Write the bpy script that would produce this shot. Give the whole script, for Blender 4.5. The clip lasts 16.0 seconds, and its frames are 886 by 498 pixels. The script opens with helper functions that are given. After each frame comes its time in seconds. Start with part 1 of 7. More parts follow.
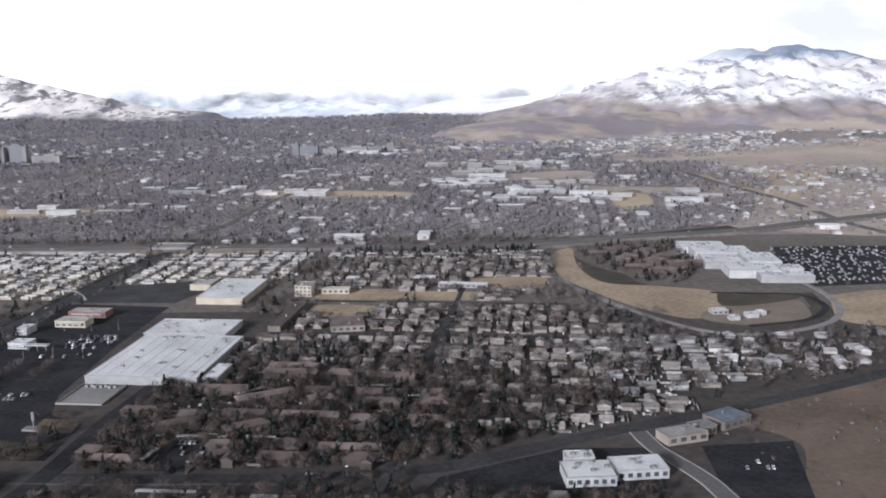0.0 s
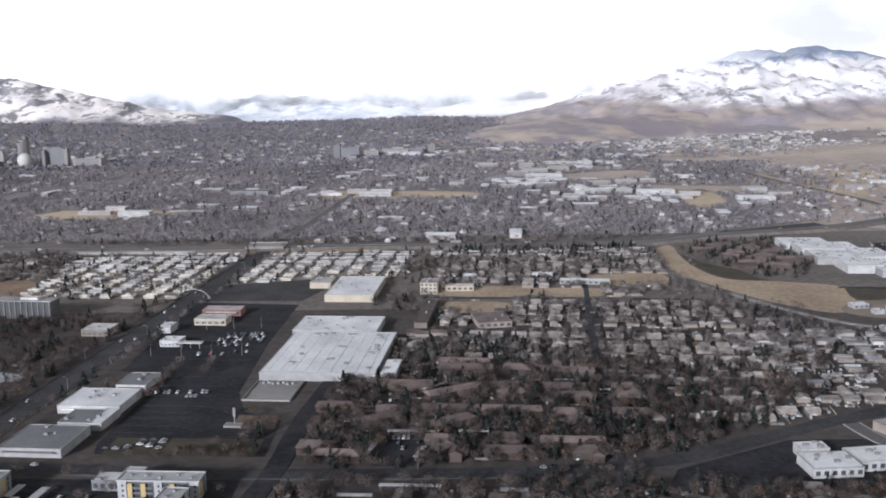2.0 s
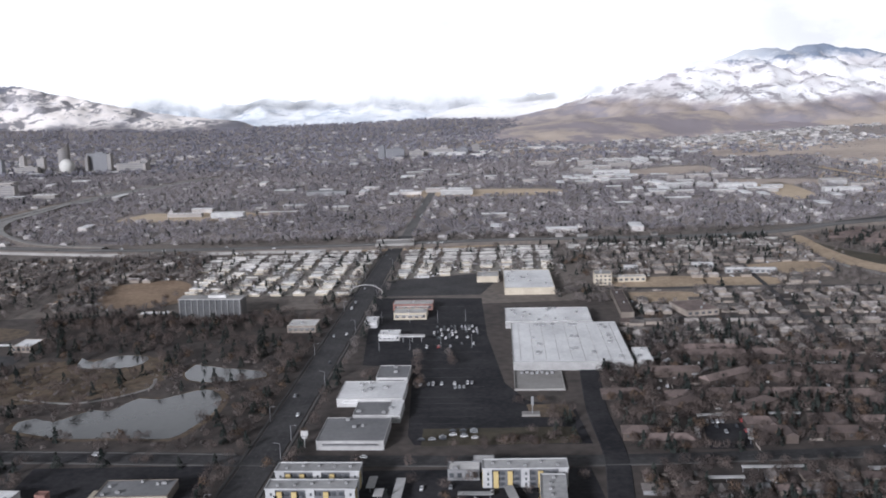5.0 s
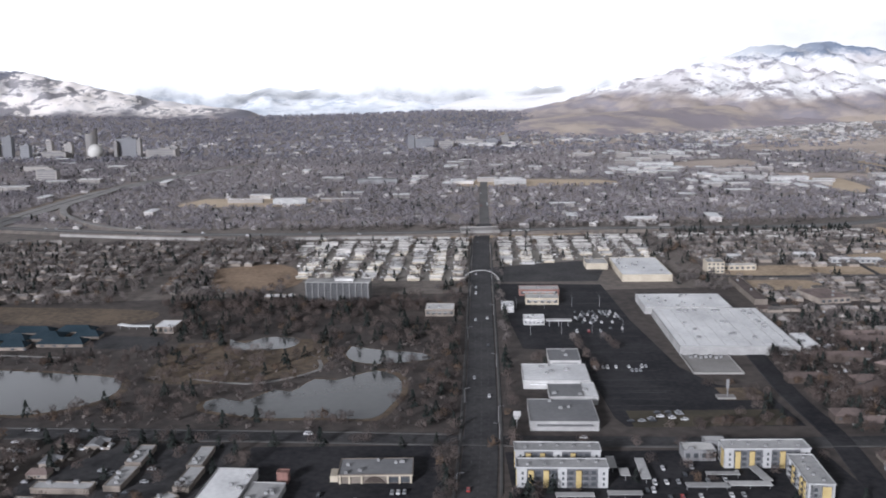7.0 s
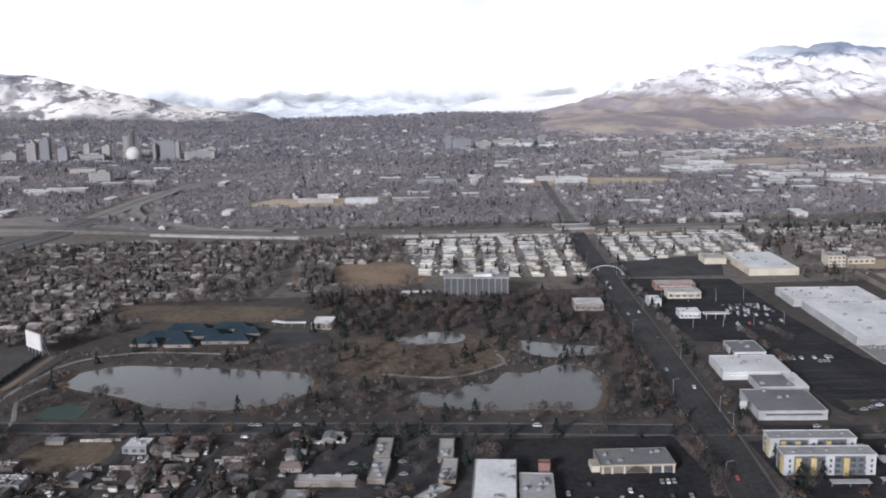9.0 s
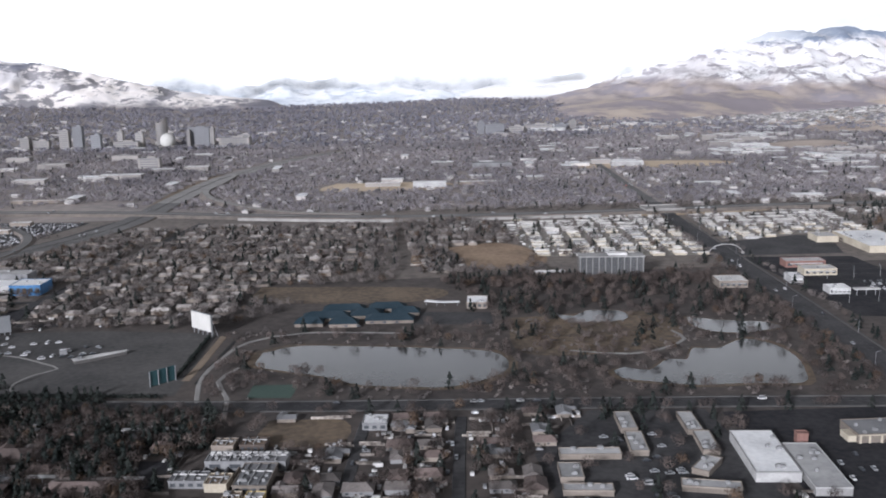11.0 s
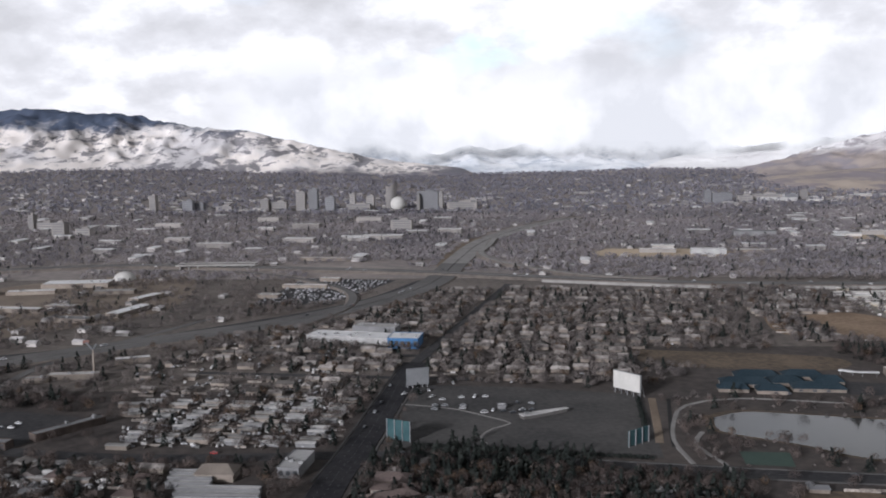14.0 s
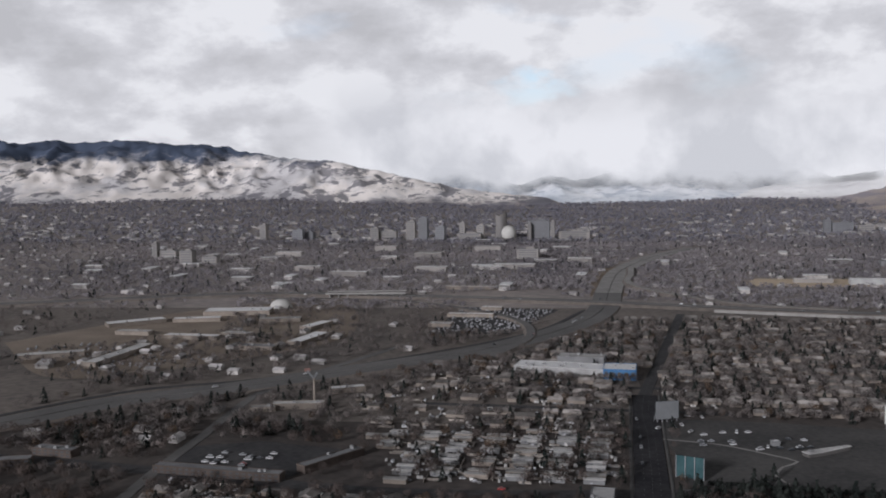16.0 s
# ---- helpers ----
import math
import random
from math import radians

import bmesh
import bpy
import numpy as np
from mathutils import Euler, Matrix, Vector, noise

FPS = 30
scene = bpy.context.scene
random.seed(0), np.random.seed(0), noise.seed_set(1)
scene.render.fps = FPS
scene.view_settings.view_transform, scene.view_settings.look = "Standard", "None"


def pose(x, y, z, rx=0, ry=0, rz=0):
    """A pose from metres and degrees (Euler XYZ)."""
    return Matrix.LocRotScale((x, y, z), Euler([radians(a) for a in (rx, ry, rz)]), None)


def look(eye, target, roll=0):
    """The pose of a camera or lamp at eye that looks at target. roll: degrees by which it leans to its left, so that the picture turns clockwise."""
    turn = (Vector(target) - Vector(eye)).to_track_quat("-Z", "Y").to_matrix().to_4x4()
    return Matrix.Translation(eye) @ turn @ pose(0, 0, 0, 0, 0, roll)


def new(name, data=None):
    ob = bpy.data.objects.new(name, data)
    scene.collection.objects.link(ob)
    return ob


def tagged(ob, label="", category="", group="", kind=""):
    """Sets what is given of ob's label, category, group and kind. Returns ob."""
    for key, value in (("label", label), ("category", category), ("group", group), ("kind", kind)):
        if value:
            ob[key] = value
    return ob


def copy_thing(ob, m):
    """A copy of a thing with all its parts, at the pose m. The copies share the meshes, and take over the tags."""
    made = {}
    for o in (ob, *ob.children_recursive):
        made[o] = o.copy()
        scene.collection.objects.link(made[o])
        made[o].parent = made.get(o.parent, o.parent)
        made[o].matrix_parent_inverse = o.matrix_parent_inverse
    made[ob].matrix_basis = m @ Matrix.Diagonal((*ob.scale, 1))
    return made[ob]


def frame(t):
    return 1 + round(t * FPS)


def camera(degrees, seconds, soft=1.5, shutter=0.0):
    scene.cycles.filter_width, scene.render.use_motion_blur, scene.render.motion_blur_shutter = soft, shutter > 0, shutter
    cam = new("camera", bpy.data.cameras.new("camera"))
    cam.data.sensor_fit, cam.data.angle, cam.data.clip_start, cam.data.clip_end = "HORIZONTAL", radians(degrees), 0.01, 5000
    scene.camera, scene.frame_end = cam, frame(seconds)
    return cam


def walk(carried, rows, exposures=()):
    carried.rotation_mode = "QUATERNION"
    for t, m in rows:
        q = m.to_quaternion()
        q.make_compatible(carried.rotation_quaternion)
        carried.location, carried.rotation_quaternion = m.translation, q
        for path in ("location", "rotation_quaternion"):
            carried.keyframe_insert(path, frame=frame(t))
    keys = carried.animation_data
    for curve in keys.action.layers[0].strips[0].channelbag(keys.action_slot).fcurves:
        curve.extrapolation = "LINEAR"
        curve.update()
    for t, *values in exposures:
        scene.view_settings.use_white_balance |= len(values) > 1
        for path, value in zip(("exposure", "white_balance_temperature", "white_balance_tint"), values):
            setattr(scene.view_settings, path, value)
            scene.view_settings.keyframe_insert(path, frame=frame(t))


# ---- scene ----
cam = camera(49.3, 16.0, soft=1.9)
ROWS = [  # seconds, place, pitch, roll, yaw
    (0.0, 0.3, -0.8, 121.3, -10.52, 0.62, 0.59),
    (0.5, -18.2, -0.3, 120.3, -10.23, 0.58, 0.39),
    (1.0, -36.7, 0.4, 119.3, -10.06, 0.57, 0.26),
    (1.5, -55.2, 1.1, 118.3, -10.06, 0.69, 0.13),
    (2.0, -73.7, 1.8, 117.3, -10.27, 0.80, -0.04),
    (2.5, -92.2, 2.6, 116.4, -10.29, 0.88, -0.29),
    (3.0, -110.7, 3.5, 115.5, -10.23, 0.92, -0.61),
    (3.5, -129.1, 4.4, 114.5, -10.12, 1.22, -0.98),
    (4.0, -147.6, 5.3, 113.6, -10.09, 1.40, -1.36),
    (4.5, -166.0, 6.4, 112.7, -10.03, 1.54, -1.73),
    (5.0, -184.5, 7.4, 111.8, -10.00, 1.51, -2.08),
    (5.5, -202.9, 8.6, 110.9, -9.99, 1.37, -2.41),
    (6.0, -221.3, 9.8, 110.1, -10.03, 1.20, -2.70),
    (6.5, -239.7, 11.0, 109.2, -10.11, 1.07, -2.96),
    (7.0, -258.2, 12.3, 108.4, -10.39, 0.61, -3.35),
    (7.5, -276.6, 13.7, 107.6, -10.31, 0.87, -3.43),
    (8.0, -295.0, 15.1, 106.7, -10.16, 0.84, -3.81),
    (8.5, -313.3, 16.6, 105.9, -10.12, 0.90, -4.04),
    (9.0, -331.7, 18.1, 105.2, -10.20, 0.87, -4.29),
    (9.5, -350.1, 19.7, 104.4, -10.36, 0.82, -4.55),
    (10.0, -368.4, 21.3, 103.6, -10.54, 0.81, -4.82),
    (10.5, -386.8, 23.0, 102.9, -10.72, 0.90, -5.12),
    (11.0, -405.1, 24.8, 102.1, -10.91, 1.12, -5.48),
    (11.5, -423.5, 26.6, 101.4, -11.03, 1.23, -5.72),
    (12.0, -441.8, 28.5, 100.7, -11.06, 1.20, -5.87),
    (12.5, -460.1, 30.4, 100.0, -10.85, 1.12, -5.68),
    (13.0, -478.4, 32.4, 99.3, -10.11, 1.10, -4.82),
    (13.5, -496.7, 34.4, 98.6, -8.42, 0.96, -1.98),
    (14.0, -515.0, 36.5, 97.9, -6.64, 0.75, 3.01),
    (14.5, -533.3, 38.7, 97.3, -5.75, -0.07, 6.66),
    (15.0, -551.6, 40.9, 96.6, -5.09, -0.46, 7.18),
    (15.5, -569.9, 43.1, 96.0, -4.78, 0.01, 6.84),
    (16.0, -588.2, 45.4, 95.4, -4.75, 0.87, 6.35),
]

walk(cam, [(t, pose(x, y, z, 90 + pitch, roll, yaw)) for t, x, y, z, pitch, roll, yaw in ROWS],
     [(0.0, 0.54, 5600, 15), (5.0, 0.48, 5650, 15), (10.5, 0.54, 5650, 15), (12.5, 0.60, 5650, 15), (13.0, 0.60, 5650, 15), (13.5, 0.50, 5700, 15), (14.0, 0.10, 5800, 15), (14.5, -0.10, 5850, 15), (16.0, -0.34, 5850, 15)])

# ---------------------------------------------------------------- light
SUN_UP, SUN_TURN = 17.0, 214.0      # degrees above the horizon; direction the light comes from, clockwise from +y
world = bpy.data.worlds.new("world")
scene.world = world
world.use_nodes = True
SKY_GAIN = 0.89


def link(tree, a, b):
    tree.links.new(a, b)


def build_sky():
    tree = world.node_tree
    nodes = tree.nodes
    nodes.clear()
    out = nodes.new("ShaderNodeOutputWorld")
    back = nodes.new("ShaderNodeBackground")
    link(tree, back.outputs[0], out.inputs[0])
    sky = nodes.new("ShaderNodeTexSky")
    sky.sky_type = "NISHITA"
    sky.sun_disc = False
    sky.sun_elevation, sky.sun_rotation = radians(SUN_UP), radians(SUN_TURN)
    dim = nodes.new("ShaderNodeVectorMath")
    dim.operation = "SCALE"
    dim.inputs[3].default_value = 0.1
    link(tree, sky.outputs[0], dim.inputs[0])
    coord = nodes.new("ShaderNodeTexCoord")
    stretch = nodes.new("ShaderNodeMapping")
    stretch.inputs[1].default_value = (0.2, 0.0, 0.35)
    stretch.inputs[3].default_value = (1.0, 1.0, 1.9)
    link(tree, coord.outputs["Generated"], stretch.inputs[0])
    big = nodes.new("ShaderNodeTexNoise")
    big.inputs["Scale"].default_value = 8.5
    big.inputs["Detail"].default_value = 7
    big.inputs["Roughness"].default_value = 0.56
    big.inputs["Distortion"].default_value = 0.08
    link(tree, stretch.outputs[0], big.inputs["Vector"])
    # grey and white parts of the cloud deck
    tone = nodes.new("ShaderNodeValToRGB")
    e = tone.color_ramp.elements
    e[0].position, e[0].color = 0.36, (0.75, 0.725, 0.68, 1)
    e[1].position, e[1].color = 0.58, (1.17, 1.135, 1.05, 1)
    mid = tone.color_ramp.elements.new(0.49)
    mid.color = (0.93, 0.90, 0.845, 1)
    link(tree, big.outputs["Fac"], tone.inputs[0])
    # the bright bank low over the valley
    split = nodes.new("ShaderNodeSeparateXYZ")
    link(tree, coord.outputs["Generated"], split.inputs[0])
    low = nodes.new("ShaderNodeMapRange")
    low.interpolation_type = "SMOOTHSTEP"
    low.inputs["From Min"].default_value, low.inputs["From Max"].default_value = 0.0, 0.034
    low.inputs["To Min"].default_value, low.inputs["To Max"].default_value = 0.35, 0.0
    link(tree, split.outputs[2], low.inputs[0])
    bank = nodes.new("ShaderNodeMixRGB")
    bank.inputs[2].default_value = (1.07, 1.035, 0.95, 1)
    link(tree, low.outputs[0], bank.inputs[0])
    link(tree, tone.outputs[0], bank.inputs[1])
    # the unseen deck overhead is dimmed, to keep the ground dark
    over = nodes.new("ShaderNodeMapRange")
    over.interpolation_type = "SMOOTHSTEP"
    over.inputs["From Min"].default_value, over.inputs["From Max"].default_value = 0.26, 0.46
    over.inputs["To Min"].default_value, over.inputs["To Max"].default_value = 1.0, 0.10
    link(tree, split.outputs[2], over.inputs[0])
    deck = nodes.new("ShaderNodeVectorMath")
    deck.operation = "SCALE"
    link(tree, bank.outputs[0], deck.inputs[0])
    link(tree, over.outputs[0], deck.inputs[3])
    # thin places where the blue sky shows
    hole = nodes.new("ShaderNodeTexNoise")
    hole.inputs["Scale"].default_value = 5.0
    hole.inputs["Detail"].default_value = 5
    shift = nodes.new("ShaderNodeMapping")
    shift.inputs[1].default_value = (3.1, 1.7, 0.4)
    shift.inputs[3].default_value = (1.0, 1.0, 3.0)
    link(tree, coord.outputs["Generated"], shift.inputs[0])
    link(tree, shift.outputs[0], hole.inputs["Vector"])
    thin = nodes.new("ShaderNodeMapRange")
    thin.inputs["From Min"].default_value, thin.inputs["From Max"].default_value = 0.60, 0.74
    thin.inputs["To Max"].default_value = 0.3
    link(tree, hole.outputs["Fac"], thin.inputs[0])
    gap = nodes.new("ShaderNodeVectorMath")
    gap.operation = "DISTANCE"
    gap.inputs[1].default_value = (0.012, 0.997, 0.168)
    torn = nodes.new("ShaderNodeTexNoise")
    torn.inputs["Scale"].default_value = 22.0
    torn.inputs["Detail"].default_value = 4
    link(tree, stretch.outputs[0], torn.inputs["Vector"])
    ragged = nodes.new("ShaderNodeVectorMath")
    ragged.operation = "MULTIPLY_ADD"
    ragged.inputs[1].default_value = (0.07, 0.0, 0.07)
    link(tree, torn.outputs["Color"], ragged.inputs[0])
    link(tree, coord.outputs["Generated"], ragged.inputs[2])
    flat = nodes.new("ShaderNodeMapping")
    flat.inputs[3].default_value = (0.6, 1.0, 1.5)
    link(tree, ragged.outputs[0], flat.inputs[0])
    link(tree, flat.outputs[0], gap.inputs[0])
    spot = nodes.new("ShaderNodeMapRange")
    spot.interpolation_type = "SMOOTHSTEP"
    spot.inputs["From Min"].default_value, spot.inputs["From Max"].default_value = 0.006, 0.034
    spot.inputs["To Min"].default_value, spot.inputs["To Max"].default_value = 0.9, 0.0
    link(tree, gap.outputs["Value"], spot.inputs[0])
    both = nodes.new("ShaderNodeMath")
    both.operation = "MAXIMUM"
    link(tree, thin.outputs[0], both.inputs[0])
    link(tree, spot.outputs[0], both.inputs[1])
    mix = nodes.new("ShaderNodeMixRGB")
    link(tree, both.outputs[0], mix.inputs[0])
    link(tree, deck.outputs[0], mix.inputs[1])
    blue = nodes.new("ShaderNodeMixRGB")
    blue.blend_type = "ADD"
    blue.inputs[0].default_value = 1.0
    blue.inputs[2].default_value = (0.42, 0.52, 0.62, 1)
    link(tree, dim.outputs[0], blue.inputs[1])
    link(tree, blue.outputs[0], mix.inputs[2])
    link(tree, mix.outputs[0], back.inputs[0])
    back.inputs[1].default_value = SKY_GAIN


build_sky()
sun = new("sun", bpy.data.lights.new("sun", "SUN"))
sun.data.energy, sun.data.angle, sun.data.color = 3.6, radians(8.0), (1.0, 0.955, 0.89)
a = radians(SUN_TURN)
sun.matrix_world = look((0, 0, 300), (-100 * math.sin(a) * math.cos(radians(SUN_UP)), -100 * math.cos(a) * math.cos(radians(SUN_UP)), 300 - 100 * math.sin(radians(SUN_UP))))

# ---------------------------------------------------------------- materials
MATS = {}


def mat(name, dark, light, scale=0.3, fine=3.0, rough=0.85, metal=0.0, vary=0.0, island=0.0, bump=0.0, low=0.35, high=0.65, fine_mix=0.35, spec=0.3):
    """A surface with stains at one scale and grain at another; vary: change from thing to thing."""
    m = bpy.data.materials.new(name)
    m.use_nodes = True
    t = m.node_tree
    n = t.nodes
    bsdf = n["Principled BSDF"]
    bsdf.inputs["Roughness"].default_value = rough
    bsdf.inputs["Metallic"].default_value = metal
    bsdf.inputs["Specular IOR Level"].default_value = spec
    geo = n.new("ShaderNodeNewGeometry")
    one = n.new("ShaderNodeTexNoise")
    one.inputs["Scale"].default_value = scale
    one.inputs["Detail"].default_value = 4
    two = n.new("ShaderNodeTexNoise")
    two.inputs["Scale"].default_value = fine
    two.inputs["Detail"].default_value = 3
    t.links.new(geo.outputs["Position"], one.inputs["Vector"])
    t.links.new(geo.outputs["Position"], two.inputs["Vector"])
    mixn = n.new("ShaderNodeMix")
    mixn.inputs[0].default_value = fine_mix
    t.links.new(one.outputs["Fac"], mixn.inputs[2])
    t.links.new(two.outputs["Fac"], mixn.inputs[3])
    ramp = n.new("ShaderNodeMapRange")
    ramp.inputs["From Min"].default_value, ramp.inputs["From Max"].default_value = low, high
    t.links.new(mixn.outputs[0], ramp.inputs[0])
    col = n.new("ShaderNodeMixRGB")
    col.inputs[1].default_value, col.inputs[2].default_value = (*dark, 1), (*light, 1)
    t.links.new(ramp.outputs[0], col.inputs[0])
    result = col.outputs[0]
    if vary or island:
        src = geo.outputs["Random Per Island"] if island else n.new("ShaderNodeObjectInfo").outputs["Random"]
        gain = n.new("ShaderNodeMapRange")
        k = vary or island
        gain.inputs["To Min"].default_value, gain.inputs["To Max"].default_value = 1 - k, 1 + k
        t.links.new(src, gain.inputs[0])
        mul = n.new("ShaderNodeVectorMath")
        mul.operation = "SCALE"
        t.links.new(result, mul.inputs[0])
        t.links.new(gain.outputs[0], mul.inputs[3])
        result = mul.outputs[0]
    t.links.new(result, bsdf.inputs["Base Color"])
    if bump:
        b = n.new("ShaderNodeBump")
        b.inputs["Strength"].default_value = bump
        t.links.new(two.outputs["Fac"], b.inputs["Height"])
        t.links.new(b.outputs[0], bsdf.inputs["Normal"])
    MATS[name] = m
    return m


ASPHALT = mat("asphalt", (0.017, 0.017, 0.0205), (0.042, 0.041, 0.0435), 0.06, 0.5, 0.95, bump=0.1, low=0.38, high=0.62, fine_mix=0.45, spec=0.15)
OLD_ASPHALT = mat("worn asphalt", (0.027, 0.0265, 0.029), (0.062, 0.060, 0.060), 0.06, 0.5, 0.9, low=0.38, high=0.62, fine_mix=0.45)
CONCRETE = mat("concrete", (0.20, 0.19, 0.18), (0.30, 0.29, 0.275), 0.1, 1.5, 0.85)
HIGHWAY = mat("highway concrete", (0.092, 0.089, 0.086), (0.150, 0.145, 0.139), 0.03, 0.6, 0.85)
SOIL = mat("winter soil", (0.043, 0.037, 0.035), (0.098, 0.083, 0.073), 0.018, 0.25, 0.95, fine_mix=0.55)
# Lighter copies of SOIL: sunlight and haze put into the ground colour.
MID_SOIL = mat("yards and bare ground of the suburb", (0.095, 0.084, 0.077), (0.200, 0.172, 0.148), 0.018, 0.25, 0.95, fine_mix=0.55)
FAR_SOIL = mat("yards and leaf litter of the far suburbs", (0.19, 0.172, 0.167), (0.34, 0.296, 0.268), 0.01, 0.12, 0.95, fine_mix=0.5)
# Sunlight painted into lighter copies of the near grass and dirt.
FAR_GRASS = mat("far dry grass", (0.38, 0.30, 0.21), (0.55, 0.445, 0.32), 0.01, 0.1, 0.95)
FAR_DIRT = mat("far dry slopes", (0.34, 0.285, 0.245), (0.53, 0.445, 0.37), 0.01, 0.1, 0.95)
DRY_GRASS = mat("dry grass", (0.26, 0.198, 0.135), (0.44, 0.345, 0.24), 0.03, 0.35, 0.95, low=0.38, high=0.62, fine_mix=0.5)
BROWN_GRASS = mat("brown park grass", (0.072, 0.057, 0.043), (0.165, 0.124, 0.085), 0.05, 0.4, 0.95, low=0.38, high=0.62, fine_mix=0.45)
DAMP_GRASS = mat("damp reedy grass", (0.040, 0.036, 0.026), (0.085, 0.072, 0.048), 0.06, 0.6, 0.95)
PALE_DIRT = mat("pale brown dirt", (0.17, 0.135, 0.105), (0.26, 0.215, 0.17), 0.04, 0.5, 0.95)
LOT_DIRT = mat("reddish-brown bare dirt", (0.105, 0.078, 0.060), (0.20, 0.148, 0.110), 0.035, 0.4, 0.95)
TAN_DIRT = mat("tan dirt", (0.15, 0.115, 0.085), (0.26, 0.205, 0.15), 0.03, 0.4, 0.95)
GRAVEL = mat("grey gravel", (0.058, 0.057, 0.057), (0.104, 0.100, 0.096), 0.035, 0.5, 0.95, low=0.38, high=0.62, fine_mix=0.4, spec=0.1)
RUSSET_GRASS = mat("russet winter grass", (0.17, 0.118, 0.080), (0.31, 0.225, 0.15), 0.05, 0.4, 0.95, fine_mix=0.5)
PARK_PAVING = mat("pale lanes and gravel yards of the home park", (0.16, 0.148, 0.132), (0.30, 0.275, 0.24), 0.05, 0.5, 0.9, fine_mix=0.5)
KERB = mat("weathered pavement concrete", (0.052, 0.051, 0.050), (0.090, 0.087, 0.084), 0.1, 1.2, 0.9)
WATER = mat("pond water", (0.044, 0.046, 0.046), (0.060, 0.063, 0.060), 0.02, 0.4, 0.14, bump=0.02)
WATER.node_tree.nodes["Principled BSDF"].inputs["Specular IOR Level"].default_value = 0.20
WHITE_ROOF = mat("white roof membrane", (0.55, 0.55, 0.55), (0.80, 0.80, 0.79), 0.06, 0.7, 0.7)
# Darker copy of WHITE_ROOF for near roofs, with cloud shade in the colour.
SHADED_WHITE_ROOF = mat("aged white roof coating", (0.29, 0.29, 0.288), (0.46, 0.455, 0.445), 0.08, 0.7, 0.75, vary=0.2)
GREY_ROOF = mat("grey roof", (0.135, 0.137, 0.142), (0.205, 0.206, 0.208), 0.08, 0.8, 0.8)
PALE_ROOF = mat("pale roof", (0.28, 0.277, 0.27), (0.52, 0.51, 0.49), 0.1, 0.9, 0.8, vary=0.35)
# HOME_ROOF darkened for a park in cloud shade; shade put into the colour.
SHADED_HOME_ROOF = mat("dull chalky metal roof", (0.20, 0.196, 0.19), (0.36, 0.352, 0.335), 0.15, 1.0, 0.7, vary=0.3)
HOME_ROOF = mat("metal home roof", (0.50, 0.485, 0.455), (0.82, 0.80, 0.755), 0.15, 1.0, 0.55, vary=0.22)
SHINGLE = mat("shingle roof", (0.085, 0.075, 0.070), (0.165, 0.148, 0.138), 0.3, 2.5, 0.9, vary=0.5)
BROWN_SHINGLE = mat("brown shingle roof", (0.082, 0.065, 0.060), (0.155, 0.120, 0.108), 0.2, 1.5, 0.9, vary=0.4)
WALL_TAN = mat("tan stucco", (0.155, 0.132, 0.112), (0.245, 0.212, 0.18), 0.2, 2.0, 0.9, vary=0.3)
WALL_WHITE = mat("white painted wall", (0.27, 0.265, 0.26), (0.42, 0.415, 0.405), 0.2, 2.0, 0.85, vary=0.25)
WALL_BROWN = mat("brown wood siding", (0.056, 0.045, 0.039), (0.100, 0.079, 0.067), 0.2, 2.0, 0.9, vary=0.3)
SUBURB_ROOF = mat("suburb roofs", (0.115, 0.102, 0.094), (0.29, 0.27, 0.25), 0.05, 0.4, 0.9, island=0.65, fine_mix=0.6)
WALL_GREY = mat("grey wall", (0.15, 0.15, 0.153), (0.235, 0.235, 0.236), 0.15, 1.5, 0.85)
BAY_WALL = mat("dark grey cladding", (0.085, 0.086, 0.092), (0.14, 0.141, 0.147), 0.2, 1.5, 0.85)
NEW_WHITE = mat("fresh white stucco", (0.29, 0.29, 0.29), (0.41, 0.41, 0.405), 0.2, 1.8, 0.85)
WALL_YELLOW = mat("yellow panel", (0.34, 0.26, 0.11), (0.46, 0.36, 0.17), 0.3, 2.0, 0.7)
WALL_CREAM = mat("cream wall", (0.34, 0.30, 0.235), (0.46, 0.41, 0.325), 0.2, 1.6, 0.85)
WALL_RED = mat("brick-red wall", (0.16, 0.09, 0.075), (0.25, 0.14, 0.118), 0.2, 1.6, 0.85)
WALL_BLUE = mat("blue painted wall", (0.04, 0.11, 0.23), (0.065, 0.165, 0.32), 0.2, 1.6, 0.7)
GREEN_ROOF = mat("blue-green metal roof", (0.017, 0.029, 0.038), (0.032, 0.048, 0.060), 0.1, 1.2, 0.9, spec=0.1)
SLATE_ROOF = mat("slate-blue metal roof", (0.055, 0.080, 0.115), (0.16, 0.20, 0.25), 0.35, 1.2, 0.5)
TEAL = mat("teal sheeting", (0.030, 0.066, 0.074), (0.052, 0.100, 0.106), 0.2, 1.5, 0.8, spec=0.1)
COURT = mat("green court paint", (0.045, 0.075, 0.062), (0.065, 0.098, 0.080), 0.1, 1.0, 0.9)
SCREEN_WHITE = mat("white screen paint", (0.42, 0.41, 0.385), (0.51, 0.50, 0.47), 0.2, 1.5, 0.8)
SCREEN_GREY = mat("grey screen sheeting", (0.15, 0.156, 0.162), (0.20, 0.206, 0.212), 0.2, 1.5, 0.8, spec=0.1)
STEEL = mat("grey steel", (0.22, 0.22, 0.23), (0.34, 0.34, 0.35), 0.5, 3.0, 0.5, metal=0.4)
UNIT = mat("rooftop unit metal", (0.16, 0.16, 0.16), (0.30, 0.30, 0.30), 0.4, 3.0, 0.6, metal=0.2)
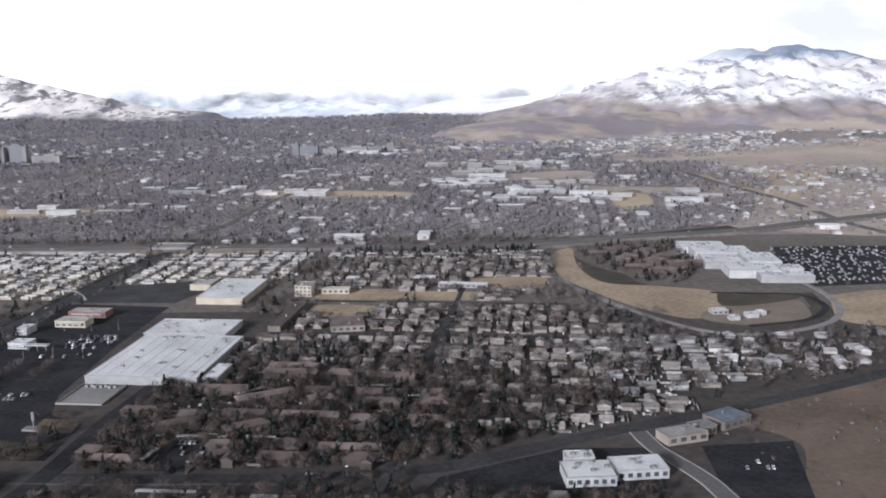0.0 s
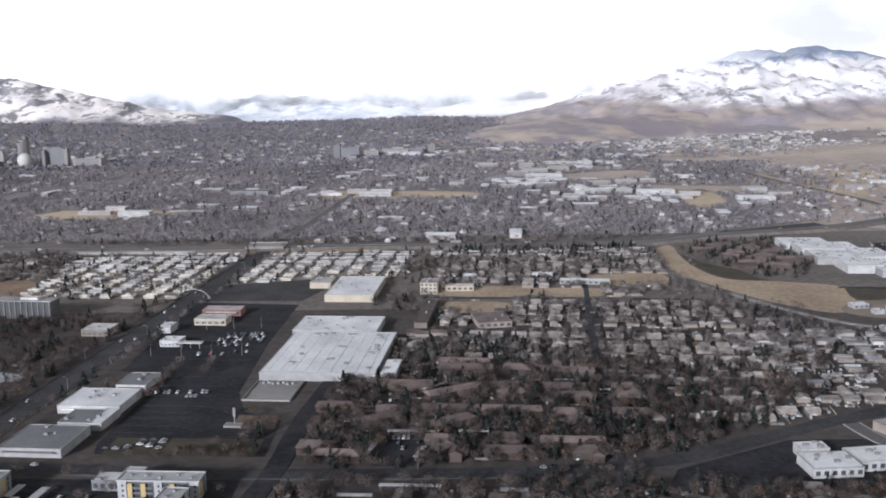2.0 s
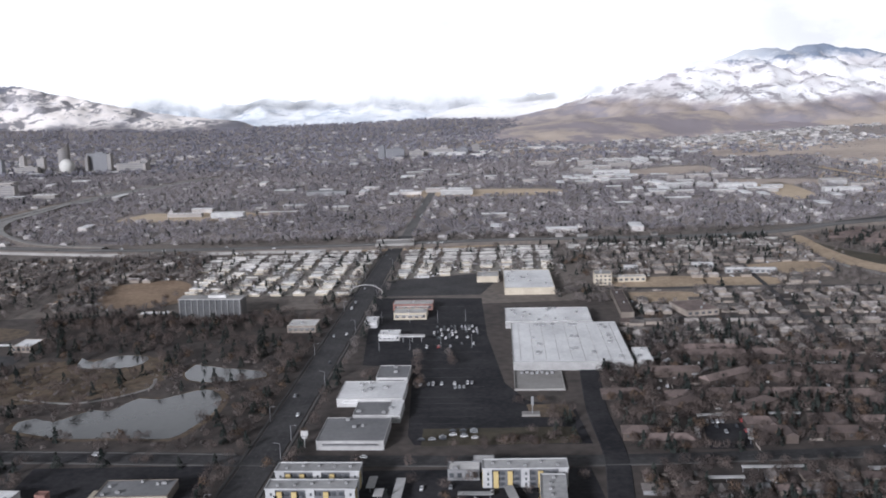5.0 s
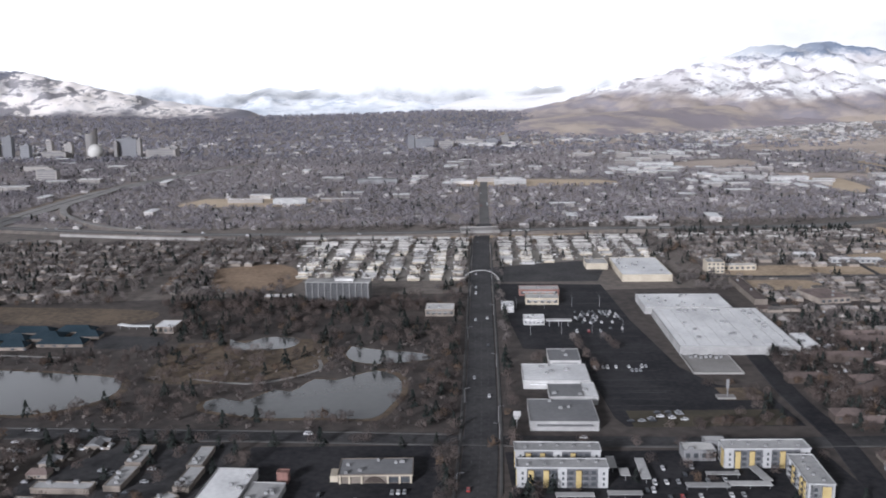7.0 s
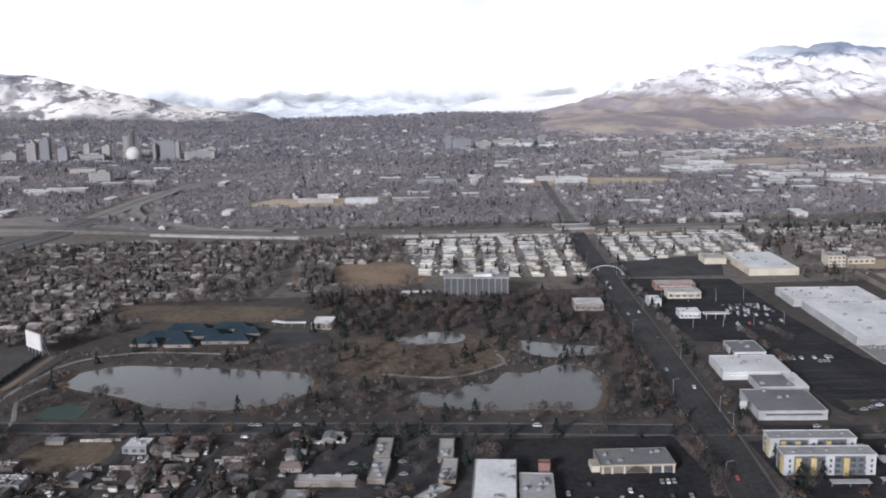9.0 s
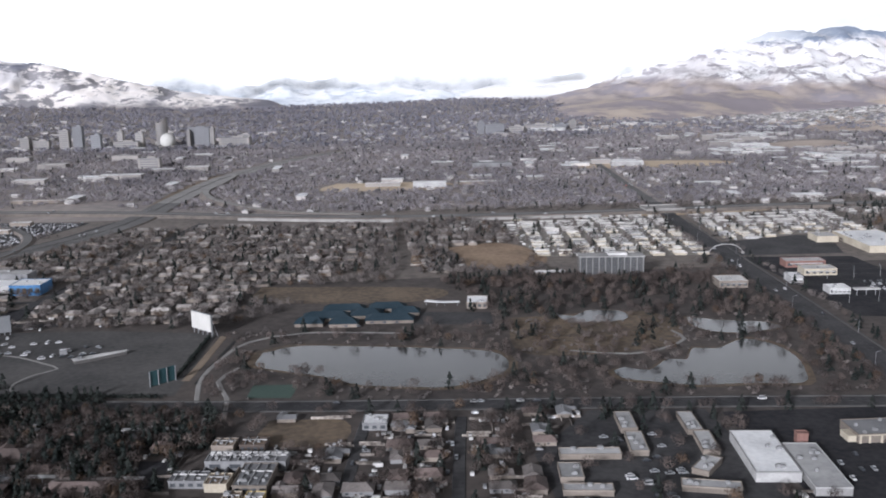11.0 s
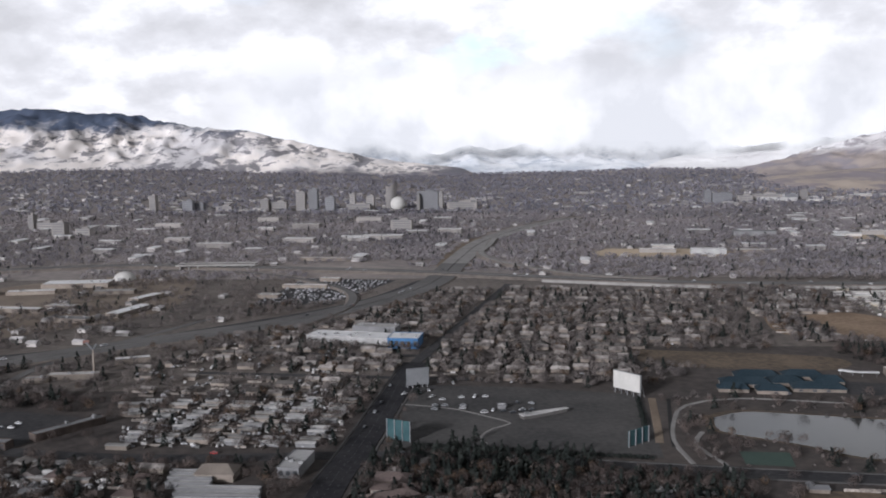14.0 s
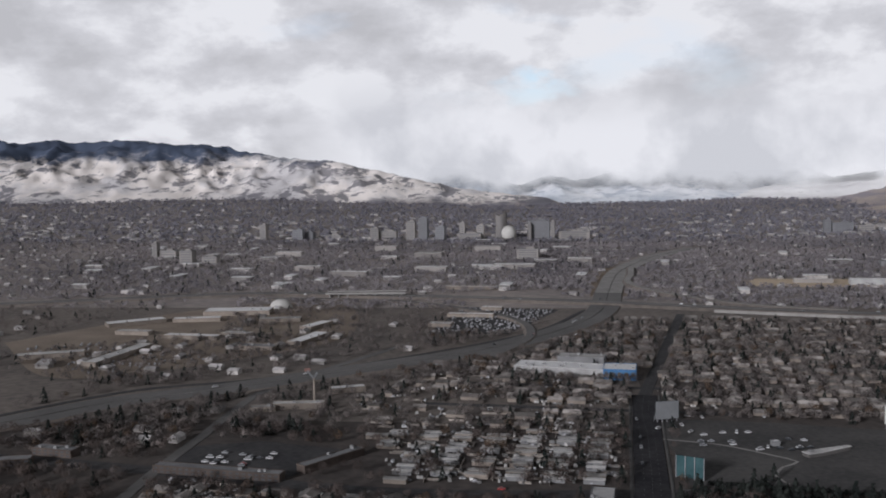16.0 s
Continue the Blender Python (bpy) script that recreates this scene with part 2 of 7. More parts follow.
GLASS = mat("dark window glass", (0.042, 0.046, 0.052), (0.075, 0.080, 0.086), 0.5, 2.0, 0.28)
# Paler than GLASS: distance haze put into the window colour.
TOWER_GLASS = mat("grey tower windows", (0.12, 0.12, 0.128), (0.17, 0.17, 0.176), 0.1, 1.0, 0.3)
SLAB_WALL = mat("brown-grey slab wall", (0.085, 0.080, 0.076), (0.13, 0.122, 0.115), 0.1, 1.0, 0.85)
TOWER_A = mat("beige tower wall", (0.205, 0.19, 0.178), (0.285, 0.265, 0.248), 0.03, 0.5, 0.8, vary=0.2)
TOWER_B = mat("slate tower wall", (0.14, 0.142, 0.152), (0.195, 0.197, 0.206), 0.03, 0.5, 0.7, vary=0.2)
BARK = mat("bark", (0.045, 0.036, 0.029), (0.085, 0.068, 0.055), 0.8, 5.0, 0.95)
TWIG = mat("bare twigs", (0.038, 0.033, 0.032), (0.085, 0.072, 0.066), 0.11, 0.8, 0.95, vary=0.35, spec=0.05)
TWIG_RED = mat("russet leaves", (0.062, 0.044, 0.034), (0.115, 0.083, 0.060), 0.1, 1.0, 0.95, vary=0.3, spec=0.05)
NEEDLE = mat("conifer needles", (0.012, 0.0155, 0.013), (0.028, 0.032, 0.025), 0.2, 1.5, 0.9, vary=0.4, spec=0.05)
# Far and valley twigs are paler and lavender: distance haze put into the colour.
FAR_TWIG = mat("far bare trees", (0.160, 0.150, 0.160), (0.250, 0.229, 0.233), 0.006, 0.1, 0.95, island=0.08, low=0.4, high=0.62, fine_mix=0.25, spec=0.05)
# Near twigs darker, suburb twigs lighter: cloud shade and sun put into the colour.
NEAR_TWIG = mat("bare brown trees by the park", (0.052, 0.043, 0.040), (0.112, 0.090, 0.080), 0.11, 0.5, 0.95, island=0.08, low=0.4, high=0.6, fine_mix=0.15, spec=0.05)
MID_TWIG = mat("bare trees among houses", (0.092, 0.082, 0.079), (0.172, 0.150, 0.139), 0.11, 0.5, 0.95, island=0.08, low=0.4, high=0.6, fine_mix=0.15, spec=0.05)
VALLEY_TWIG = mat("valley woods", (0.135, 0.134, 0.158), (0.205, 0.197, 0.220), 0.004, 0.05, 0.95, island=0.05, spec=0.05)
FAR_NEEDLE = mat("far conifers", (0.015, 0.019, 0.018), (0.034, 0.038, 0.034), 0.11, 0.5, 0.95, island=0.12, spec=0.05)
# Far roofs lighter than the suburb's, standing in for sunlight and haze.
FAR_ROOF = mat("far roofs", (0.16, 0.153, 0.153), (0.48, 0.462, 0.445), 0.02, 0.25, 0.85, island=0.6, fine_mix=0.6)
FAR_WALL = mat("far walls", (0.18, 0.168, 0.157), (0.42, 0.40, 0.38), 0.02, 0.25, 0.9, island=0.45)
CAR_WHITE = mat("white car paint", (0.50, 0.50, 0.50), (0.60, 0.60, 0.60), 0.3, 2.0, 0.5)
CAR_DARK = mat("dark car paint", (0.02, 0.022, 0.026), (0.035, 0.037, 0.042), 0.3, 2.0, 0.3)
CAR_SILVER = mat("silver car paint", (0.32, 0.33, 0.34), (0.42, 0.43, 0.44), 0.3, 2.0, 0.35, metal=0.5)
CAR_RED = mat("red car paint", (0.28, 0.035, 0.03), (0.36, 0.05, 0.045), 0.3, 2.0, 0.3)
RUBBER = mat("tyre rubber", (0.012, 0.012, 0.012), (0.022, 0.022, 0.022), 1.0, 6.0, 0.9)
PAINT_LINE = mat("worn white road paint", (0.060, 0.060, 0.060), (0.12, 0.12, 0.118), 0.4, 3.0, 0.8)


def mountain_material(name, bare, bare2, forest, snow, thin_snow, snow_line, forest_line, brush):
    """Snow over bare ground: the snow line waves with height, brush shows through the snow in streaks, and forest darkens the crest."""
    m = bpy.data.materials.new(name)
    m.use_nodes = True
    t = m.node_tree
    n = t.nodes
    bsdf = n["Principled BSDF"]
    bsdf.inputs["Roughness"].default_value = 0.9
    bsdf.inputs["Specular IOR Level"].default_value = 0.1
    geo = n.new("ShaderNodeNewGeometry")
    sep = n.new("ShaderNodeSeparateXYZ")
    t.links.new(geo.outputs["Position"], sep.inputs[0])
    drift = n.new("ShaderNodeTexNoise")
    drift.inputs["Scale"].default_value = 0.012
    drift.inputs["Detail"].default_value = 3
    t.links.new(geo.outputs["Position"], drift.inputs["Vector"])
    push = n.new("ShaderNodeVectorMath")
    push.operation = "MULTIPLY_ADD"
    push.inputs[1].default_value = (70, 70, 50)
    t.links.new(drift.outputs["Color"], push.inputs[0])
    t.links.new(geo.outputs["Position"], push.inputs[2])

    def noise_node(scale, detail, stretch, rough=0.6, turn=0.0):
        mp = n.new("ShaderNodeMapping")
        mp.inputs[2].default_value = (0, turn, 0)
        mp.inputs[3].default_value = stretch
        nz = n.new("ShaderNodeTexNoise")
        nz.inputs["Scale"].default_value = scale
        nz.inputs["Detail"].default_value = detail
        nz.inputs["Roughness"].default_value = rough
        t.links.new(push.outputs[0], mp.inputs[0])
        t.links.new(mp.outputs[0], nz.inputs["Vector"])
        return nz.outputs["Fac"]

    def ranged(sock, lo, hi, a=0.0, b=1.0):
        r = n.new("ShaderNodeMapRange")
        r.interpolation_type = "SMOOTHSTEP"
        r.inputs["From Min"].default_value, r.inputs["From Max"].default_value = lo, hi
        r.inputs["To Min"].default_value, r.inputs["To Max"].default_value = a, b
        t.links.new(sock, r.inputs[0])
        return r.outputs[0]

    def combine(op, a, b, c=None):
        k = n.new("ShaderNodeMath")
        k.operation = op
        for i, v in enumerate((a, b, c)):
            if isinstance(v, (int, float)):
                k.inputs[i].default_value = v
            elif v is not None:
                t.links.new(v, k.inputs[i])
        return k.outputs[0]

    def mixc(f, a, b):
        c = n.new("ShaderNodeMixRGB")
        t.links.new(f, c.inputs[0])
        for k, v in ((1, a), (2, b)):
            if isinstance(v, tuple):
                c.inputs[k].default_value = (*v, 1)
            else:
                t.links.new(v, c.inputs[k])
        return c.outputs[0]

    z = sep.outputs[2]
    broad = noise_node(0.006, 5, (1, 0.6, 1.2))
    streak = noise_node(0.016, 7, (0.7, 0.4, 2.4), 0.62, 0.5)
    fine = noise_node(0.045, 6, (0.8, 0.5, 1.6), 0.65)
    ground = mixc(ranged(streak, 0.40, 0.60), bare, bare2)
    cover = ranged(combine("ADD", combine("MULTIPLY_ADD", broad, 70.0, z), combine("MULTIPLY", streak, 40.0)), snow_line[0] + 55, snow_line[1] + 55)
    white = mixc(ranged(broad, 0.38, 0.58), thin_snow, snow)
    shrub = ranged(combine("MULTIPLY_ADD", fine, 0.45, combine("MULTIPLY", streak, 0.55)), brush[0], brush[1], 0.0, 0.85)
    white = mixc(shrub, white, bare)
    wood = ranged(combine("MULTIPLY_ADD", streak, 90.0, combine("MULTIPLY_ADD", fine, 50.0, z)), forest_line[0] + 70, forest_line[1] + 70)
    t.links.new(mixc(wood, mixc(cover, ground, white), forest), bsdf.inputs["Base Color"])
    return m


# Blue forest tones and mauve earth of the mountains carry painted haze.
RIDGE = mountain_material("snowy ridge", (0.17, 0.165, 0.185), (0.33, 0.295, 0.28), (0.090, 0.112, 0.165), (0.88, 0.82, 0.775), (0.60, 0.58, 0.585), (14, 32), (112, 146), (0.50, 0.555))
# Pale blue-grey tones of this range are distance haze put into the colour.
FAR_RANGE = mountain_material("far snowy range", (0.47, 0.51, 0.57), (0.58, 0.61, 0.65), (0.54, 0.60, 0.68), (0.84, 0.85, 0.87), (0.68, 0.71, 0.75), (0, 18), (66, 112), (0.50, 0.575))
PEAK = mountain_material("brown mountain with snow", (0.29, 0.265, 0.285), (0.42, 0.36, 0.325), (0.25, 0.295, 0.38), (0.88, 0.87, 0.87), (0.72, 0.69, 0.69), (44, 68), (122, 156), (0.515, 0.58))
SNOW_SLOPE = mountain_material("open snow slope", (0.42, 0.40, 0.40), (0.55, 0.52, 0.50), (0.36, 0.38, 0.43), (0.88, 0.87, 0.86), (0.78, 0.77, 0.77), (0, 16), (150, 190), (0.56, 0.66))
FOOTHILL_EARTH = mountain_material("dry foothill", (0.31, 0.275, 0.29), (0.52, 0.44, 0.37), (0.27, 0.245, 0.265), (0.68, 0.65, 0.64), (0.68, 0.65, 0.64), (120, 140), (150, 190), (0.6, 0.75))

# ---------------------------------------------------------------- building helpers


class Shape:
    """Gathers faces for one mesh."""

    def __init__(self):
        self.v, self.f = [], []

    def add(self, verts, faces):
        k = len(self.v)
        self.v += [tuple(p) for p in verts]
        self.f += [tuple(i + k for i in f) for f in faces]
        return self

    def box(self, cx, cy, cz, sx, sy, sz, turn=0.0):
        c, s = math.cos(turn), math.sin(turn)
        pts = []
        for dz in (-0.5, 0.5):
            for dx, dy in ((-0.5, -0.5), (0.5, -0.5), (0.5, 0.5), (-0.5, 0.5)):
                x, y = dx * sx, dy * sy
                pts.append((cx + c * x - s * y, cy + s * x + c * y, cz + dz * sz))
        return self.add(pts, [(3, 2, 1, 0), (4, 5, 6, 7), (0, 1, 5, 4), (1, 2, 6, 5), (2, 3, 7, 6), (3, 0, 4, 7)])

    def gable(self, cx, cy, z, sx, sy, rise, hip=0.0, lip=0.12):
        """A pitched roof with its ridge along x; hip: how far the ridge ends draw in."""
        x, y = sx / 2, sy / 2
        r = x - hip
        pts = [(cx - x, cy - y, z), (cx + x, cy - y, z), (cx + x, cy + y, z), (cx - x, cy + y, z),
               (cx - x, cy - y, z + lip), (cx + x, cy - y, z + lip), (cx + x, cy + y, z + lip), (cx - x, cy + y, z + lip),
               (cx - r, cy, z + lip + rise), (cx + r, cy, z + lip + rise)]
        return self.add(pts, [(3, 2, 1, 0), (0, 1, 5, 4), (1, 2, 6, 5), (2, 3, 7, 6), (3, 0, 4, 7), (4, 5, 9, 8), (6, 7, 8, 9), (5, 6, 9), (7, 4, 8)])

    def tube(self, p, q, r0, r1, sides=8):
        p, q = Vector(p), Vector(q)
        rot = (q - p).to_track_quat("Z", "Y")
        pts = []
        for base, r in ((p, r0), (q, r1)):
            for k in range(sides):
                w = 2 * math.pi * k / sides
                pts.append(base + rot @ Vector((r * math.cos(w), r * math.sin(w), 0)))
        faces = [(k, (k + 1) % sides, sides + (k + 1) % sides, sides + k) for k in range(sides)]
        return self.add(pts, faces + [tuple(range(sides))[::-1], tuple(range(sides, 2 * sides))])

    def mesh(self, name, material, smooth=False):
        me = bpy.data.meshes.new(name)
        me.from_pydata(self.v, [], self.f)
        me.materials.append(material)
        if smooth:
            me.polygons.foreach_set("use_smooth", [True] * len(me.polygons))
        me.update()
        return me


def part(name, shape, material, parent, label="", smooth=False):
    ob = new(name, shape.mesh(name, material, smooth))
    ob.parent = parent
    return tagged(ob, label)


def thing(name, label, category, x, y, turn=0.0, z=0.0, group=""):
    ob = new(name)
    ob.empty_display_size = 0.5
    ob.matrix_basis = pose(x, y, z, 0, 0, turn)
    return tagged(ob, label, category, group)


RNG = np.random.default_rng(7)
GRID = -5.5            # degrees by which the street grid is turned
RANGE = [  # azimuth, foot distance, foot height, ridge distance, ridge height, seen from the middle of the path
    (-60.0, 2600, 30, 3100, 150),
    (-38.9, 2583, 36, 3124, 193),
    (-35.3, 2520, 32, 3038, 187),
    (-32.7, 2501, 29, 3005, 179),
    (-29.9, 2485, 31, 2977, 174),
    (-27.0, 2473, 32, 2964, 176),
    (-24.2, 2412, 31, 2894, 158),
    (-21.6, 2358, 28, 2667, 122),
    (-18.6, 2311, 21, 2565, 109),
    (-15.5, 2271, 16, 2522, 89),
    (-12.9, 2294, 10, 2544, 97),
    (-9.8, 2322, 6, 2720, 98),
    (-4.9, 2394, 4, 2891, 75),
    (0.1, 2430, 7, 2980, 64),
    (4.5, 2500, 13, 2930, 64),
    (7.4, 2500, 13, 2820, 74),
    (9.8, 2350, 9, 2700, 88),
    (13.4, 1801, -3, 2498, 96),
    (16.6, 1782, -3, 2484, 115),
    (19.8, 1817, -6, 2476, 140),
    (22.8, 1806, -3, 2473, 145),
    (25.2, 1845, -4, 2520, 163),
    (28.1, 1896, -5, 2585, 146),
    (29.9, 1930, -6, 2629, 122),
    (34.2, 2028, -7, 2757, 100),
    (60.0, 2100, -5, 2800, 90)]
RIDGE_LINE = RANGE[:9] + [  # the long snowy ridge sinks into the valley
    (-16.4, 2290, 16, 2530, 88),
    (-14.4, 2285, 15, 2510, 66),
    (-11.6, 2300, 13, 2500, 42),
    (-8.5, 2330, 12, 2470, 26),
    (-6.5, 2360, 12, 2440, 17)]
BACK_LINE = [  # blue-grey range behind it, its tops in the cloud
    (-20.0, 2450, 15, 2900, 70),
    (-14.8, 2450, 15, 2900, 72),
    (-12.9, 2450, 14, 2900, 93),
    (-11.0, 2450, 12, 2900, 97),
    (-8.9, 2450, 12, 2900, 64),
    (-7.6, 2450, 12, 2850, 42),
    (-5.8, 2450, 12, 2850, 70),
    (-4.4, 2450, 12, 2900, 50),
    (-2.0, 2450, 14, 2950, 76),
    (0.5, 2450, 16, 2950, 84),
    (2.5, 2450, 18, 2950, 74),
    (5.0, 2500, 16, 2950, 72),
    (8.0, 2600, 14, 2950, 76),
    (12.0, 2650, 14, 2950, 80)]
SHOULDER_LINE = [  # bright snow slope that runs down from the peak into the valley
    (3.0, 2480, 16, 2560, 20),
    (4.6, 2440, 16, 2600, 28),
    (6.4, 2420, 16, 2620, 42),
    (9.4, 2380, 14, 2640, 60),
    (12.2, 2300, 14, 2660, 74),
    (16.0, 2300, 14, 2700, 96)]
PEAK_LINE = [  # the brown mountain
    (8.0, 2100, 8, 2400, 12),
    (10.0, 2060, 6, 2500, 25),
    (12.2, 1960, 4, 2580, 50),
    (15.2, 1850, 0, 2600, 92),
    (17.3, 1810, -3, 2600, 112),
    (19.0, 1810, -3, 2600, 132),
    (21.7, 1810, -3, 2600, 148),
    (23.9, 1830, -4, 2600, 152),
    (25.2, 1845, -4, 2600, 163),
    (26.9, 1880, -5, 2600, 147),
    (28.7, 1910, -5, 2640, 139),
    (34.2, 2028, -7, 2757, 104),
    (60.0, 2100, -5, 2800, 90)]
FOOTHILL = [  # the brown foothill in front of the peak
    (6.5, 1560, 4, 1720, 6),
    (8.8, 1480, 4, 1760, 9),
    (10.2, 1450, 5, 1790, 17),
    (13.5, 1490, 6, 1850, 28),
    (17.4, 1600, 7, 1950, 33),
    (20.6, 1760, 8, 2050, 36),
    (23.6, 1850, 8, 2150, 38),
    (28.0, 1920, 8, 2230, 42),
    (45.0, 2100, 5, 2400, 40)]
AZ, FOOT_R, FOOT_Z, TOP_R, TOP_Z = (np.array(c, float) for c in zip(*RANGE))
HUB = (-300.0, 20.0)


def land(x, y):
    """Height of the valley floor."""
    x, y = np.asarray(x, float), np.asarray(y, float)
    dx, dy = x - HUB[0], y - HUB[1]
    az, r = np.degrees(np.arctan2(dx, dy)), np.hypot(dx, dy)
    u = np.clip((r - 1250) / (np.interp(az, AZ, FOOT_R) - 1250), 0, 1.25)
    rise = np.interp(az, AZ, FOOT_Z) * u ** 1.5
    slope = 0.012 * np.clip(y - 820, 0, 900) * np.clip((x + 350) / 300, 0, 1) * np.clip((1900 - y) / 500, 0, 1)
    knoll = 20 * np.exp(-((x - 560) / 230) ** 2 - ((y - 1480) / 150) ** 2)
    return np.where(dy > 0, rise + slope + knoll, 0.0)


def sheet(name, xs, ys, zs, material, label, category, smooth=True):
    """A height field from three grids."""
    h, w = xs.shape
    me = bpy.data.meshes.new(name)
    verts = np.stack([xs, ys, zs], -1).reshape(-1, 3)
    i = np.arange(h * w).reshape(h, w)
    quads = np.stack([i[:-1, :-1], i[:-1, 1:], i[1:, 1:], i[1:, :-1]], -1).reshape(-1, 4)
    me.from_pydata(verts.tolist(), [], quads.tolist())
    me.materials.append(material)
    if smooth:
        me.polygons.foreach_set("use_smooth", [True] * len(me.polygons))
    me.update()
    return tagged(new(name, me), label, category, kind="structure")


# ---------------------------------------------------------------- ground and mountains
gx, gy = np.meshgrid(np.linspace(-5200, 5200, 209), np.concatenate([np.linspace(-1500, 300, 10), np.linspace(320, 700, 20), np.linspace(750, 5200, 90)]))
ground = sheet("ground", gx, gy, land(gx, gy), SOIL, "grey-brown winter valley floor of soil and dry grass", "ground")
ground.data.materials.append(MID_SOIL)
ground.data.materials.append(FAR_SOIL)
for f in ground.data.polygons:      # suburb ground paler in two steps: sun and haze put into the colour
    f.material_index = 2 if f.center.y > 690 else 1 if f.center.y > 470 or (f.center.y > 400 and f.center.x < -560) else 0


def fbm(x, y, scale, octaves=5, ridged=False, seed=0.0):
    out, amp, total = np.zeros(x.shape), 1.0, 0.0
    for o in range(octaves):
        s = scale * 2 ** o
        n = np.array([noise.noise((a * s + seed, b * s - seed, seed * 3 + o * 7.3)) for a, b in zip(x.ravel(), y.ravel())]).reshape(x.shape)
        out += amp * ((1 - 2 * np.abs(n)) if ridged else n)
        total += amp
        amp *= 0.5
    return out / total


def mountain(name, az0, az1, material, label, rough, shrink=1.0, back=0.0, seed=0.0, steps=150, rows=44, hold=90.0, ends=(3.5, 3.5), table=RANGE):
    AZ, FOOT_R, FOOT_Z, TOP_R, TOP_Z = (np.array(c, float) for c in zip(*table))
    az, u = np.meshgrid(np.linspace(az0, az1, steps), np.linspace(-0.12, 1.9, rows))
    held = np.minimum(az, hold)
    rb, zb = np.interp(held, AZ, FOOT_R) + back, np.interp(held, AZ, FOOT_Z)
    rr, zr = np.interp(held, AZ, TOP_R) + back, np.interp(held, AZ, TOP_Z) * shrink
    r = rb + (rr - rb) * u
    x, y = HUB[0] + r * np.sin(np.radians(az)), HUB[1] + r * np.cos(np.radians(az))
    up = np.clip(u, 0, 1)
    body = np.where(u <= 1, up ** 1.15, np.clip(1 - 0.55 * (u - 1), 0, 1))
    bumps = 0.6 * fbm(x, y, 0.0048, 6, True, seed) + 0.55 * fbm(x * 1.0, y * 0.45, 0.013, 4, True, seed + 5) - 0.42
    fold = rough * bumps * np.clip(u * 2.2, 0, 1) * np.where(u > 0.75, np.clip((1.25 - u) / 0.5, 0.25, 1), 1)
    z = zb + (zr - zb) * body + (zr - zb + 25) * fold
    edge = np.clip((az - az0) / ends[0], 0, 1) * np.clip((az1 - az) / ends[1], 0, 1)
    edge = edge * edge * (3 - 2 * edge)
    z = (land(x, y) - 2) * (1 - edge) + z * edge
    z = np.where(u < 0, land(x, y) - 3 + 3 * (u + 0.12) / 0.12, z)
    return sheet(name, x, y, z, material, label, "mountain")


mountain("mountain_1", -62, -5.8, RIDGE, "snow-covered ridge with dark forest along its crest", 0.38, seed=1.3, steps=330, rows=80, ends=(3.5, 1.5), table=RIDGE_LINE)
mountain("mountain_2", -19.0, 12.0, FAR_RANGE, "distant snowy range, paled blue-grey for haze, fading into low cloud", 0.42, seed=4.1, steps=240, rows=60, table=BACK_LINE)
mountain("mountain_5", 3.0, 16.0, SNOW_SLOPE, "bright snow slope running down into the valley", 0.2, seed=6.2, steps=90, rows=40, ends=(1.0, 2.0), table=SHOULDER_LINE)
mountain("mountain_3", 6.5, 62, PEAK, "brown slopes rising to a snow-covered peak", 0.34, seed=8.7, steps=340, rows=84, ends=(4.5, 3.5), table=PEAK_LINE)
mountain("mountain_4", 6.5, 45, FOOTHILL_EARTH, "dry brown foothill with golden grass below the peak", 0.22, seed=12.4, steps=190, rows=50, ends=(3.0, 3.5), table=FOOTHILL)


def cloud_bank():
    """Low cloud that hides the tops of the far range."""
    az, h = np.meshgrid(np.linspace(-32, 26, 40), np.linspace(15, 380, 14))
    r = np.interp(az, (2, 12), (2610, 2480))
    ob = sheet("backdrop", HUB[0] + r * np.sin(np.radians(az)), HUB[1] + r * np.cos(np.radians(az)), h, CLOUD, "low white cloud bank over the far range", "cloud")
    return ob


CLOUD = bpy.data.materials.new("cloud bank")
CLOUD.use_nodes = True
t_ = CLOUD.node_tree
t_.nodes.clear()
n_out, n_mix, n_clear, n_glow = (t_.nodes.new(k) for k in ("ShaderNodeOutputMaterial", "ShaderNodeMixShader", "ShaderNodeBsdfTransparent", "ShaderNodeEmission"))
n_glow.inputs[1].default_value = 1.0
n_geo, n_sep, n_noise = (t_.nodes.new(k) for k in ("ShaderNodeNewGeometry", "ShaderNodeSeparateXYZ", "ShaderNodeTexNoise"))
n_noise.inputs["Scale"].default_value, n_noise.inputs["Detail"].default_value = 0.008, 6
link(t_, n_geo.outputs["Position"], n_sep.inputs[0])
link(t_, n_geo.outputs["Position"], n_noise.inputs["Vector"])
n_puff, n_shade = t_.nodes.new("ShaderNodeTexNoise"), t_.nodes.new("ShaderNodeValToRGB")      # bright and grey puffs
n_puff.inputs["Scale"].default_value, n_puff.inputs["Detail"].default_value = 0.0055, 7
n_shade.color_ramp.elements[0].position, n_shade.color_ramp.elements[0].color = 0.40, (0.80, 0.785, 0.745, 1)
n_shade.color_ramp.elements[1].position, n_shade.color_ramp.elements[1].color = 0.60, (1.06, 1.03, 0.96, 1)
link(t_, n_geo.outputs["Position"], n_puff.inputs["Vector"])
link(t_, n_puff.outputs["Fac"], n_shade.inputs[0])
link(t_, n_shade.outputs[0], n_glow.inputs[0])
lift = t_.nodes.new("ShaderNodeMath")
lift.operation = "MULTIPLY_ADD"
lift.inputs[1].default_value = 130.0
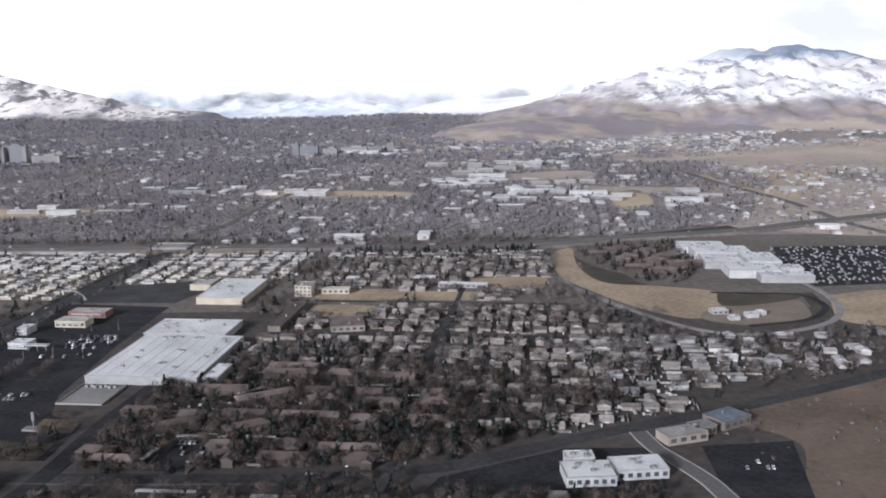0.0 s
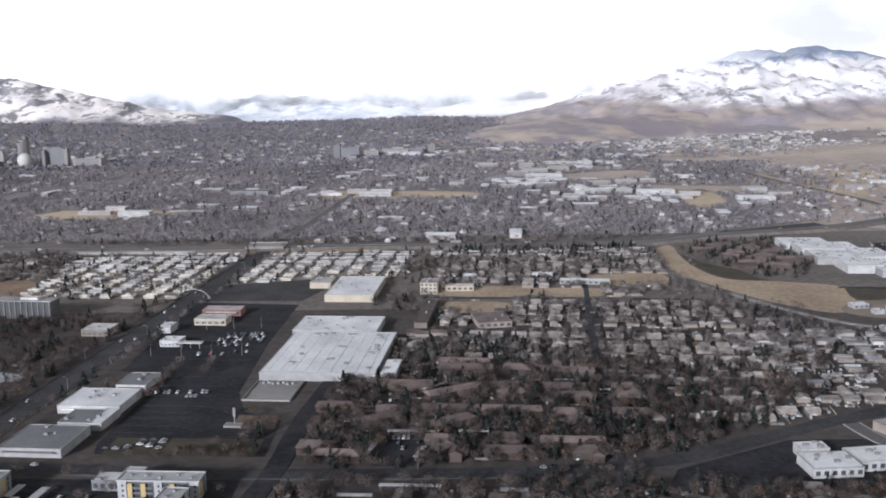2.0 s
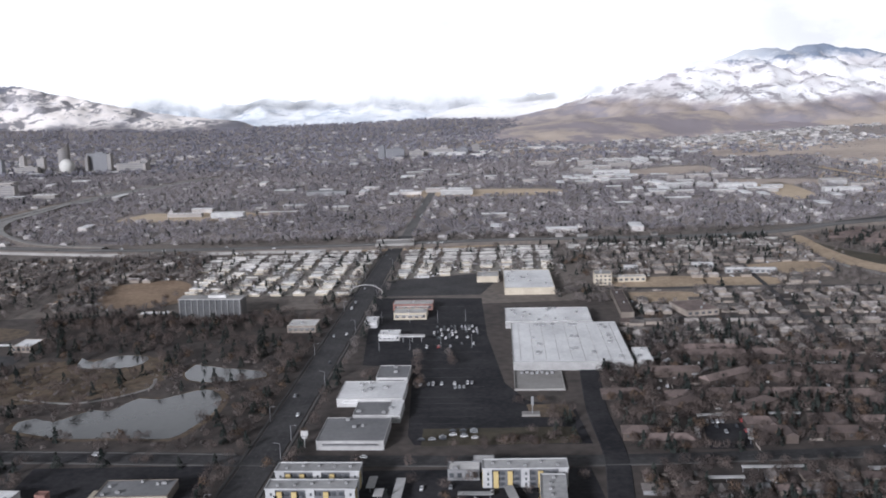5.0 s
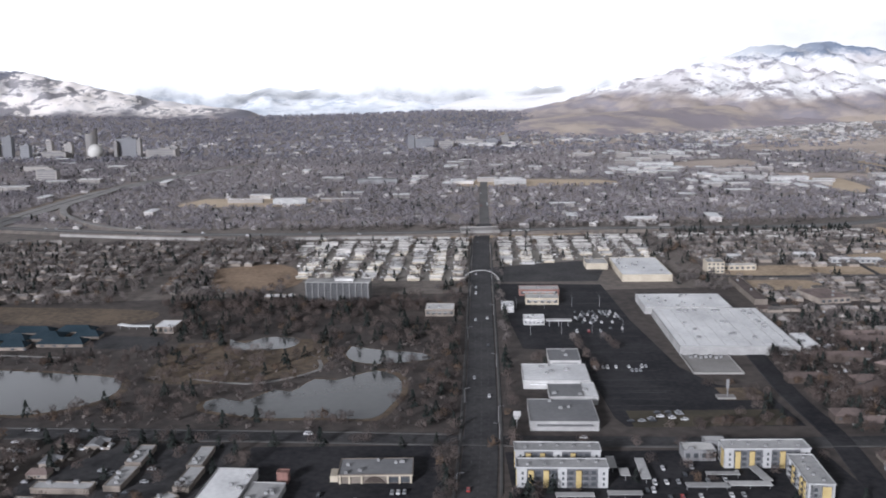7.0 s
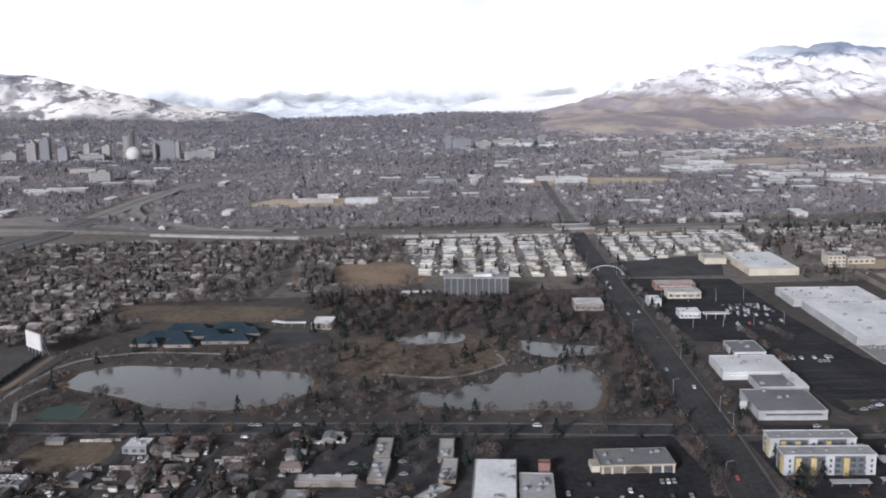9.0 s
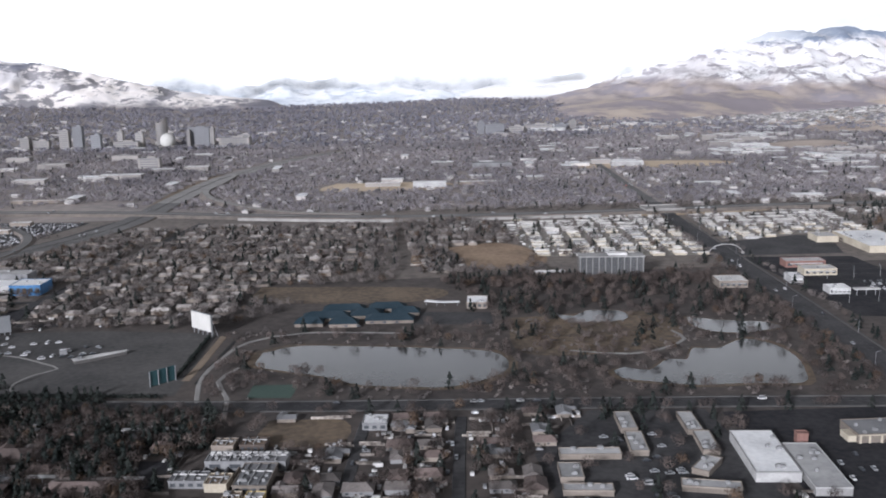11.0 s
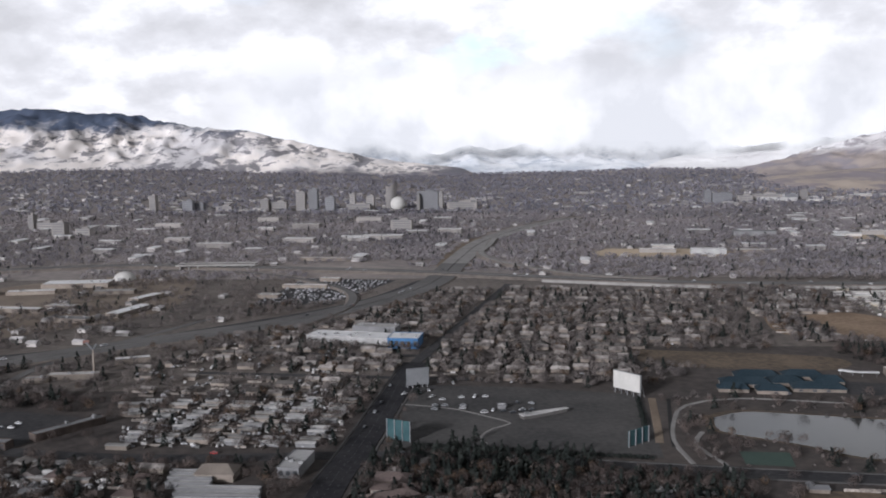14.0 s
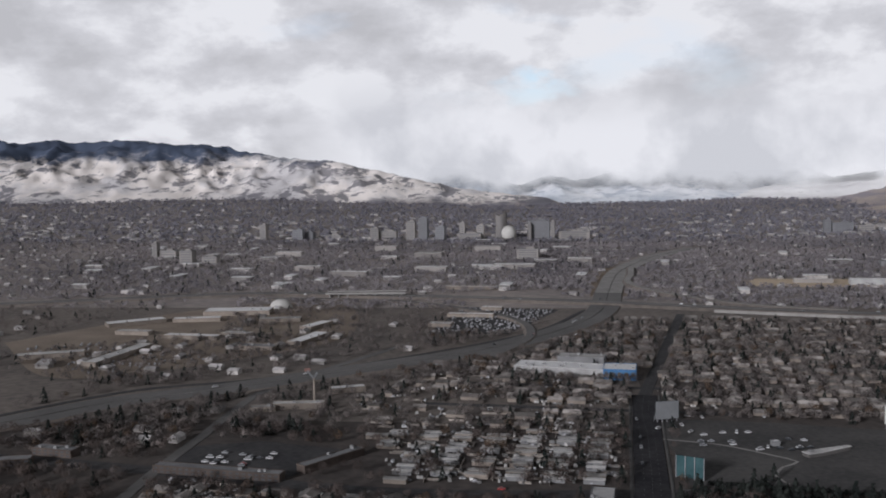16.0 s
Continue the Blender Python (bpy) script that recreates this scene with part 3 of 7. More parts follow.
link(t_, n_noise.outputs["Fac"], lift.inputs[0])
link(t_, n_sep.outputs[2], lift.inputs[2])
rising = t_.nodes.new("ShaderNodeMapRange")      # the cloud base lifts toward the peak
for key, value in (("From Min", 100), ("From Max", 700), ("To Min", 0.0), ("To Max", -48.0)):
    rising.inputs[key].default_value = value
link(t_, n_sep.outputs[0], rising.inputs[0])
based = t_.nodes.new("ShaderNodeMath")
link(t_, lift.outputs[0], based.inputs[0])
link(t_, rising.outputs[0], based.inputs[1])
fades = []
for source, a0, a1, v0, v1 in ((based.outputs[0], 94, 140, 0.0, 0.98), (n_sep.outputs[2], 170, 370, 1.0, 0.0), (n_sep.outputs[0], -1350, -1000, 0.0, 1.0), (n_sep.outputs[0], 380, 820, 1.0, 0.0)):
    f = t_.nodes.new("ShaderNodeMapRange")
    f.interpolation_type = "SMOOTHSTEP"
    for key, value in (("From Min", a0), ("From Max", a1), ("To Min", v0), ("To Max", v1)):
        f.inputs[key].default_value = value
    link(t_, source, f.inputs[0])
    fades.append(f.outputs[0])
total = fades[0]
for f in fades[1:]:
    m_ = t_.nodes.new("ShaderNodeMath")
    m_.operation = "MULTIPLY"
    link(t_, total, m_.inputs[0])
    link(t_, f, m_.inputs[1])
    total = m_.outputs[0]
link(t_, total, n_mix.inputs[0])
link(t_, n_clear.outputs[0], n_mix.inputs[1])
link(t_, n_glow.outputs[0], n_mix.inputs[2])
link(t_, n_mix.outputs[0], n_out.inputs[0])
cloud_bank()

# ---------------------------------------------------------------- roads, lots, fields, water
BLOCKED = []          # oriented rectangles that stay free of houses and trees: x, y, half width, half depth, turn
LANES = []            # road pieces that stay free: x0, y0, x1, y1, half width


def block(x, y, w, d, turn, margin=1.0):
    BLOCKED.append((x, y, w / 2 + margin, d / 2 + margin, radians(turn)))


def free(x, y, gap=0.0):
    x, y = np.asarray(x, float), np.asarray(y, float)
    ok = np.ones(x.shape, bool)
    for bx, by, hw, hd, a in BLOCKED:
        u, v = (x - bx) * math.cos(a) + (y - by) * math.sin(a), -(x - bx) * math.sin(a) + (y - by) * math.cos(a)
        ok &= ~((np.abs(u) < hw + gap) & (np.abs(v) < hd + gap))
    for x0, y0, x1, y1, h in LANES:
        dx, dy = x1 - x0, y1 - y0
        s = np.clip(((x - x0) * dx + (y - y0) * dy) / (dx * dx + dy * dy), 0, 1)
        ok &= np.hypot(x - x0 - s * dx, y - y0 - s * dy) > h + gap
    return ok


def inside(x, y, poly):
    x, y = np.asarray(x, float), np.asarray(y, float)
    hit = np.zeros(x.shape, bool)
    for (x0, y0), (x1, y1) in zip(poly, poly[1:] + poly[:1]):
        if y0 != y1:
            hit ^= ((y0 > y) != (y1 > y)) & (x < (x1 - x0) * (y - y0) / (y1 - y0) + x0)
    return hit


def smooth_line(pts, step=8.0):
    """Catmull-Rom through the points."""
    p = [np.array(q, float) for q in pts]
    p = [2 * p[0] - p[1]] + p + [2 * p[-1] - p[-2]]
    out = []
    for a, b, c, d in zip(p, p[1:], p[2:], p[3:]):
        n = max(2, int(np.linalg.norm(c - b) / step))
        for k in range(n):
            u = k / n
            out.append(0.5 * (2 * b + (c - a) * u + (2 * a - 5 * b + 4 * c - d) * u * u + (3 * b - a - 3 * c + d) * u ** 3))
    return np.array(out + [p[-2]])


def ribbon(name, pts, width, material, label, category="road", lift=0.12, bank=0.0, keep=1.5, parent=None, kind="structure", offset=0.0):
    """A strip along a line; bank: height of an embankment with sloping sides."""
    c = smooth_line(pts)
    t = np.gradient(c, axis=0)
    t /= np.linalg.norm(t, axis=1)[:, None]
    n = np.stack([-t[:, 1], t[:, 0]], 1)
    c = c + n * offset
    z = land(c[:, 0], c[:, 1]) + lift + bank
    side = width / 2 + 0.3 + bank * 1.6
    prof = [(-side, -bank - lift - 0.05), (-width / 2, 0), (width / 2, 0), (side, -bank - lift - 0.05)]
    v, f = [], []
    for k in range(len(c)):
        v += [(c[k, 0] + n[k, 0] * o, c[k, 1] + n[k, 1] * o, z[k] + dz) for o, dz in prof]
    for k in range(len(c) - 1):
        for j in range(3):
            a = k * 4 + j
            f.append((a, a + 4, a + 5, a + 1))
    me = bpy.data.meshes.new(name)
    me.from_pydata(v, [], f)
    me.materials.append(material)
    if bank:      # the sides of an embankment are bare soil
        me.materials.append(MID_SOIL)
        me.polygons.foreach_set("material_index", [0 if k % 3 == 1 else 1 for k in range(len(f))])
    if keep:
        for p, q in zip(c[::2], list(c[2::2]) + [c[-1]]):
            if np.hypot(*(q - p)) > 0.1:
                LANES.append((*p, *q, width / 2 + keep))
    return tagged(new(name, me), label, category, kind=kind)


def area(name, pts, material, label, category, lift=0.06, keep=True, round_=True):
    """A flat field inside an outline."""
    c = smooth_line(list(pts) + [pts[0]], 4.0)[:-1] if round_ else np.array(pts, float)
    bm = bmesh.new()
    vs = [bm.verts.new((x, y, float(land(x, y)) + lift)) for x, y in c]
    bm.faces.new(vs)
    bmesh.ops.triangulate(bm, faces=bm.faces)
    bmesh.ops.recalc_face_normals(bm, faces=bm.faces)
    if sum(f.normal.z for f in bm.faces) < 0:
        bmesh.ops.reverse_faces(bm, faces=bm.faces)
    me = bpy.data.meshes.new(name)
    bm.to_mesh(me)
    bm.free()
    me.materials.append(material)
    if keep:
        FIELDS.append([tuple(p) for p in c])
    return tagged(new(name, me), label, category, kind="structure")


FIELDS = []
ODDIE = [(-246, 150), (-240, 220), (-232, 285), (-221, 396), (-210, 510), (-199, 622), (-189, 700), (-171, 888), (-158, 1010)]
CROSS = [(-900, 360), (-760, 345), (-640, 322), (-551, 325), (-499, 319), (-430, 309), (-361, 301), (-293, 293), (-241, 286), (-174, 279), (-125, 275), (-53, 274), (-5, 281), (36, 302), (67, 317), (110, 337), (173, 372), (260, 425)]
EL_RANCHO = [(-566, 200), (-562, 300), (-559, 327), (-555, 381), (-550, 448), (-520, 601), (-506, 672)]
FREEWAY = [(-1500, 560), (-1250, 640), (-990, 707), (-818, 765), (-704, 752), (-579, 726), (-480, 693), (-374, 664), (-242, 657), (-120, 660), (-8, 652), (61, 658), (120, 684), (208, 709), (286, 750), (420, 810), (700, 900)]
INTERSTATE = [(-960, 250), (-860, 335), (-799, 388), (-771, 422), (-731, 450), (-688, 487), (-625, 543), (-580, 613), (-556, 683), (-546, 775), (-533, 888), (-518, 959), (-480, 1072), (-420, 1180)]
ribbon("road_21", ODDIE[6:], 7, HIGHWAY, "pale boulevard beyond the freeway", lift=0.13)
ribbon("road_1", ODDIE[:7], 10, OLD_ASPHALT, "wide dark asphalt boulevard with worn lane paint", lift=0.14)
ribbon("road_2", CROSS, 7, OLD_ASPHALT, "worn grey asphalt cross street", lift=0.10)
ribbon("road_3", EL_RANCHO[:5], 10, ASPHALT, "dark asphalt street beside the drive-in lot", lift=0.16)
ribbon("road_22", EL_RANCHO[4:], 5, OLD_ASPHALT, "narrow asphalt street among the houses", lift=0.15, keep=0.3)
ribbon("road_4", [(-714, 250), (-714, 302), (-715, 340), (-714.5, 380), (-714.5, 434), (-706, 470), (-668, 560)], 4, HIGHWAY, "narrow pale concrete street", lift=0.19)
ribbon("road_5", [(-117, 372), (-120, 350), (-124, 316), (-126, 278), (-132, 241), (-140, 190)], 7, ASPHALT, "dark asphalt side street by the store", lift=0.18)
ACCESS = [(62, 310), (65, 295), (73, 277), (78, 258), (80, 220)]
ribbon("road_6", ACCESS, 5.5, HIGHWAY, "curving grey access road with pale kerb", lift=0.13)
for o_ in (-3.0, 3.0):
    ribbon("trim", ACCESS, 0.4, CONCRETE, "pale concrete kerb of the access road", "kerb", lift=0.24, keep=0, offset=o_)
ribbon("road_7", [(262, 1100), (278, 993), (303, 863), (308, 749), (318, 703), (340, 600)], 9, HIGHWAY, "pale concrete road across the hillside", lift=0.21)
ribbon("road_8", [(60, 560), (73, 515), (107, 448), (137, 430), (176, 447), (196, 479), (200, 524), (190, 560)], 3.4, CONCRETE, "pale access road round the dry field", lift=0.2)
ribbon("road_9", FREEWAY, 13, HIGHWAY, "pale concrete freeway on a low embankment", lift=0.2, bank=1.6, keep=3)
ribbon("road_10", INTERSTATE[:10], 20, HIGHWAY, "wide concrete interstate on a low embankment", lift=0.2, bank=0.5, keep=3)
ribbon("road_23", INTERSTATE[9:], 20, CONCRETE, "pale concrete interstate beyond the interchange", lift=0.2, bank=0.5, keep=3)
ribbon("road_11", [(-515, 950), (-520, 888), (-526, 828), (-505, 765), (-456, 705), (-400, 680)], 5, CONCRETE, "pale curving freeway ramp", lift=0.3, bank=1.8)
ribbon("road_12", [(-620, 520), (-600, 590), (-620, 660), (-700, 728), (-800, 740)], 5, HIGHWAY, "concrete freeway ramp", lift=0.25, bank=1.0)
ribbon("road_13", [(-812, 395), (-771, 446), (-722, 472), (-668, 520), (-600, 600), (-566, 690)], 3.2, OLD_ASPHALT, "frontage strip beside the interstate", lift=0.22)
for k, (y0, x0, x1) in enumerate([(430, -640, -520), (470, -640, -520), (505, -90, 60), (440, -85, 50)]):
    ribbon(f"road_{14 + k}", [(x0, y0 - 5.5 * (x0 - x0) / 57), ((x0 + x1) / 2, y0 - (x1 - x0) * 0.048), (x1, y0 - (x1 - x0) * 0.096)], 4, OLD_ASPHALT, "narrow residential street", lift=0.11)
ribbon("road_18", [(-22, 262), (-16, 330), (-10, 400), (-2, 470), (8, 560)], 2.6, OLD_ASPHALT, "worn residential street between apartments", lift=0.15, keep=0.2)
for k, x0 in enumerate((-400, -372)):
    ribbon(f"road_{19 + k}", [(x0 - 14, 210), (x0 - 8, 262), (x0 - 4, 292)], 3, OLD_ASPHALT, "narrow residential street", lift=0.17, keep=0.4)
for side in (-1, 1):
    ribbon("pavement", ODDIE[1:6], 0.6, KERB, "grey concrete pavement beside the boulevard", "pavement", lift=0.26, keep=0, offset=side * 6.2)
    ribbon("pavement", EL_RANCHO[1:5], 0.6, KERB, "grey concrete pavement beside the street", "pavement", lift=0.26, keep=0, offset=side * 6.0)
ribbon("pavement", CROSS[3:9], 0.6, KERB, "pale concrete pavement along the park", "pavement", lift=0.24, keep=0, offset=4.4)
ribbon("pavement", CROSS[3:12], 0.6, KERB, "pale concrete pavement along the houses", "pavement", lift=0.24, keep=0, offset=-4.4)
ribbon("trim", FREEWAY[6:9], 0.5, CONCRETE, "pale concrete sound wall beside the freeway", "wall", lift=1.8, keep=0, offset=-13)
for name_, pts_, high_ in (("freeway", FREEWAY, 1.6), ("interstate", INTERSTATE, 0.5)):
    ribbon("trim", pts_, 0.18, HIGHWAY, f"low concrete {name_} median barrier", "barrier", lift=0.45 + high_, keep=0)


def dashes(name, pts, offset, lift, gap=7.0, label="faded white lane dashes"):
    c = smooth_line(pts, 1.0)
    t = np.gradient(c, axis=0)
    t /= np.linalg.norm(t, axis=1)[:, None]
    s = Shape()
    d = np.concatenate([[0], np.cumsum(np.linalg.norm(np.diff(c, axis=0), axis=1))])
    for w in np.arange(3, d[-1] - 3, gap):
        k = int(np.searchsorted(d, w))
        x, y = c[k] + np.array([-t[k, 1], t[k, 0]]) * offset
        s.box(x, y, float(land(x, y)) + lift, 1.8, 0.10, 0.02, math.atan2(t[k, 1], t[k, 0]))
    return tagged(new(name, s.mesh(name, PAINT_LINE)), label, "road marking", kind="structure")


for o in (-2.4, 0.0, 2.4):
    dashes("trim", ODDIE[:7], o, 0.17, 5.0 if o else 3.4)
    dashes("trim", EL_RANCHO, o, 0.19, 5.0 if o else 3.4)
    dashes("trim", FREEWAY[4:14], o * 2.3 + 1, 1.84, 8.0)
    dashes("trim", INTERSTATE[1:11], o * 2.9 + 1, 0.74, 8.0)
dashes("trim", CROSS, 0.0, 0.13, 4.0)

area("trim", [(-330, 662), (-205, 640), (-120, 648), (-120, 655), (-250, 652), (-330, 668)], DRY_GRASS, "tan dirt verge below the freeway", "verge", 0.05, False)
area("trim", [(-560, 760), (-553, 875), (-538, 960), (-522, 960), (-536, 860), (-533, 765)], TAN_DIRT, "tan dirt verge beside the interstate", "verge", 0.05, False)
PARKING = [(-206, 500), (-150, 492), (-153, 420), (-152, 351), (-146, 330), (-131, 320), (-131, 288), (-186, 292), (-188, 300), (-186, 374), (-206, 380)]
area("parking_lot", PARKING, ASPHALT, "large dark asphalt parking lot, mostly empty", "parking lot", 0.05, round_=False)
area("trim", [(-147, 326), (-133, 325), (-132, 312), (-147, 313)], BROWN_GRASS, "bare dirt island in the parking lot", "ground", 0.09, False, round_=False)
area("trim", [(-183, 306), (-134, 303), (-134, 289), (-184, 291)], DAMP_GRASS, "bare dirt strip by the street", "ground", 0.08, False, round_=False)
area("parking_lot", [(-222, 505), (-150, 500), (-135, 545), (-150, 555), (-205, 540)], OLD_ASPHALT, "worn parking lot behind the store", "parking lot", 0.05, round_=False)
area("parking_lot", [(-228, 230), (-135, 228), (-135, 270), (-226, 275)], ASPHALT, "dark parking lot between apartment blocks", "parking lot", 0.05, round_=False)
area("parking_lot", [(-300, 225), (-244, 225), (-246, 282), (-300, 285)], ASPHALT, "dark parking lot by the shops", "parking lot", 0.05, round_=False)
area("parking_lot", [(-360, 222), (-304, 222), (-304, 288), (-338, 292), (-360, 262)], OLD_ASPHALT, "worn parking lot between long flat-roofed units", "parking lot", 0.05, round_=False)
area("parking_lot", [(-10, 262), (60, 262), (62, 296), (36, 296), (-5, 274)], ASPHALT, "dark parking lot beside the school", "parking lot", 0.05, round_=False)
area("parking_lot", [(218, 650), (300, 650), (255, 535), (197, 527), (190, 560)], ASPHALT, "crowded dark parking lot beside the mall", "parking lot", 0.05, round_=False)
area("parking_lot", [(-93, 301), (-79, 300), (-84, 279), (-97, 280)], ASPHALT, "dark parking court among brown apartment houses", "parking lot", 0.07, round_=False)
area("parking_lot", [(80, 297), (111, 301), (102, 255), (78, 255)], ASPHALT, "fresh black asphalt lot", "parking lot", 0.07, round_=False)
area("parking_lot", [(-546, 410), (-507, 407), (-460, 396), (-464, 324), (-500, 328), (-547, 333), (-549, 387)], GRAVEL, "bare grey drive-in lot", "parking lot", 0.05, round_=False)
area("parking_lot", [(-660, 596), (-648, 705), (-583, 692), (-612, 596)], OLD_ASPHALT, "lot crowded with pale vehicles", "parking lot", 0.05, round_=False)
area("parking_lot", [(-714, 337), (-671, 331), (-653, 362), (-690, 372), (-712, 365)], OLD_ASPHALT, "worn motel parking lot", "parking lot", 0.05, round_=False)
area("ground_patch", [(-900, 560), (-830, 690), (-740, 720), (-705, 590), (-750, 515), (-820, 470)], PALE_DIRT, "bare tan industrial yards", "ground", 0.05, False)
area("field", [(65, 637), (80, 650), (77, 599), (79, 566), (88, 540), (114, 532), (142, 518), (139, 490), (124, 462), (110, 463), (89, 492), (68, 541), (62, 567)], DRY_GRASS, "golden dry grass field", "field", 0.08)
area("field", [(78, 625), (86, 591), (101, 564), (106, 540), (112, 534), (88, 541), (79, 568)], DAMP_GRASS, "dark green-brown grass slope below the apartments", "field", 0.11)
area("field", [(144, 518), (152, 510), (189, 512), (180, 498), (154, 486), (138, 487)], DAMP_GRASS, "dark reedy drainage basin", "field", 0.12)
area("field", [(187, 511), (194, 512), (191, 488), (186, 466), (174, 454), (150, 443), (150, 446), (170, 456), (178, 462), (182, 480)], DAMP_GRASS, "dark reedy drainage channel", "field", 0.14)
area("field", [(153, 485), (179, 496), (180, 480), (173, 457), (155, 446), (133, 448), (121, 463), (138, 485)], PALE_DIRT, "pale brown dirt lot inside the channel loop", "field", 0.10)
area("field", [(201, 507), (240, 515), (225, 450), (188, 452)], DRY_GRASS, "golden dry grass slope", "field", 0.08)
area("field", [(84, 322), (108, 335), (169, 368), (260, 420), (260, 250), (110, 240), (112, 300)], LOT_DIRT, "bare reddish-brown dirt lot with scrub", "field", 0.05)
area("field", [(-450, 474), (-370, 458), (-378, 434), (-447, 444)], BROWN_GRASS, "brown dormant school field", "field", 0.08)
area("field", [(-345, 400), (-286, 400), (-290, 355), (-345, 350)], BROWN_GRASS, "brown dormant park grass", "field", 0.05, False)
area("field", [(-372, 560), (-312, 545), (-312, 500), (-372, 505)], RUSSET_GRASS, "brown dormant grass between houses", "field", 0.05, False)
area("field", [(-432, 297), (-410, 294), (-412, 276), (-434, 279)], BROWN_GRASS, "brown grass yard", "field", 0.05)
area("field", [(-75, 530), (-30, 528), (-32, 505), (-76, 508)], DRY_GRASS, "dry grass vacant lot", "field", 0.07)
area("field", [(10, 556), (50, 560), (50, 530), (10, 530)], DRY_GRASS, "dry grass vacant lot", "field", 0.07)
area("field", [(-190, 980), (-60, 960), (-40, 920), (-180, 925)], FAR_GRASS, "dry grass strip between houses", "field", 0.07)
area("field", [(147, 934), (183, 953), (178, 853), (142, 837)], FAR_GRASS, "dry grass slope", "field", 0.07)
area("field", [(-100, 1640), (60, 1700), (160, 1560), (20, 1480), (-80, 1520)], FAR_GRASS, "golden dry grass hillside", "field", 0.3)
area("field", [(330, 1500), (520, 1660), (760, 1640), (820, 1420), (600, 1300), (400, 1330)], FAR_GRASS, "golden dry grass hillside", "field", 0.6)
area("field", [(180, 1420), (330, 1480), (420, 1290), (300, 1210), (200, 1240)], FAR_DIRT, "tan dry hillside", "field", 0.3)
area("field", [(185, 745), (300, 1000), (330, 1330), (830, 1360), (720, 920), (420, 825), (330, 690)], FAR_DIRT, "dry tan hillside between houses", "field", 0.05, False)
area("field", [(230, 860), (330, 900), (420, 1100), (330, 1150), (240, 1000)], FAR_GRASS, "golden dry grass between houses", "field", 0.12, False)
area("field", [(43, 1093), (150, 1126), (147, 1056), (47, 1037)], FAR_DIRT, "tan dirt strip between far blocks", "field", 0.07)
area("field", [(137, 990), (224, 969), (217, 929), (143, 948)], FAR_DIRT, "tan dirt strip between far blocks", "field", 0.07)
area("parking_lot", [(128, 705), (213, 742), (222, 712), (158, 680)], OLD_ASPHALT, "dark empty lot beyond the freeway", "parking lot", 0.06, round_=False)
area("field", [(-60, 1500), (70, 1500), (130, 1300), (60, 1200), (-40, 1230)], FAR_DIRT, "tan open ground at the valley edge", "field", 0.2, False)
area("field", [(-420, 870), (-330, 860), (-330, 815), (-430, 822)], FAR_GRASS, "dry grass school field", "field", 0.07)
area("parking_lot", [(-392, 398), (-352, 391), (-350, 410), (-384, 417)], OLD_ASPHALT, "worn paved court beside the school", "parking lot", 0.09, round_=False)
area("playing_court", [(-440, 330), (-425, 329), (-427, 316), (-441, 318)], COURT, "green painted tennis court", "court", 0.1, round_=False)
for pts, label in [
    ([(-440, 366), (-427, 373), (-405, 369), (-380, 363), (-358, 355), (-354, 340), (-360, 328), (-376, 319), (-390, 321), (-405, 325), (-418, 336), (-430, 343), (-441, 351)], "still grey pond reflecting the cloudy sky"),
    ([(-321, 327), (-316, 330), (-309, 326), (-299, 337), (-293, 335), (-286, 348), (-278, 346), (-264, 356), (-256, 347), (-255, 332), (-259, 317), (-265, 306), (-281, 308), (-299, 309), (-311, 314), (-320, 319)], "still grey pond reflecting the cloudy sky"),
    ([(-274, 389), (-276, 378), (-272, 368), (-262, 364), (-251, 366), (-243, 369), (-245, 376), (-254, 380), (-264, 384)], "small grey pond in the park"),
    ([(-325, 405), (-318, 398), (-311, 406), (-298, 404), (-296, 396), (-300, 389), (-311, 388), (-322, 390)], "small grey pond among bare trees")]:
    area("shore", [(x + (x - np.mean([p[0] for p in pts])) * 0.07, y + (y - np.mean([p[1] for p in pts])) * 0.10) for x, y in pts], BROWN_GRASS, "trampled brown bank round a pond", "shore", 0.10, False)
    area("water", pts, WATER, label, "pond", 0.16)
ribbon("path", [(-456, 316), (-458, 341), (-453, 366), (-446, 382), (-425, 391), (-385, 384)], 1.3, CONCRETE, "pale concrete park path", "path", 0.12, keep=0.5)
ribbon("path", [(-446, 300), (-447, 319), (-452, 336), (-447, 350)], 1.3, CONCRETE, "pale concrete park path", "path", 0.12, keep=0.5)
ribbon("path", [(-552, 383), (-537, 379), (-528, 375), (-517, 366), (-510, 359), (-516, 353), (-520, 344), (-518, 336)], 0.8, CONCRETE, "pale worn track across the drive-in lot", "path", 0.1, keep=0)
ribbon("path", [(-463, 338), (-460, 362), (-457, 391)], 2.4, TAN_DIRT, "pale dirt track beside the ditch", "path", 0.1, keep=0.6)
ribbon("trim", [(-459, 334), (-458, 344), (-455, 364), (-451, 390)], 1.0, RUBBER, "dark drainage ditch beside the path", "ditch", 0.11, keep=0.3)
ribbon("path", [(-330, 352), (-310, 345), (-296, 350), (-285, 360), (-286, 372)], 1.2, CONCRETE, "pale park path along the pond", "path", 0.12, keep=0.5)
ribbon("water", [(140, 515), (165, 512), (186, 508), (190, 482), (172, 456), (140, 445)], 3.5, ASPHALT, "dark lined drainage channel", "channel", 0.16, keep=0.5)


def line_rows(name, x, y, w, d, turn, n, label):
    s = Shape()
    a = radians(turn)
    for k in range(n):
        o = (k / max(1, n - 1) - 0.5) * d
        s.box(x - math.sin(a) * o, y + math.cos(a) * o, 0.12, w, 0.10, 0.02, a)
    return tagged(new(name, s.mesh(name, PAINT_LINE)), label, "road marking", kind="structure")


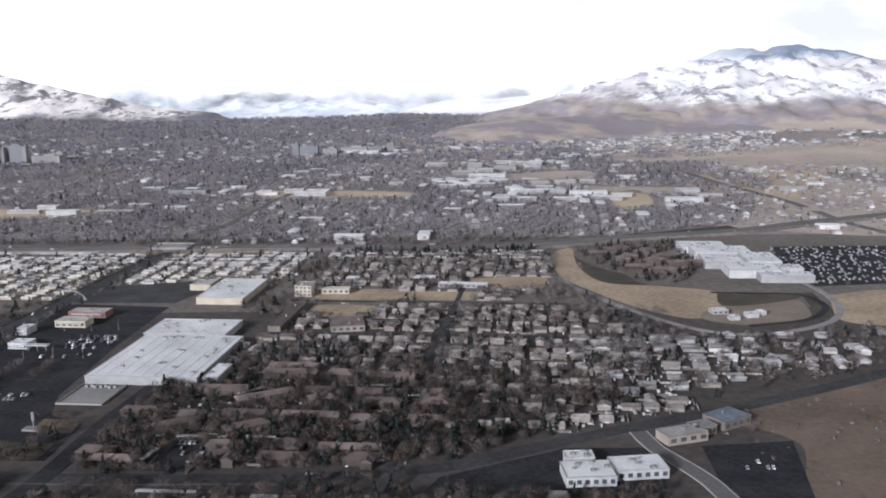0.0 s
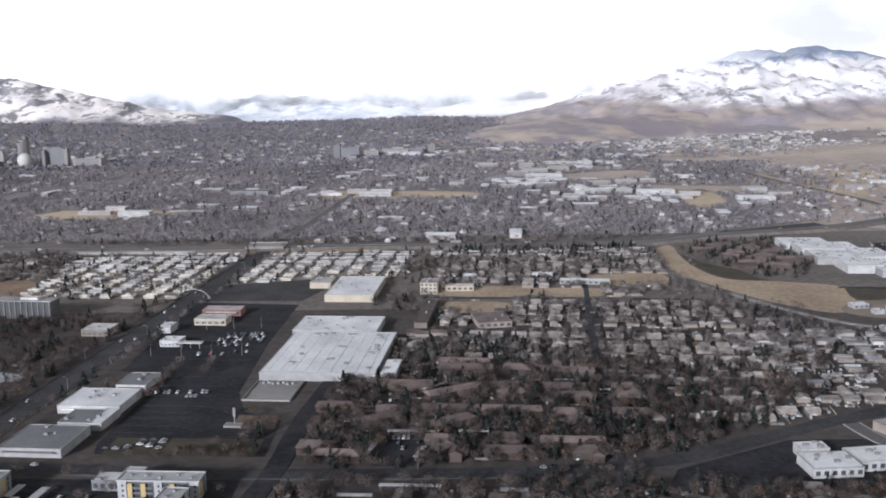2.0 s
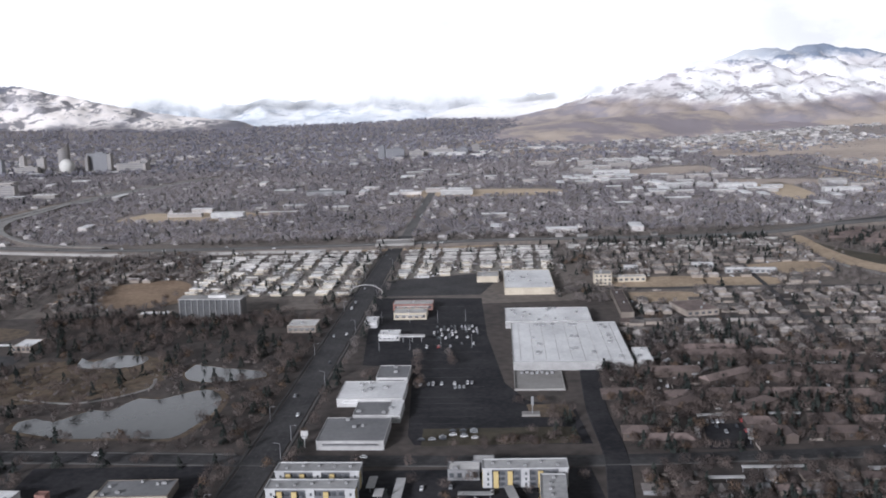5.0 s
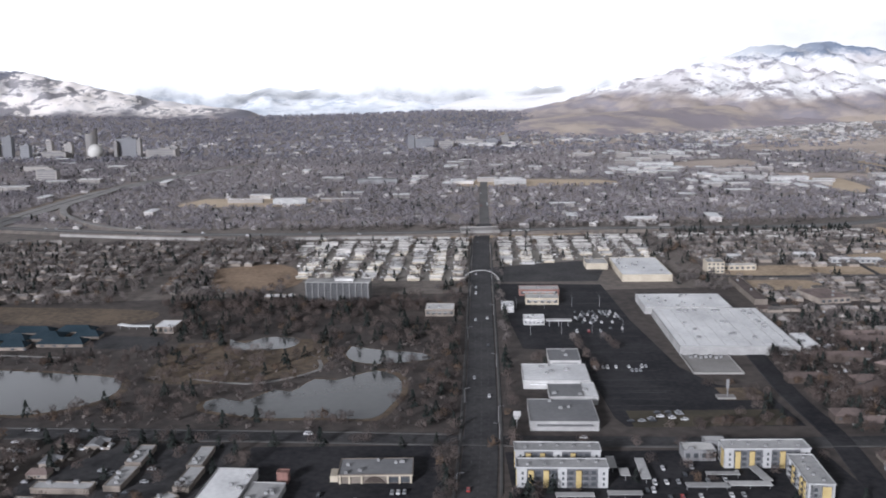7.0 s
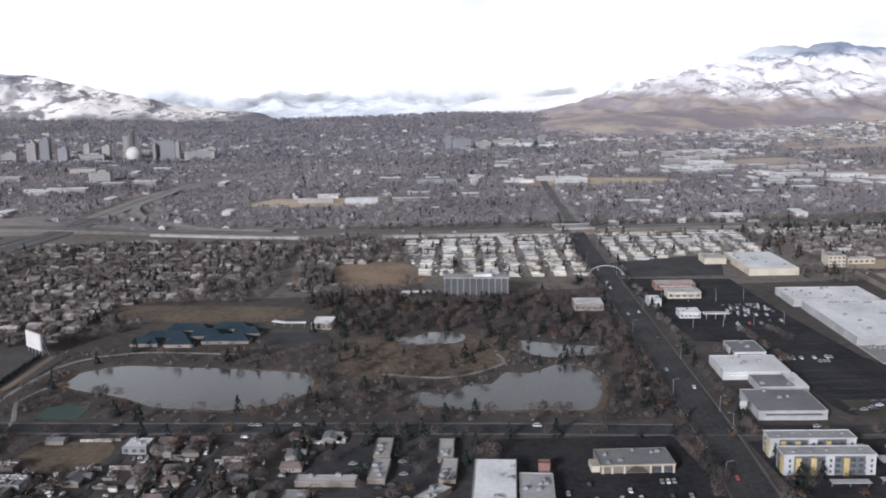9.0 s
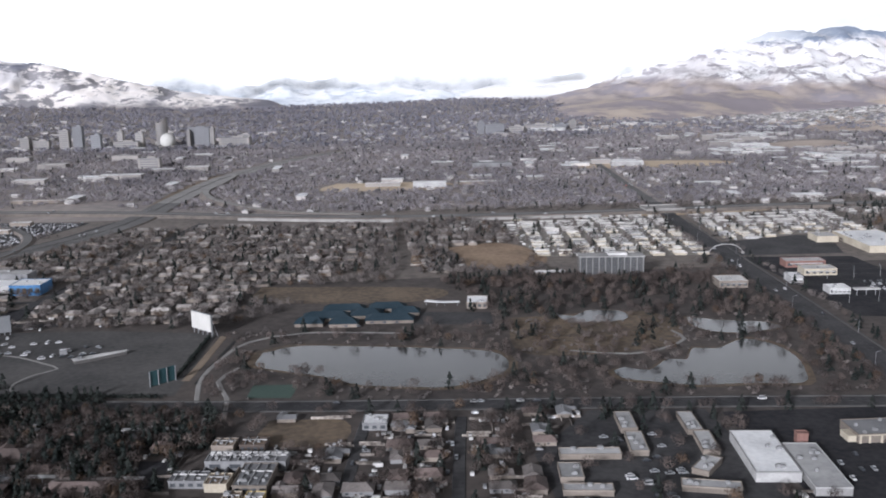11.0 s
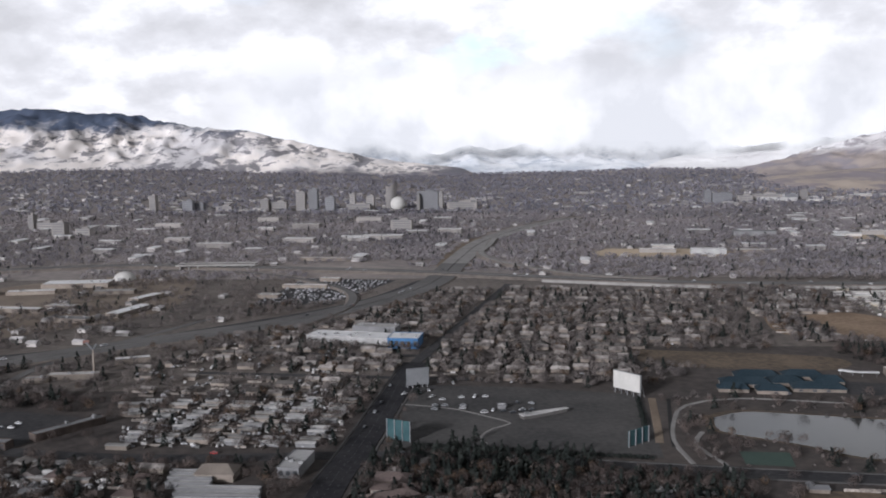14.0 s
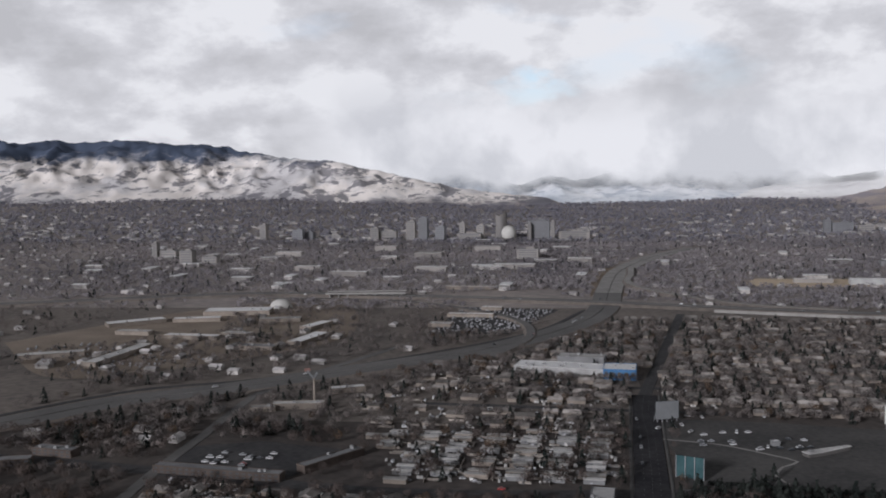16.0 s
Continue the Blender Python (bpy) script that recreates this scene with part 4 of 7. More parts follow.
line_rows("trim", -170, 400, 30, 150, GRID, 14, "faded white parking lines")
line_rows("trim", -176, 320, 22, 20, GRID, 4, "faded white parking lines")

# ---------------------------------------------------------------- large buildings


def flat_building(name, label, x, y, w, d, turn, h, wall, roof, units=0, rows=0, cols=0, category="building", ground=None, canopy=False, group=""):
    """A flat-roofed building with a parapet, rooftop units and windows on the side toward the street."""
    t = thing(name, label, category, x, y, turn, float(land(x, y)) if ground is None else ground, group)
    part("wall", Shape().box(0, 0, h / 2 - 0.3, w, d, h + 0.6), wall, t)
    slab = Shape().box(0, 0, h + 0.08, w - 0.3, d - 0.3, 0.16)
    part("roof", slab, roof, t)
    rim = Shape()
    for sx, sy, bx, by in ((0, -d / 2, w + 0.16, 0.24), (0, d / 2, w + 0.16, 0.24), (-w / 2, 0, 0.24, d - 0.24), (w / 2, 0, 0.24, d - 0.24)):
        rim.box(sx, sy, h + 0.16, bx, by, 0.36)
    part("parapet", rim, wall, t)
    for k in range(units):
        ux, uy = RNG.uniform(-0.42, 0.42) * w, RNG.uniform(-0.42, 0.42) * d
        s = RNG.uniform(0.5, 1.1)
        u = part("roof_unit", Shape().box(ux, uy, h + 0.5, s * 1.5, s, 0.7).box(ux, uy, h + 0.92, s * 0.8, s * 0.7, 0.16), UNIT, t, "grey rooftop air unit")
    for r in range(rows if w > 6 else 0):
        for c in range(cols):
            wx = (c + 0.5) / cols * w - w / 2
            wz = h * (r + 0.55) / rows
            part("window", Shape().box(wx, -d / 2 - 0.03, wz, w / cols * 0.55, 0.1, h / rows * 0.45), GLASS, t, "dark glass window")
    if canopy:
        part("canopy", Shape().box(0, -d / 2 - 0.7, h * 0.72, w * 0.8, 1.4, 0.25), roof, t)
    block(x, y, w, d, turn)
    return t


store = flat_building("department_store", "huge pale store with a white ribbed roof", -121.5, 393.6, 46, 60.9, -5.2, 3.2, WALL_WHITE, WHITE_ROOF, 0, category="store")
for k in range(9):
    part("roof_seam", Shape().box(-20 + k * 5, 0, 3.38, 0.2, 58, 0.08), PALE_ROOF, store, "grey drainage seam")
for ux, uy, s in [(-12, 25, 1.6), (-9, 25.5, 1.4), (-5, 26, 1.5), (3, 25, 1.5), (5, 25.4, 1.3), (16, 24, 1.4), (17.5, 20, 1.2), (17, 9, 1.1), (17.5, 6, 1.2), (18, 2, 1.1), (17, -3, 1.3), (2, 6, 1.2), (4, 5.4, 1.1), (-14, 4, 1.1), (-12, -6, 1.2), (-13, -18, 1.3), (1, -13, 1.1), (2.6, -12, 1.1), (9, -18, 1.2), (19, -24, 1.1)]:
    part("roof_unit", Shape().box(ux, uy, 3.75, s * 1.3, s, 0.7), UNIT, store, "grey rooftop air unit")
wing = flat_building("store_wing", "pale flat-roofed wing of the store", -95.6, 371.5, 6, 18, -5.2, 3.0, WALL_WHITE, WHITE_ROOF, 2, category="store")
flat_building("store_back_hall", "pale flat-roofed hall behind the store", -123.3, 440.5, 38.9, 26, -5.2, 3.0, WALL_WHITE, WHITE_ROOF, 16, category="store")
garden = thing("garden_yard", "pale concrete loading yard with a low wall", "yard", -139.2, 352, -5.2)
part("floor_slab", Shape().box(0, 0, 0.1, 17.9, 23, 0.3), CONCRETE, garden)
for sx, sy, bx, by in ((0, -11.5, 17.9, 0.3), (-9, 0, 0.3, 23), (9, 0, 0.3, 23)):
    part("wall", Shape().box(sx, sy, 0.4, bx, by, 0.7), CONCRETE, garden)
for k in range(7):
    part("pallet_stack", Shape().box(-6 + k * 1.9, 8.2 + 0.8 * math.sin(k * 2.1), 0.75, 1.2, 1.4, 1.0), UNIT, garden, "dark stacked goods")
block(-138.7, 351.5, 18, 21, -5)
for x, y, w, d, turn, h, wall, roof, lab in [
        (-17, 552, 12, 5, -8, 2.4, WALL_WHITE, WHITE_ROOF, "small block with a bright white roof"),
        (5, 534, 28, 5, -8, 2.2, WALL_WHITE, WHITE_ROOF, "long low block with a bright white roof"),
        (-67, 522, 18, 6, -3, 2.6, WALL_CREAM, PALE_ROOF, "pale low block beside the office"),
        (-59, 551, 8, 5, -8, 2.4, WALL_WHITE, WHITE_ROOF, "small white block among the houses"),
        (-52, 450, 16, 20, 9, 2.6, WALL_TAN, BROWN_SHINGLE, "low block with a dark brown roof"),
        (-83, 466, 50, 6, 84, 2.4, WALL_TAN, BROWN_SHINGLE, "long low apartment row with a brown roof")]:
    flat_building("apartment_row" if w > 40 else "low_block", lab, x, y, w, d, turn, h, wall, roof, 2, 1, max(3, int(w / 3)), group="" if w > 40 else "low blocks before the freeway")
for x, y, w, d, wall, roof, lab in [
        (0, 1017, 12, 9, WALL_WHITE, WHITE_ROOF, "distant white block with flat roof"), (37, 1067, 40, 12, WALL_WHITE, WHITE_ROOF, "distant long white flat-roofed hall"),
        (98, 1190, 21, 12, WALL_WHITE, WHITE_ROOF, "distant white block with flat roof"), (75, 936, 26, 10, WALL_WHITE, WHITE_ROOF, "distant white block with flat roof"),
        (101, 935, 16, 8, WALL_WHITE, PALE_ROOF, "distant pale block with flat roof"), (129, 923, 36, 10, WALL_WHITE, WHITE_ROOF, "distant long white flat-roofed hall"),
        (209, 872, 34, 10, WALL_WHITE, WHITE_ROOF, "distant long white flat-roofed hall"), (-131, 1376, 52, 16, WALL_WHITE, WHITE_ROOF, "distant long white flat-roofed hall"),
        (-140, 939, 31, 10, WALL_WHITE, WHITE_ROOF, "distant white block with flat roof"), (-341, 830, 28, 9, NEW_WHITE, WHITE_ROOF, "bright white hall behind the freeway"),
        (-268, 968, 39, 12, WALL_GREY, GREY_ROOF, "distant grey hall with flat roof"), (226, 924, 19, 9, WALL_WHITE, PALE_ROOF, "distant pale block with flat roof")]:
    flat_building("distant_block", lab, x, y, w, d, GRID, 4.2, wall, roof, 0, group="distant commercial blocks")
area("field", [(-74, 494), (-42, 490), (-43, 470), (-73, 472)], DRY_GRASS, "tan dry field among the houses", "field", 0.07)
area("field", [(-26, 524), (10, 521), (10, 503), (-25, 505)], DRY_GRASS, "tan dry field among the houses", "field", 0.07)
area("field", [(-358, 553), (-347, 500), (-324, 491), (-313, 516), (-310, 546), (-326, 565)], RUSSET_GRASS, "russet grass behind the apartment high-rise", "field", 0.08)
flat_building("supermarket", "pale supermarket with a cream front wall", -122.6, 520, 26, 47.4, -4.5, 3.5, WALL_CREAM, WHITE_ROOF, 12, category="store")
flat_building("shop", "cream shop with a low flat roof", -143, 537, 12, 14, -5, 3.2, WALL_CREAM, PALE_ROOF, 2)
flat_building("office_building", "cream three-storey office block with dark window bands", -82.2, 518, 9.2, 11, -6, 6, WALL_CREAM, PALE_ROOF, 2, 3, 4, "office")
for lab, x, y, w, d, h, wall, roof, n in [
    ("low shop with grey and white roof", -193.2, 361.6, 11.8, 15.5, 2.4, WALL_WHITE, GREY_ROOF, 2),
    ("shop with a clean white flat roof", -200.3, 339.3, 23.1, 19.5, 2.8, WALL_WHITE, WHITE_ROOF, 5),
    ("narrow shop with a grey flat roof", -199.2, 320.5, 12.8, 13.5, 2.4, WALL_WHITE, GREY_ROOF, 2),
    ("shop with a grey roof and white front", -204.8, 300.4, 21.0, 20.6, 2.8, WALL_WHITE, GREY_ROOF, 3)]:
    flat_building("shop", lab, x, y, w, d, GRID, h, wall, roof, n, group="shops along the boulevard", canopy=True)
flat_building("shop", "white-roofed lean-to beside the shops", -192.0, 320.0, 4.4, 15, GRID, 2.6, WALL_WHITE, WHITE_ROOF, 1, group="shops along the boulevard")
porch_shop = flat_building("shop", "tan shop with a grey flat roof and arched porch", -263, 262.0, 20, 11, -3, 2.3, WALL_TAN, GREY_ROOF, 6)
for k, px in enumerate((-9.4, -6.9, -3.6, 3.4, 6.6, 9.6)):
    part("pilaster", Shape().box(px, -5.7, 1.15, 0.5, 0.4, 2.3), WALL_CREAM, porch_shop, "cream pilaster")
for k, px in enumerate((5.0, 8.1)):
    part("shop_window", Shape().box(px, -5.56, 1.0, 2.4, 0.12, 1.5), GLASS, porch_shop, "dark shop window")
arch_front = [(-3.1 + 5.8 * k / 12, 0.35 + 1.7 * math.sin(math.pi * k / 12)) for k in range(13)]
part("porch_arch", Shape().add([(px, py, pz) for py in (-5.9, -5.5) for px, pz in arch_front], [tuple(range(13)), tuple(range(25, 12, -1))] + [(k, 13 + k, 14 + k, k + 1) for k in range(12)] + [(0, 12, 25, 13)]), WALL_BROWN, porch_shop, "brown arched porch front")
part("annex", Shape().box(-11, -2, 0.9, 2.4, 5, 1.8), WALL_CREAM, porch_shop, "small cream annex")
part("roof_trim", Shape().box(0, -5.6, 2.25, 20.4, 0.3, 0.25), WALL_CREAM, porch_shop, "cream cornice")
flat_building("warehouse_store", "large store with a clean white roof", -302.5, 250, 11, 27, -8.3, 2.5, WALL_WHITE, WHITE_ROOF, 5, category="store")
flat_building("warehouse_store", "low store wing with white roof", -293, 241, 8.6, 27, -8.3, 2.0, WALL_WHITE, SHADED_WHITE_ROOF, 8, category="store")
flat_building("shop", "small shop with a rust-red roof", -288, 259.5, 3, 2.5, -8, 2.9, WALL_RED, WALL_RED, 0)
for x, y, w, d, turn in [(-330.6, 279, 4.6, 13, -6), (-332, 263.5, 4.6, 13.5, -8), (-313, 276, 4.3, 14, -6), (-313.5, 261.5, 4.4, 13.5, -8), (-318.6, 247.0, 4.4, 10, -40), (-322, 235, 14, 4.4, -17), (-346, 258.6, 16, 4.4, -7), (-353.6, 247.6, 5.8, 9, -7), (-351.7, 237.3, 12, 4.1, -9), (-355.7, 227.2, 5.8, 8.6, -8)]:
    flat_building("apartment_row", "long low apartment row with a pale flat roof", x, y, w, d, turn, 1.35, WALL_TAN, SHADED_WHITE_ROOF, 3, 0, 0, "apartments", group="pale-roofed apartment rows")
flat_building("pump_house", "small hut with a bright white roof", -401.2, 288.4, 7, 7, -7, 2, WALL_GREY, WHITE_ROOF, 4, 1, 3)
flat_building("park_lodge", "park shelter with a white roof", -354.2, 423, 8.7, 12, -8, 2.5, WALL_TAN, WHITE_ROOF, 1, 1, 4)
flat_building("hall", "long hall with a bright white roof", -583, 490, 44, 13, -13, 3.8, WALL_WHITE, WHITE_ROOF, 9)
flat_building("hall", "pale block with a grey roof behind the hall", -574, 506, 22, 9, -11, 5.2, WALL_GREY, PALE_ROOF, 3)
blue_hall = flat_building("hall", "bright blue hall with a white roof", -557.5, 483.5, 14.5, 14, -6, 4.6, WALL_BLUE, WHITE_ROOF, 3, 1, 5)
for x, y, w, d, turn in [(38.4, 283.5, 9, 6, 3), (39.7, 272.2, 15, 12, 3.5), (55.5, 276.6, 16, 11, 7)]:
    flat_building("school", "white school block with a pale flat roof", x, y, w, d, turn, 3, WALL_WHITE, WHITE_ROOF, 5, 1, 6, "school", group="school blocks")
for x, y, w, d, turn, roof in [(93.8, 317.6, 13, 10, 33, SLATE_ROOF), (75, 303.2, 15, 8, 20, PALE_ROOF), (83, 309, 8, 6, 25, WALL_GREY)]:
    flat_building("church_hall", "low hall with a slate-blue metal roof" if roof is SLATE_ROOF else "low hall with a pale metal roof", x, y, w, d, turn, 3, WALL_TAN, roof, 1, 1, 4, "hall")
for x, y, w, d, turn, h in [(166, 640, 30, 22, -4, 4), (172, 616, 36, 24, -4, 5), (166, 590, 24, 26, -4, 4.2), (189, 588, 20, 30, -4, 5.2), (176, 562, 30, 24, -4, 4.6), (200, 566, 14, 12, -4, 3.6), (190, 543, 30, 12, -4, 4.0)]:
    flat_building("shopping_mall", "large mall block with a stepped white roof", x, y, w, d, turn, h, WALL_WHITE, WHITE_ROOF, 14, category="mall", group="mall blocks")
for x, y, w, d, h, wall, roof, lab in [(-185, 474.3, 19.5, 9, 3, WALL_RED, PALE_ROOF, "red-brick shop with a pale roof"), (-186.4, 456, 15.5, 9, 3, WALL_CREAM, PALE_ROOF, "cream shop with a pale roof"),
                                 (-204.4, 442.6, 5.7, 9, 3, WALL_WHITE, WHITE_ROOF, "small white restaurant with flat roof"), (-195.8, 419, 9, 8, 2.6, WALL_WHITE, WHITE_ROOF, "small white drive-through restaurant"), (-235.6, 440.4, 13, 12, 3, WALL_TAN, PALE_ROOF, "tan shop with a pale roof")]:
    flat_building("shop", lab, x, y, w, d, GRID, h, wall, roof, 2, 1, 5, canopy=True)
station = thing("filling_station", "white filling-station canopy on posts", "canopy", -186, 412, GRID)
part("canopy", Shape().box(0, 0, 2.9, 11, 3.2, 0.5), WALL_WHITE, station)
for sx in (-4, 0, 4):
    part("post", Shape().tube((sx, 0, 0), (sx, 0, 2.7), 0.15, 0.15), STEEL, station)
for lab, x, y, w, d, turn, h, roof in [("low industrial shed with a bright white roof", -851, 628, 36, 11, 38, 3, WHITE_ROOF), ("broad industrial hall with a white roof", -798, 672, 44, 18, 7, 4, WHITE_ROOF),
                                 ("long narrow shed with a pale roof", -794, 576, 34, 7, -8, 3, WHITE_ROOF), ("long shed with a white roof", -724.5, 572, 9, 33, -15, 3, WHITE_ROOF),
                                 ("industrial shed with a grey roof", -850, 520, 34, 8, 24, 3, PALE_ROOF), ("long industrial shed with a grey roof", -813, 522, 8, 54, -8, 3, PALE_ROOF),
                                 ("low workshop with a pale roof", -770, 585, 18, 7, -10, 3, PALE_ROOF), ("low workshop with a tan wall", -745, 545, 20, 8, -12, 3, GREY_ROOF), ("flat motel block with a pale roof", -690, 420, 21, 5, 8, 3, PALE_ROOF),
                                 ("flat motel block with a white roof", -676, 449, 15, 5, 24, 3, WHITE_ROOF), ("low motel wing with pale roof", -703, 414, 10, 4, 12, 2.6, PALE_ROOF), ("long warehouse with a pale roof", -640, 660, 30, 5, -6, 3, WHITE_ROOF),
                                 ("small workshop with a pale roof", -655, 622, 14, 8, -10, 3, PALE_ROOF), ("workshop with a white roof", -628, 690, 14, 6, -8, 3, WHITE_ROOF), ("broad low hall with a white roof", -300, 840, 34, 8, -3, 3, WHITE_ROOF),
                                 ("low shed with a bright white roof", -815, 640, 30, 8, 12, 3, WHITE_ROOF), ("tan workshop with a pale roof", -835, 590, 22, 7, -6, 3, PALE_ROOF),
                                 ("small shed with a white roof", -731, 617, 8, 24, -20, 3, WHITE_ROOF), ("workshop with a grey roof", -760, 640, 26, 9, 8, 3, PALE_ROOF), ("long pale wall and hall beyond the freeway", -649, 803, 46, 6, -4, 3, PALE_ROOF)]:
    flat_building("industrial_shed", lab, x, y, w, d, turn, h * 0.72, WALL_TAN, roof, 2, category="shed")
dome = thing("dome_tent", "round white inflated dome roof", "dome", -777, 701, 0)
bm_pts = Shape()
for r in range(7):
    for k in range(24):
        w, e = 2 * math.pi * k / 24, math.pi / 2 * r / 6
        bm_pts.v.append((8 * math.cos(w) * math.cos(e), 8 * math.sin(w) * math.cos(e), 6 * math.sin(e)))
for r in range(6):
    for k in range(24):
        bm_pts.f.append((r * 24 + k, r * 24 + (k + 1) % 24, (r + 1) * 24 + (k + 1) % 24, (r + 1) * 24 + k))
part("dome_shell", bm_pts, SCREEN_WHITE, dome, smooth=True)
part("entrance", Shape().box(0, -8, 1.2, 4, 2.5, 2.4), WALL_WHITE, dome)
block(-777, 701, 16, 16, 0)

for x, y, w, d in [(132, 470, 8, 6), (146, 462, 6, 5), (136, 457, 5, 4), (152, 466, 4, 4)]:
    flat_building("plant_building", "small white service building in the dry field", x, y, w, d, 8, 2, WALL_WHITE, WHITE_ROOF, 1, 1, 3)
shade_roof = thing("shade_canopy", "white bent shade canopy on posts beside the shelter", "canopy", -369, 424, -8)
for px, py, w_, d_, turn_ in ((-4.5, 1.2, 6.5, 2.6, -24), (2.8, 0.0, 9.0, 2.4, 3)):
    wing_ = part("canopy", Shape().box(px, py, 1.9, w_, d_, 0.25, radians(turn_)), WHITE_ROOF, shade_roof, "white canopy sheet")
for px, py in ((-7, 2), (-2.5, 0.4), (1, 0), (6.5, 0.2)):
    part("post", Shape().tube((px, py, 0), (px, py, 1.8), 0.1, 0.1, 6), STEEL, shade_roof)
block(-368, 424.5, 18, 5, -8)
# school with blue-green roofs in the park
lodge = thing("school", "sprawling school with blue-green pitched metal roofs", "school", -404, 407, GRID)
for x, y, sx, sy in [(-14, 2, 20, 9), (2, 6, 14, 10), (12, -3, 20, 8), (-6, -8, 12, 7), (18, 8, 12, 7), (-8, 14, 18, 8), (10, 16, 16, 8), (-20, -7, 12, 6)]:
    part("wall", Shape().box(x, y, 0.7, sx - 0.8, sy - 0.8, 1.4), WALL_TAN, lodge)
    part("roof", Shape().gable(x, y, 1.4, sx, sy, 2.0, sy * 0.4), GREEN_ROOF, lodge)
for k in range(8):
    part("window", Shape().box(-20 + k * 5, -11.7 if k in (3, 4) else -6.9, 0.75, 1.4, 0.12, 0.7), GLASS, lodge, "dark glass window")
block(-404, 407, 46, 24, GRID)


def apartment_block(x, y, turn, w, d, h=5.4):
    """Three storeys: white end towers, two deep bays with yellow panels, grey panels, windows and balconies."""
    t = thing("apartment_building", "new three-storey apartment building with yellow panels and pale flat roof", "apartments", x, y, turn, group="new apartment buildings")
    part("wall", Shape().box(0, 0, h / 2, w, d - 1.0, h), BAY_WALL, t, "dark grey recessed wall")
    part("roof", Shape().box(0, 0, h + 0.1, w + 0.3, d + 0.3, 0.2), SHADED_WHITE_ROOF, t)
    for px, pw in ((-0.445, 0.11), (0.0, 0.10), (0.445, 0.11)):
        pier = part("end_tower", Shape().box(px * w, 0, h / 2, pw * w, d + 0.1, h), NEW_WHITE, t, "white stucco tower")
        for side in (-1, 1):
            for st in range(3):
                part("window", Shape().box(px * w + 0.2, side * (d / 2 + 0.08), h * (0.2 + 0.28 * st), 0.55, 0.08, 0.75), GLASS, pier, "dark glass window")
    rim = Shape()
    for sx, sy, bx, by in ((0, -d / 2 - 0.1, w + 0.5, 0.24), (0, d / 2 + 0.1, w + 0.5, 0.24), (-w / 2 - 0.12, 0, 0.24, d), (w / 2 + 0.12, 0, 0.24, d)):
        rim.box(sx, sy, h + 0.3, bx, by, 0.36)
    part("parapet", rim, NEW_WHITE, t, "white roof rim")
    for k in range(5):
        part("roof_unit", Shape().box(-w * 0.38 + k * w * 0.19, RNG.uniform(-0.2, 0.2) * d, h + 0.5, 0.8, 0.7, 0.55), UNIT, t, "grey rooftop air unit")
    for side in (-1, 1):
        for bay, order in ((-0.22, (1, 0, 1, 0)), (0.22, (0, 1, 0, 0))):
            for k, yellow in enumerate(order):
                px = bay * w + (k - 1.5) * w * 0.083
                if yellow:
                    part("panel", Shape().box(px, side * (d / 2 + 0.1), h * 0.45, w * 0.058, 0.5, h * 0.9), WALL_YELLOW, t, "yellow wall panel")
                else:
                    for st in range(3):
                        part("window", Shape().box(px, side * (d / 2 - 0.46), h * (0.18 + 0.29 * st), w * 0.05, 0.1, 0.95), GLASS, t, "dark window")
            for st in range(3):
                part("balcony", Shape().box(bay * w, side * (d / 2 - 0.05), h * (0.035 + 0.29 * st), w * 0.335, 0.7, 0.12).box(bay * w, side * (d / 2 + 0.28), h * (0.035 + 0.29 * st) + 0.3, w * 0.335, 0.05, 0.5), BAY_WALL, t, "grey balcony with a railing")
    for side in (-1, 1):
        part("panel", Shape().box(side * (w / 2 + 0.05), -d * 0.2, h * 0.45, 0.14, d * 0.34, h * 0.9), WALL_YELLOW, t, "yellow end panel")
        for st in range(3):
            part("window", Shape().box(side * (w / 2 + 0.06), d * 0.22, h * (0.2 + 0.28 * st), 0.1, 0.8, 0.9), GLASS, t, "dark glass window")
    block(x, y, w, d, turn)
    return t


apartment_block(-212.8, 264.3, GRID, 23.5, 6)
apartment_block(-213.6, 252.6, GRID, 24, 6)
apartment_block(-155.3, 261, -4, 23.5, 6.5)
apartment_block(-149.8, 243.5, 83, 19, 6.5)
flat_building("club_house", "small clubhouse with stepped pale roofs", -172, 267, 9, 6, -5, 3, WALL_GREY, PALE_ROOF, 1, 1, 4)
flat_building("club_house", "low pale annex of the clubhouse", -166, 271, 6, 4, -5, 3.4, WALL_GREY, SHADED_WHITE_ROOF, 0)


def carport(x, y, w, d, turn, label="open carport with a pale metal roof on posts"):
    t = thing("carport", label, "carport", x, y, turn, float(land(x, y)), "carports")
    part("roof", Shape().box(0, 0, 1.55, w, d, 0.14), SHADED_WHITE_ROOF, t)
    n = max(2, int(w / 4) + 1)
    for k in range(n):
        part("post", Shape().box((k / (n - 1) - 0.5) * (w - 0.6), 0, 0.75, 0.12, 0.12, 1.5), STEEL, t)
    block(x, y, w, d, turn, 0.2)
    return t


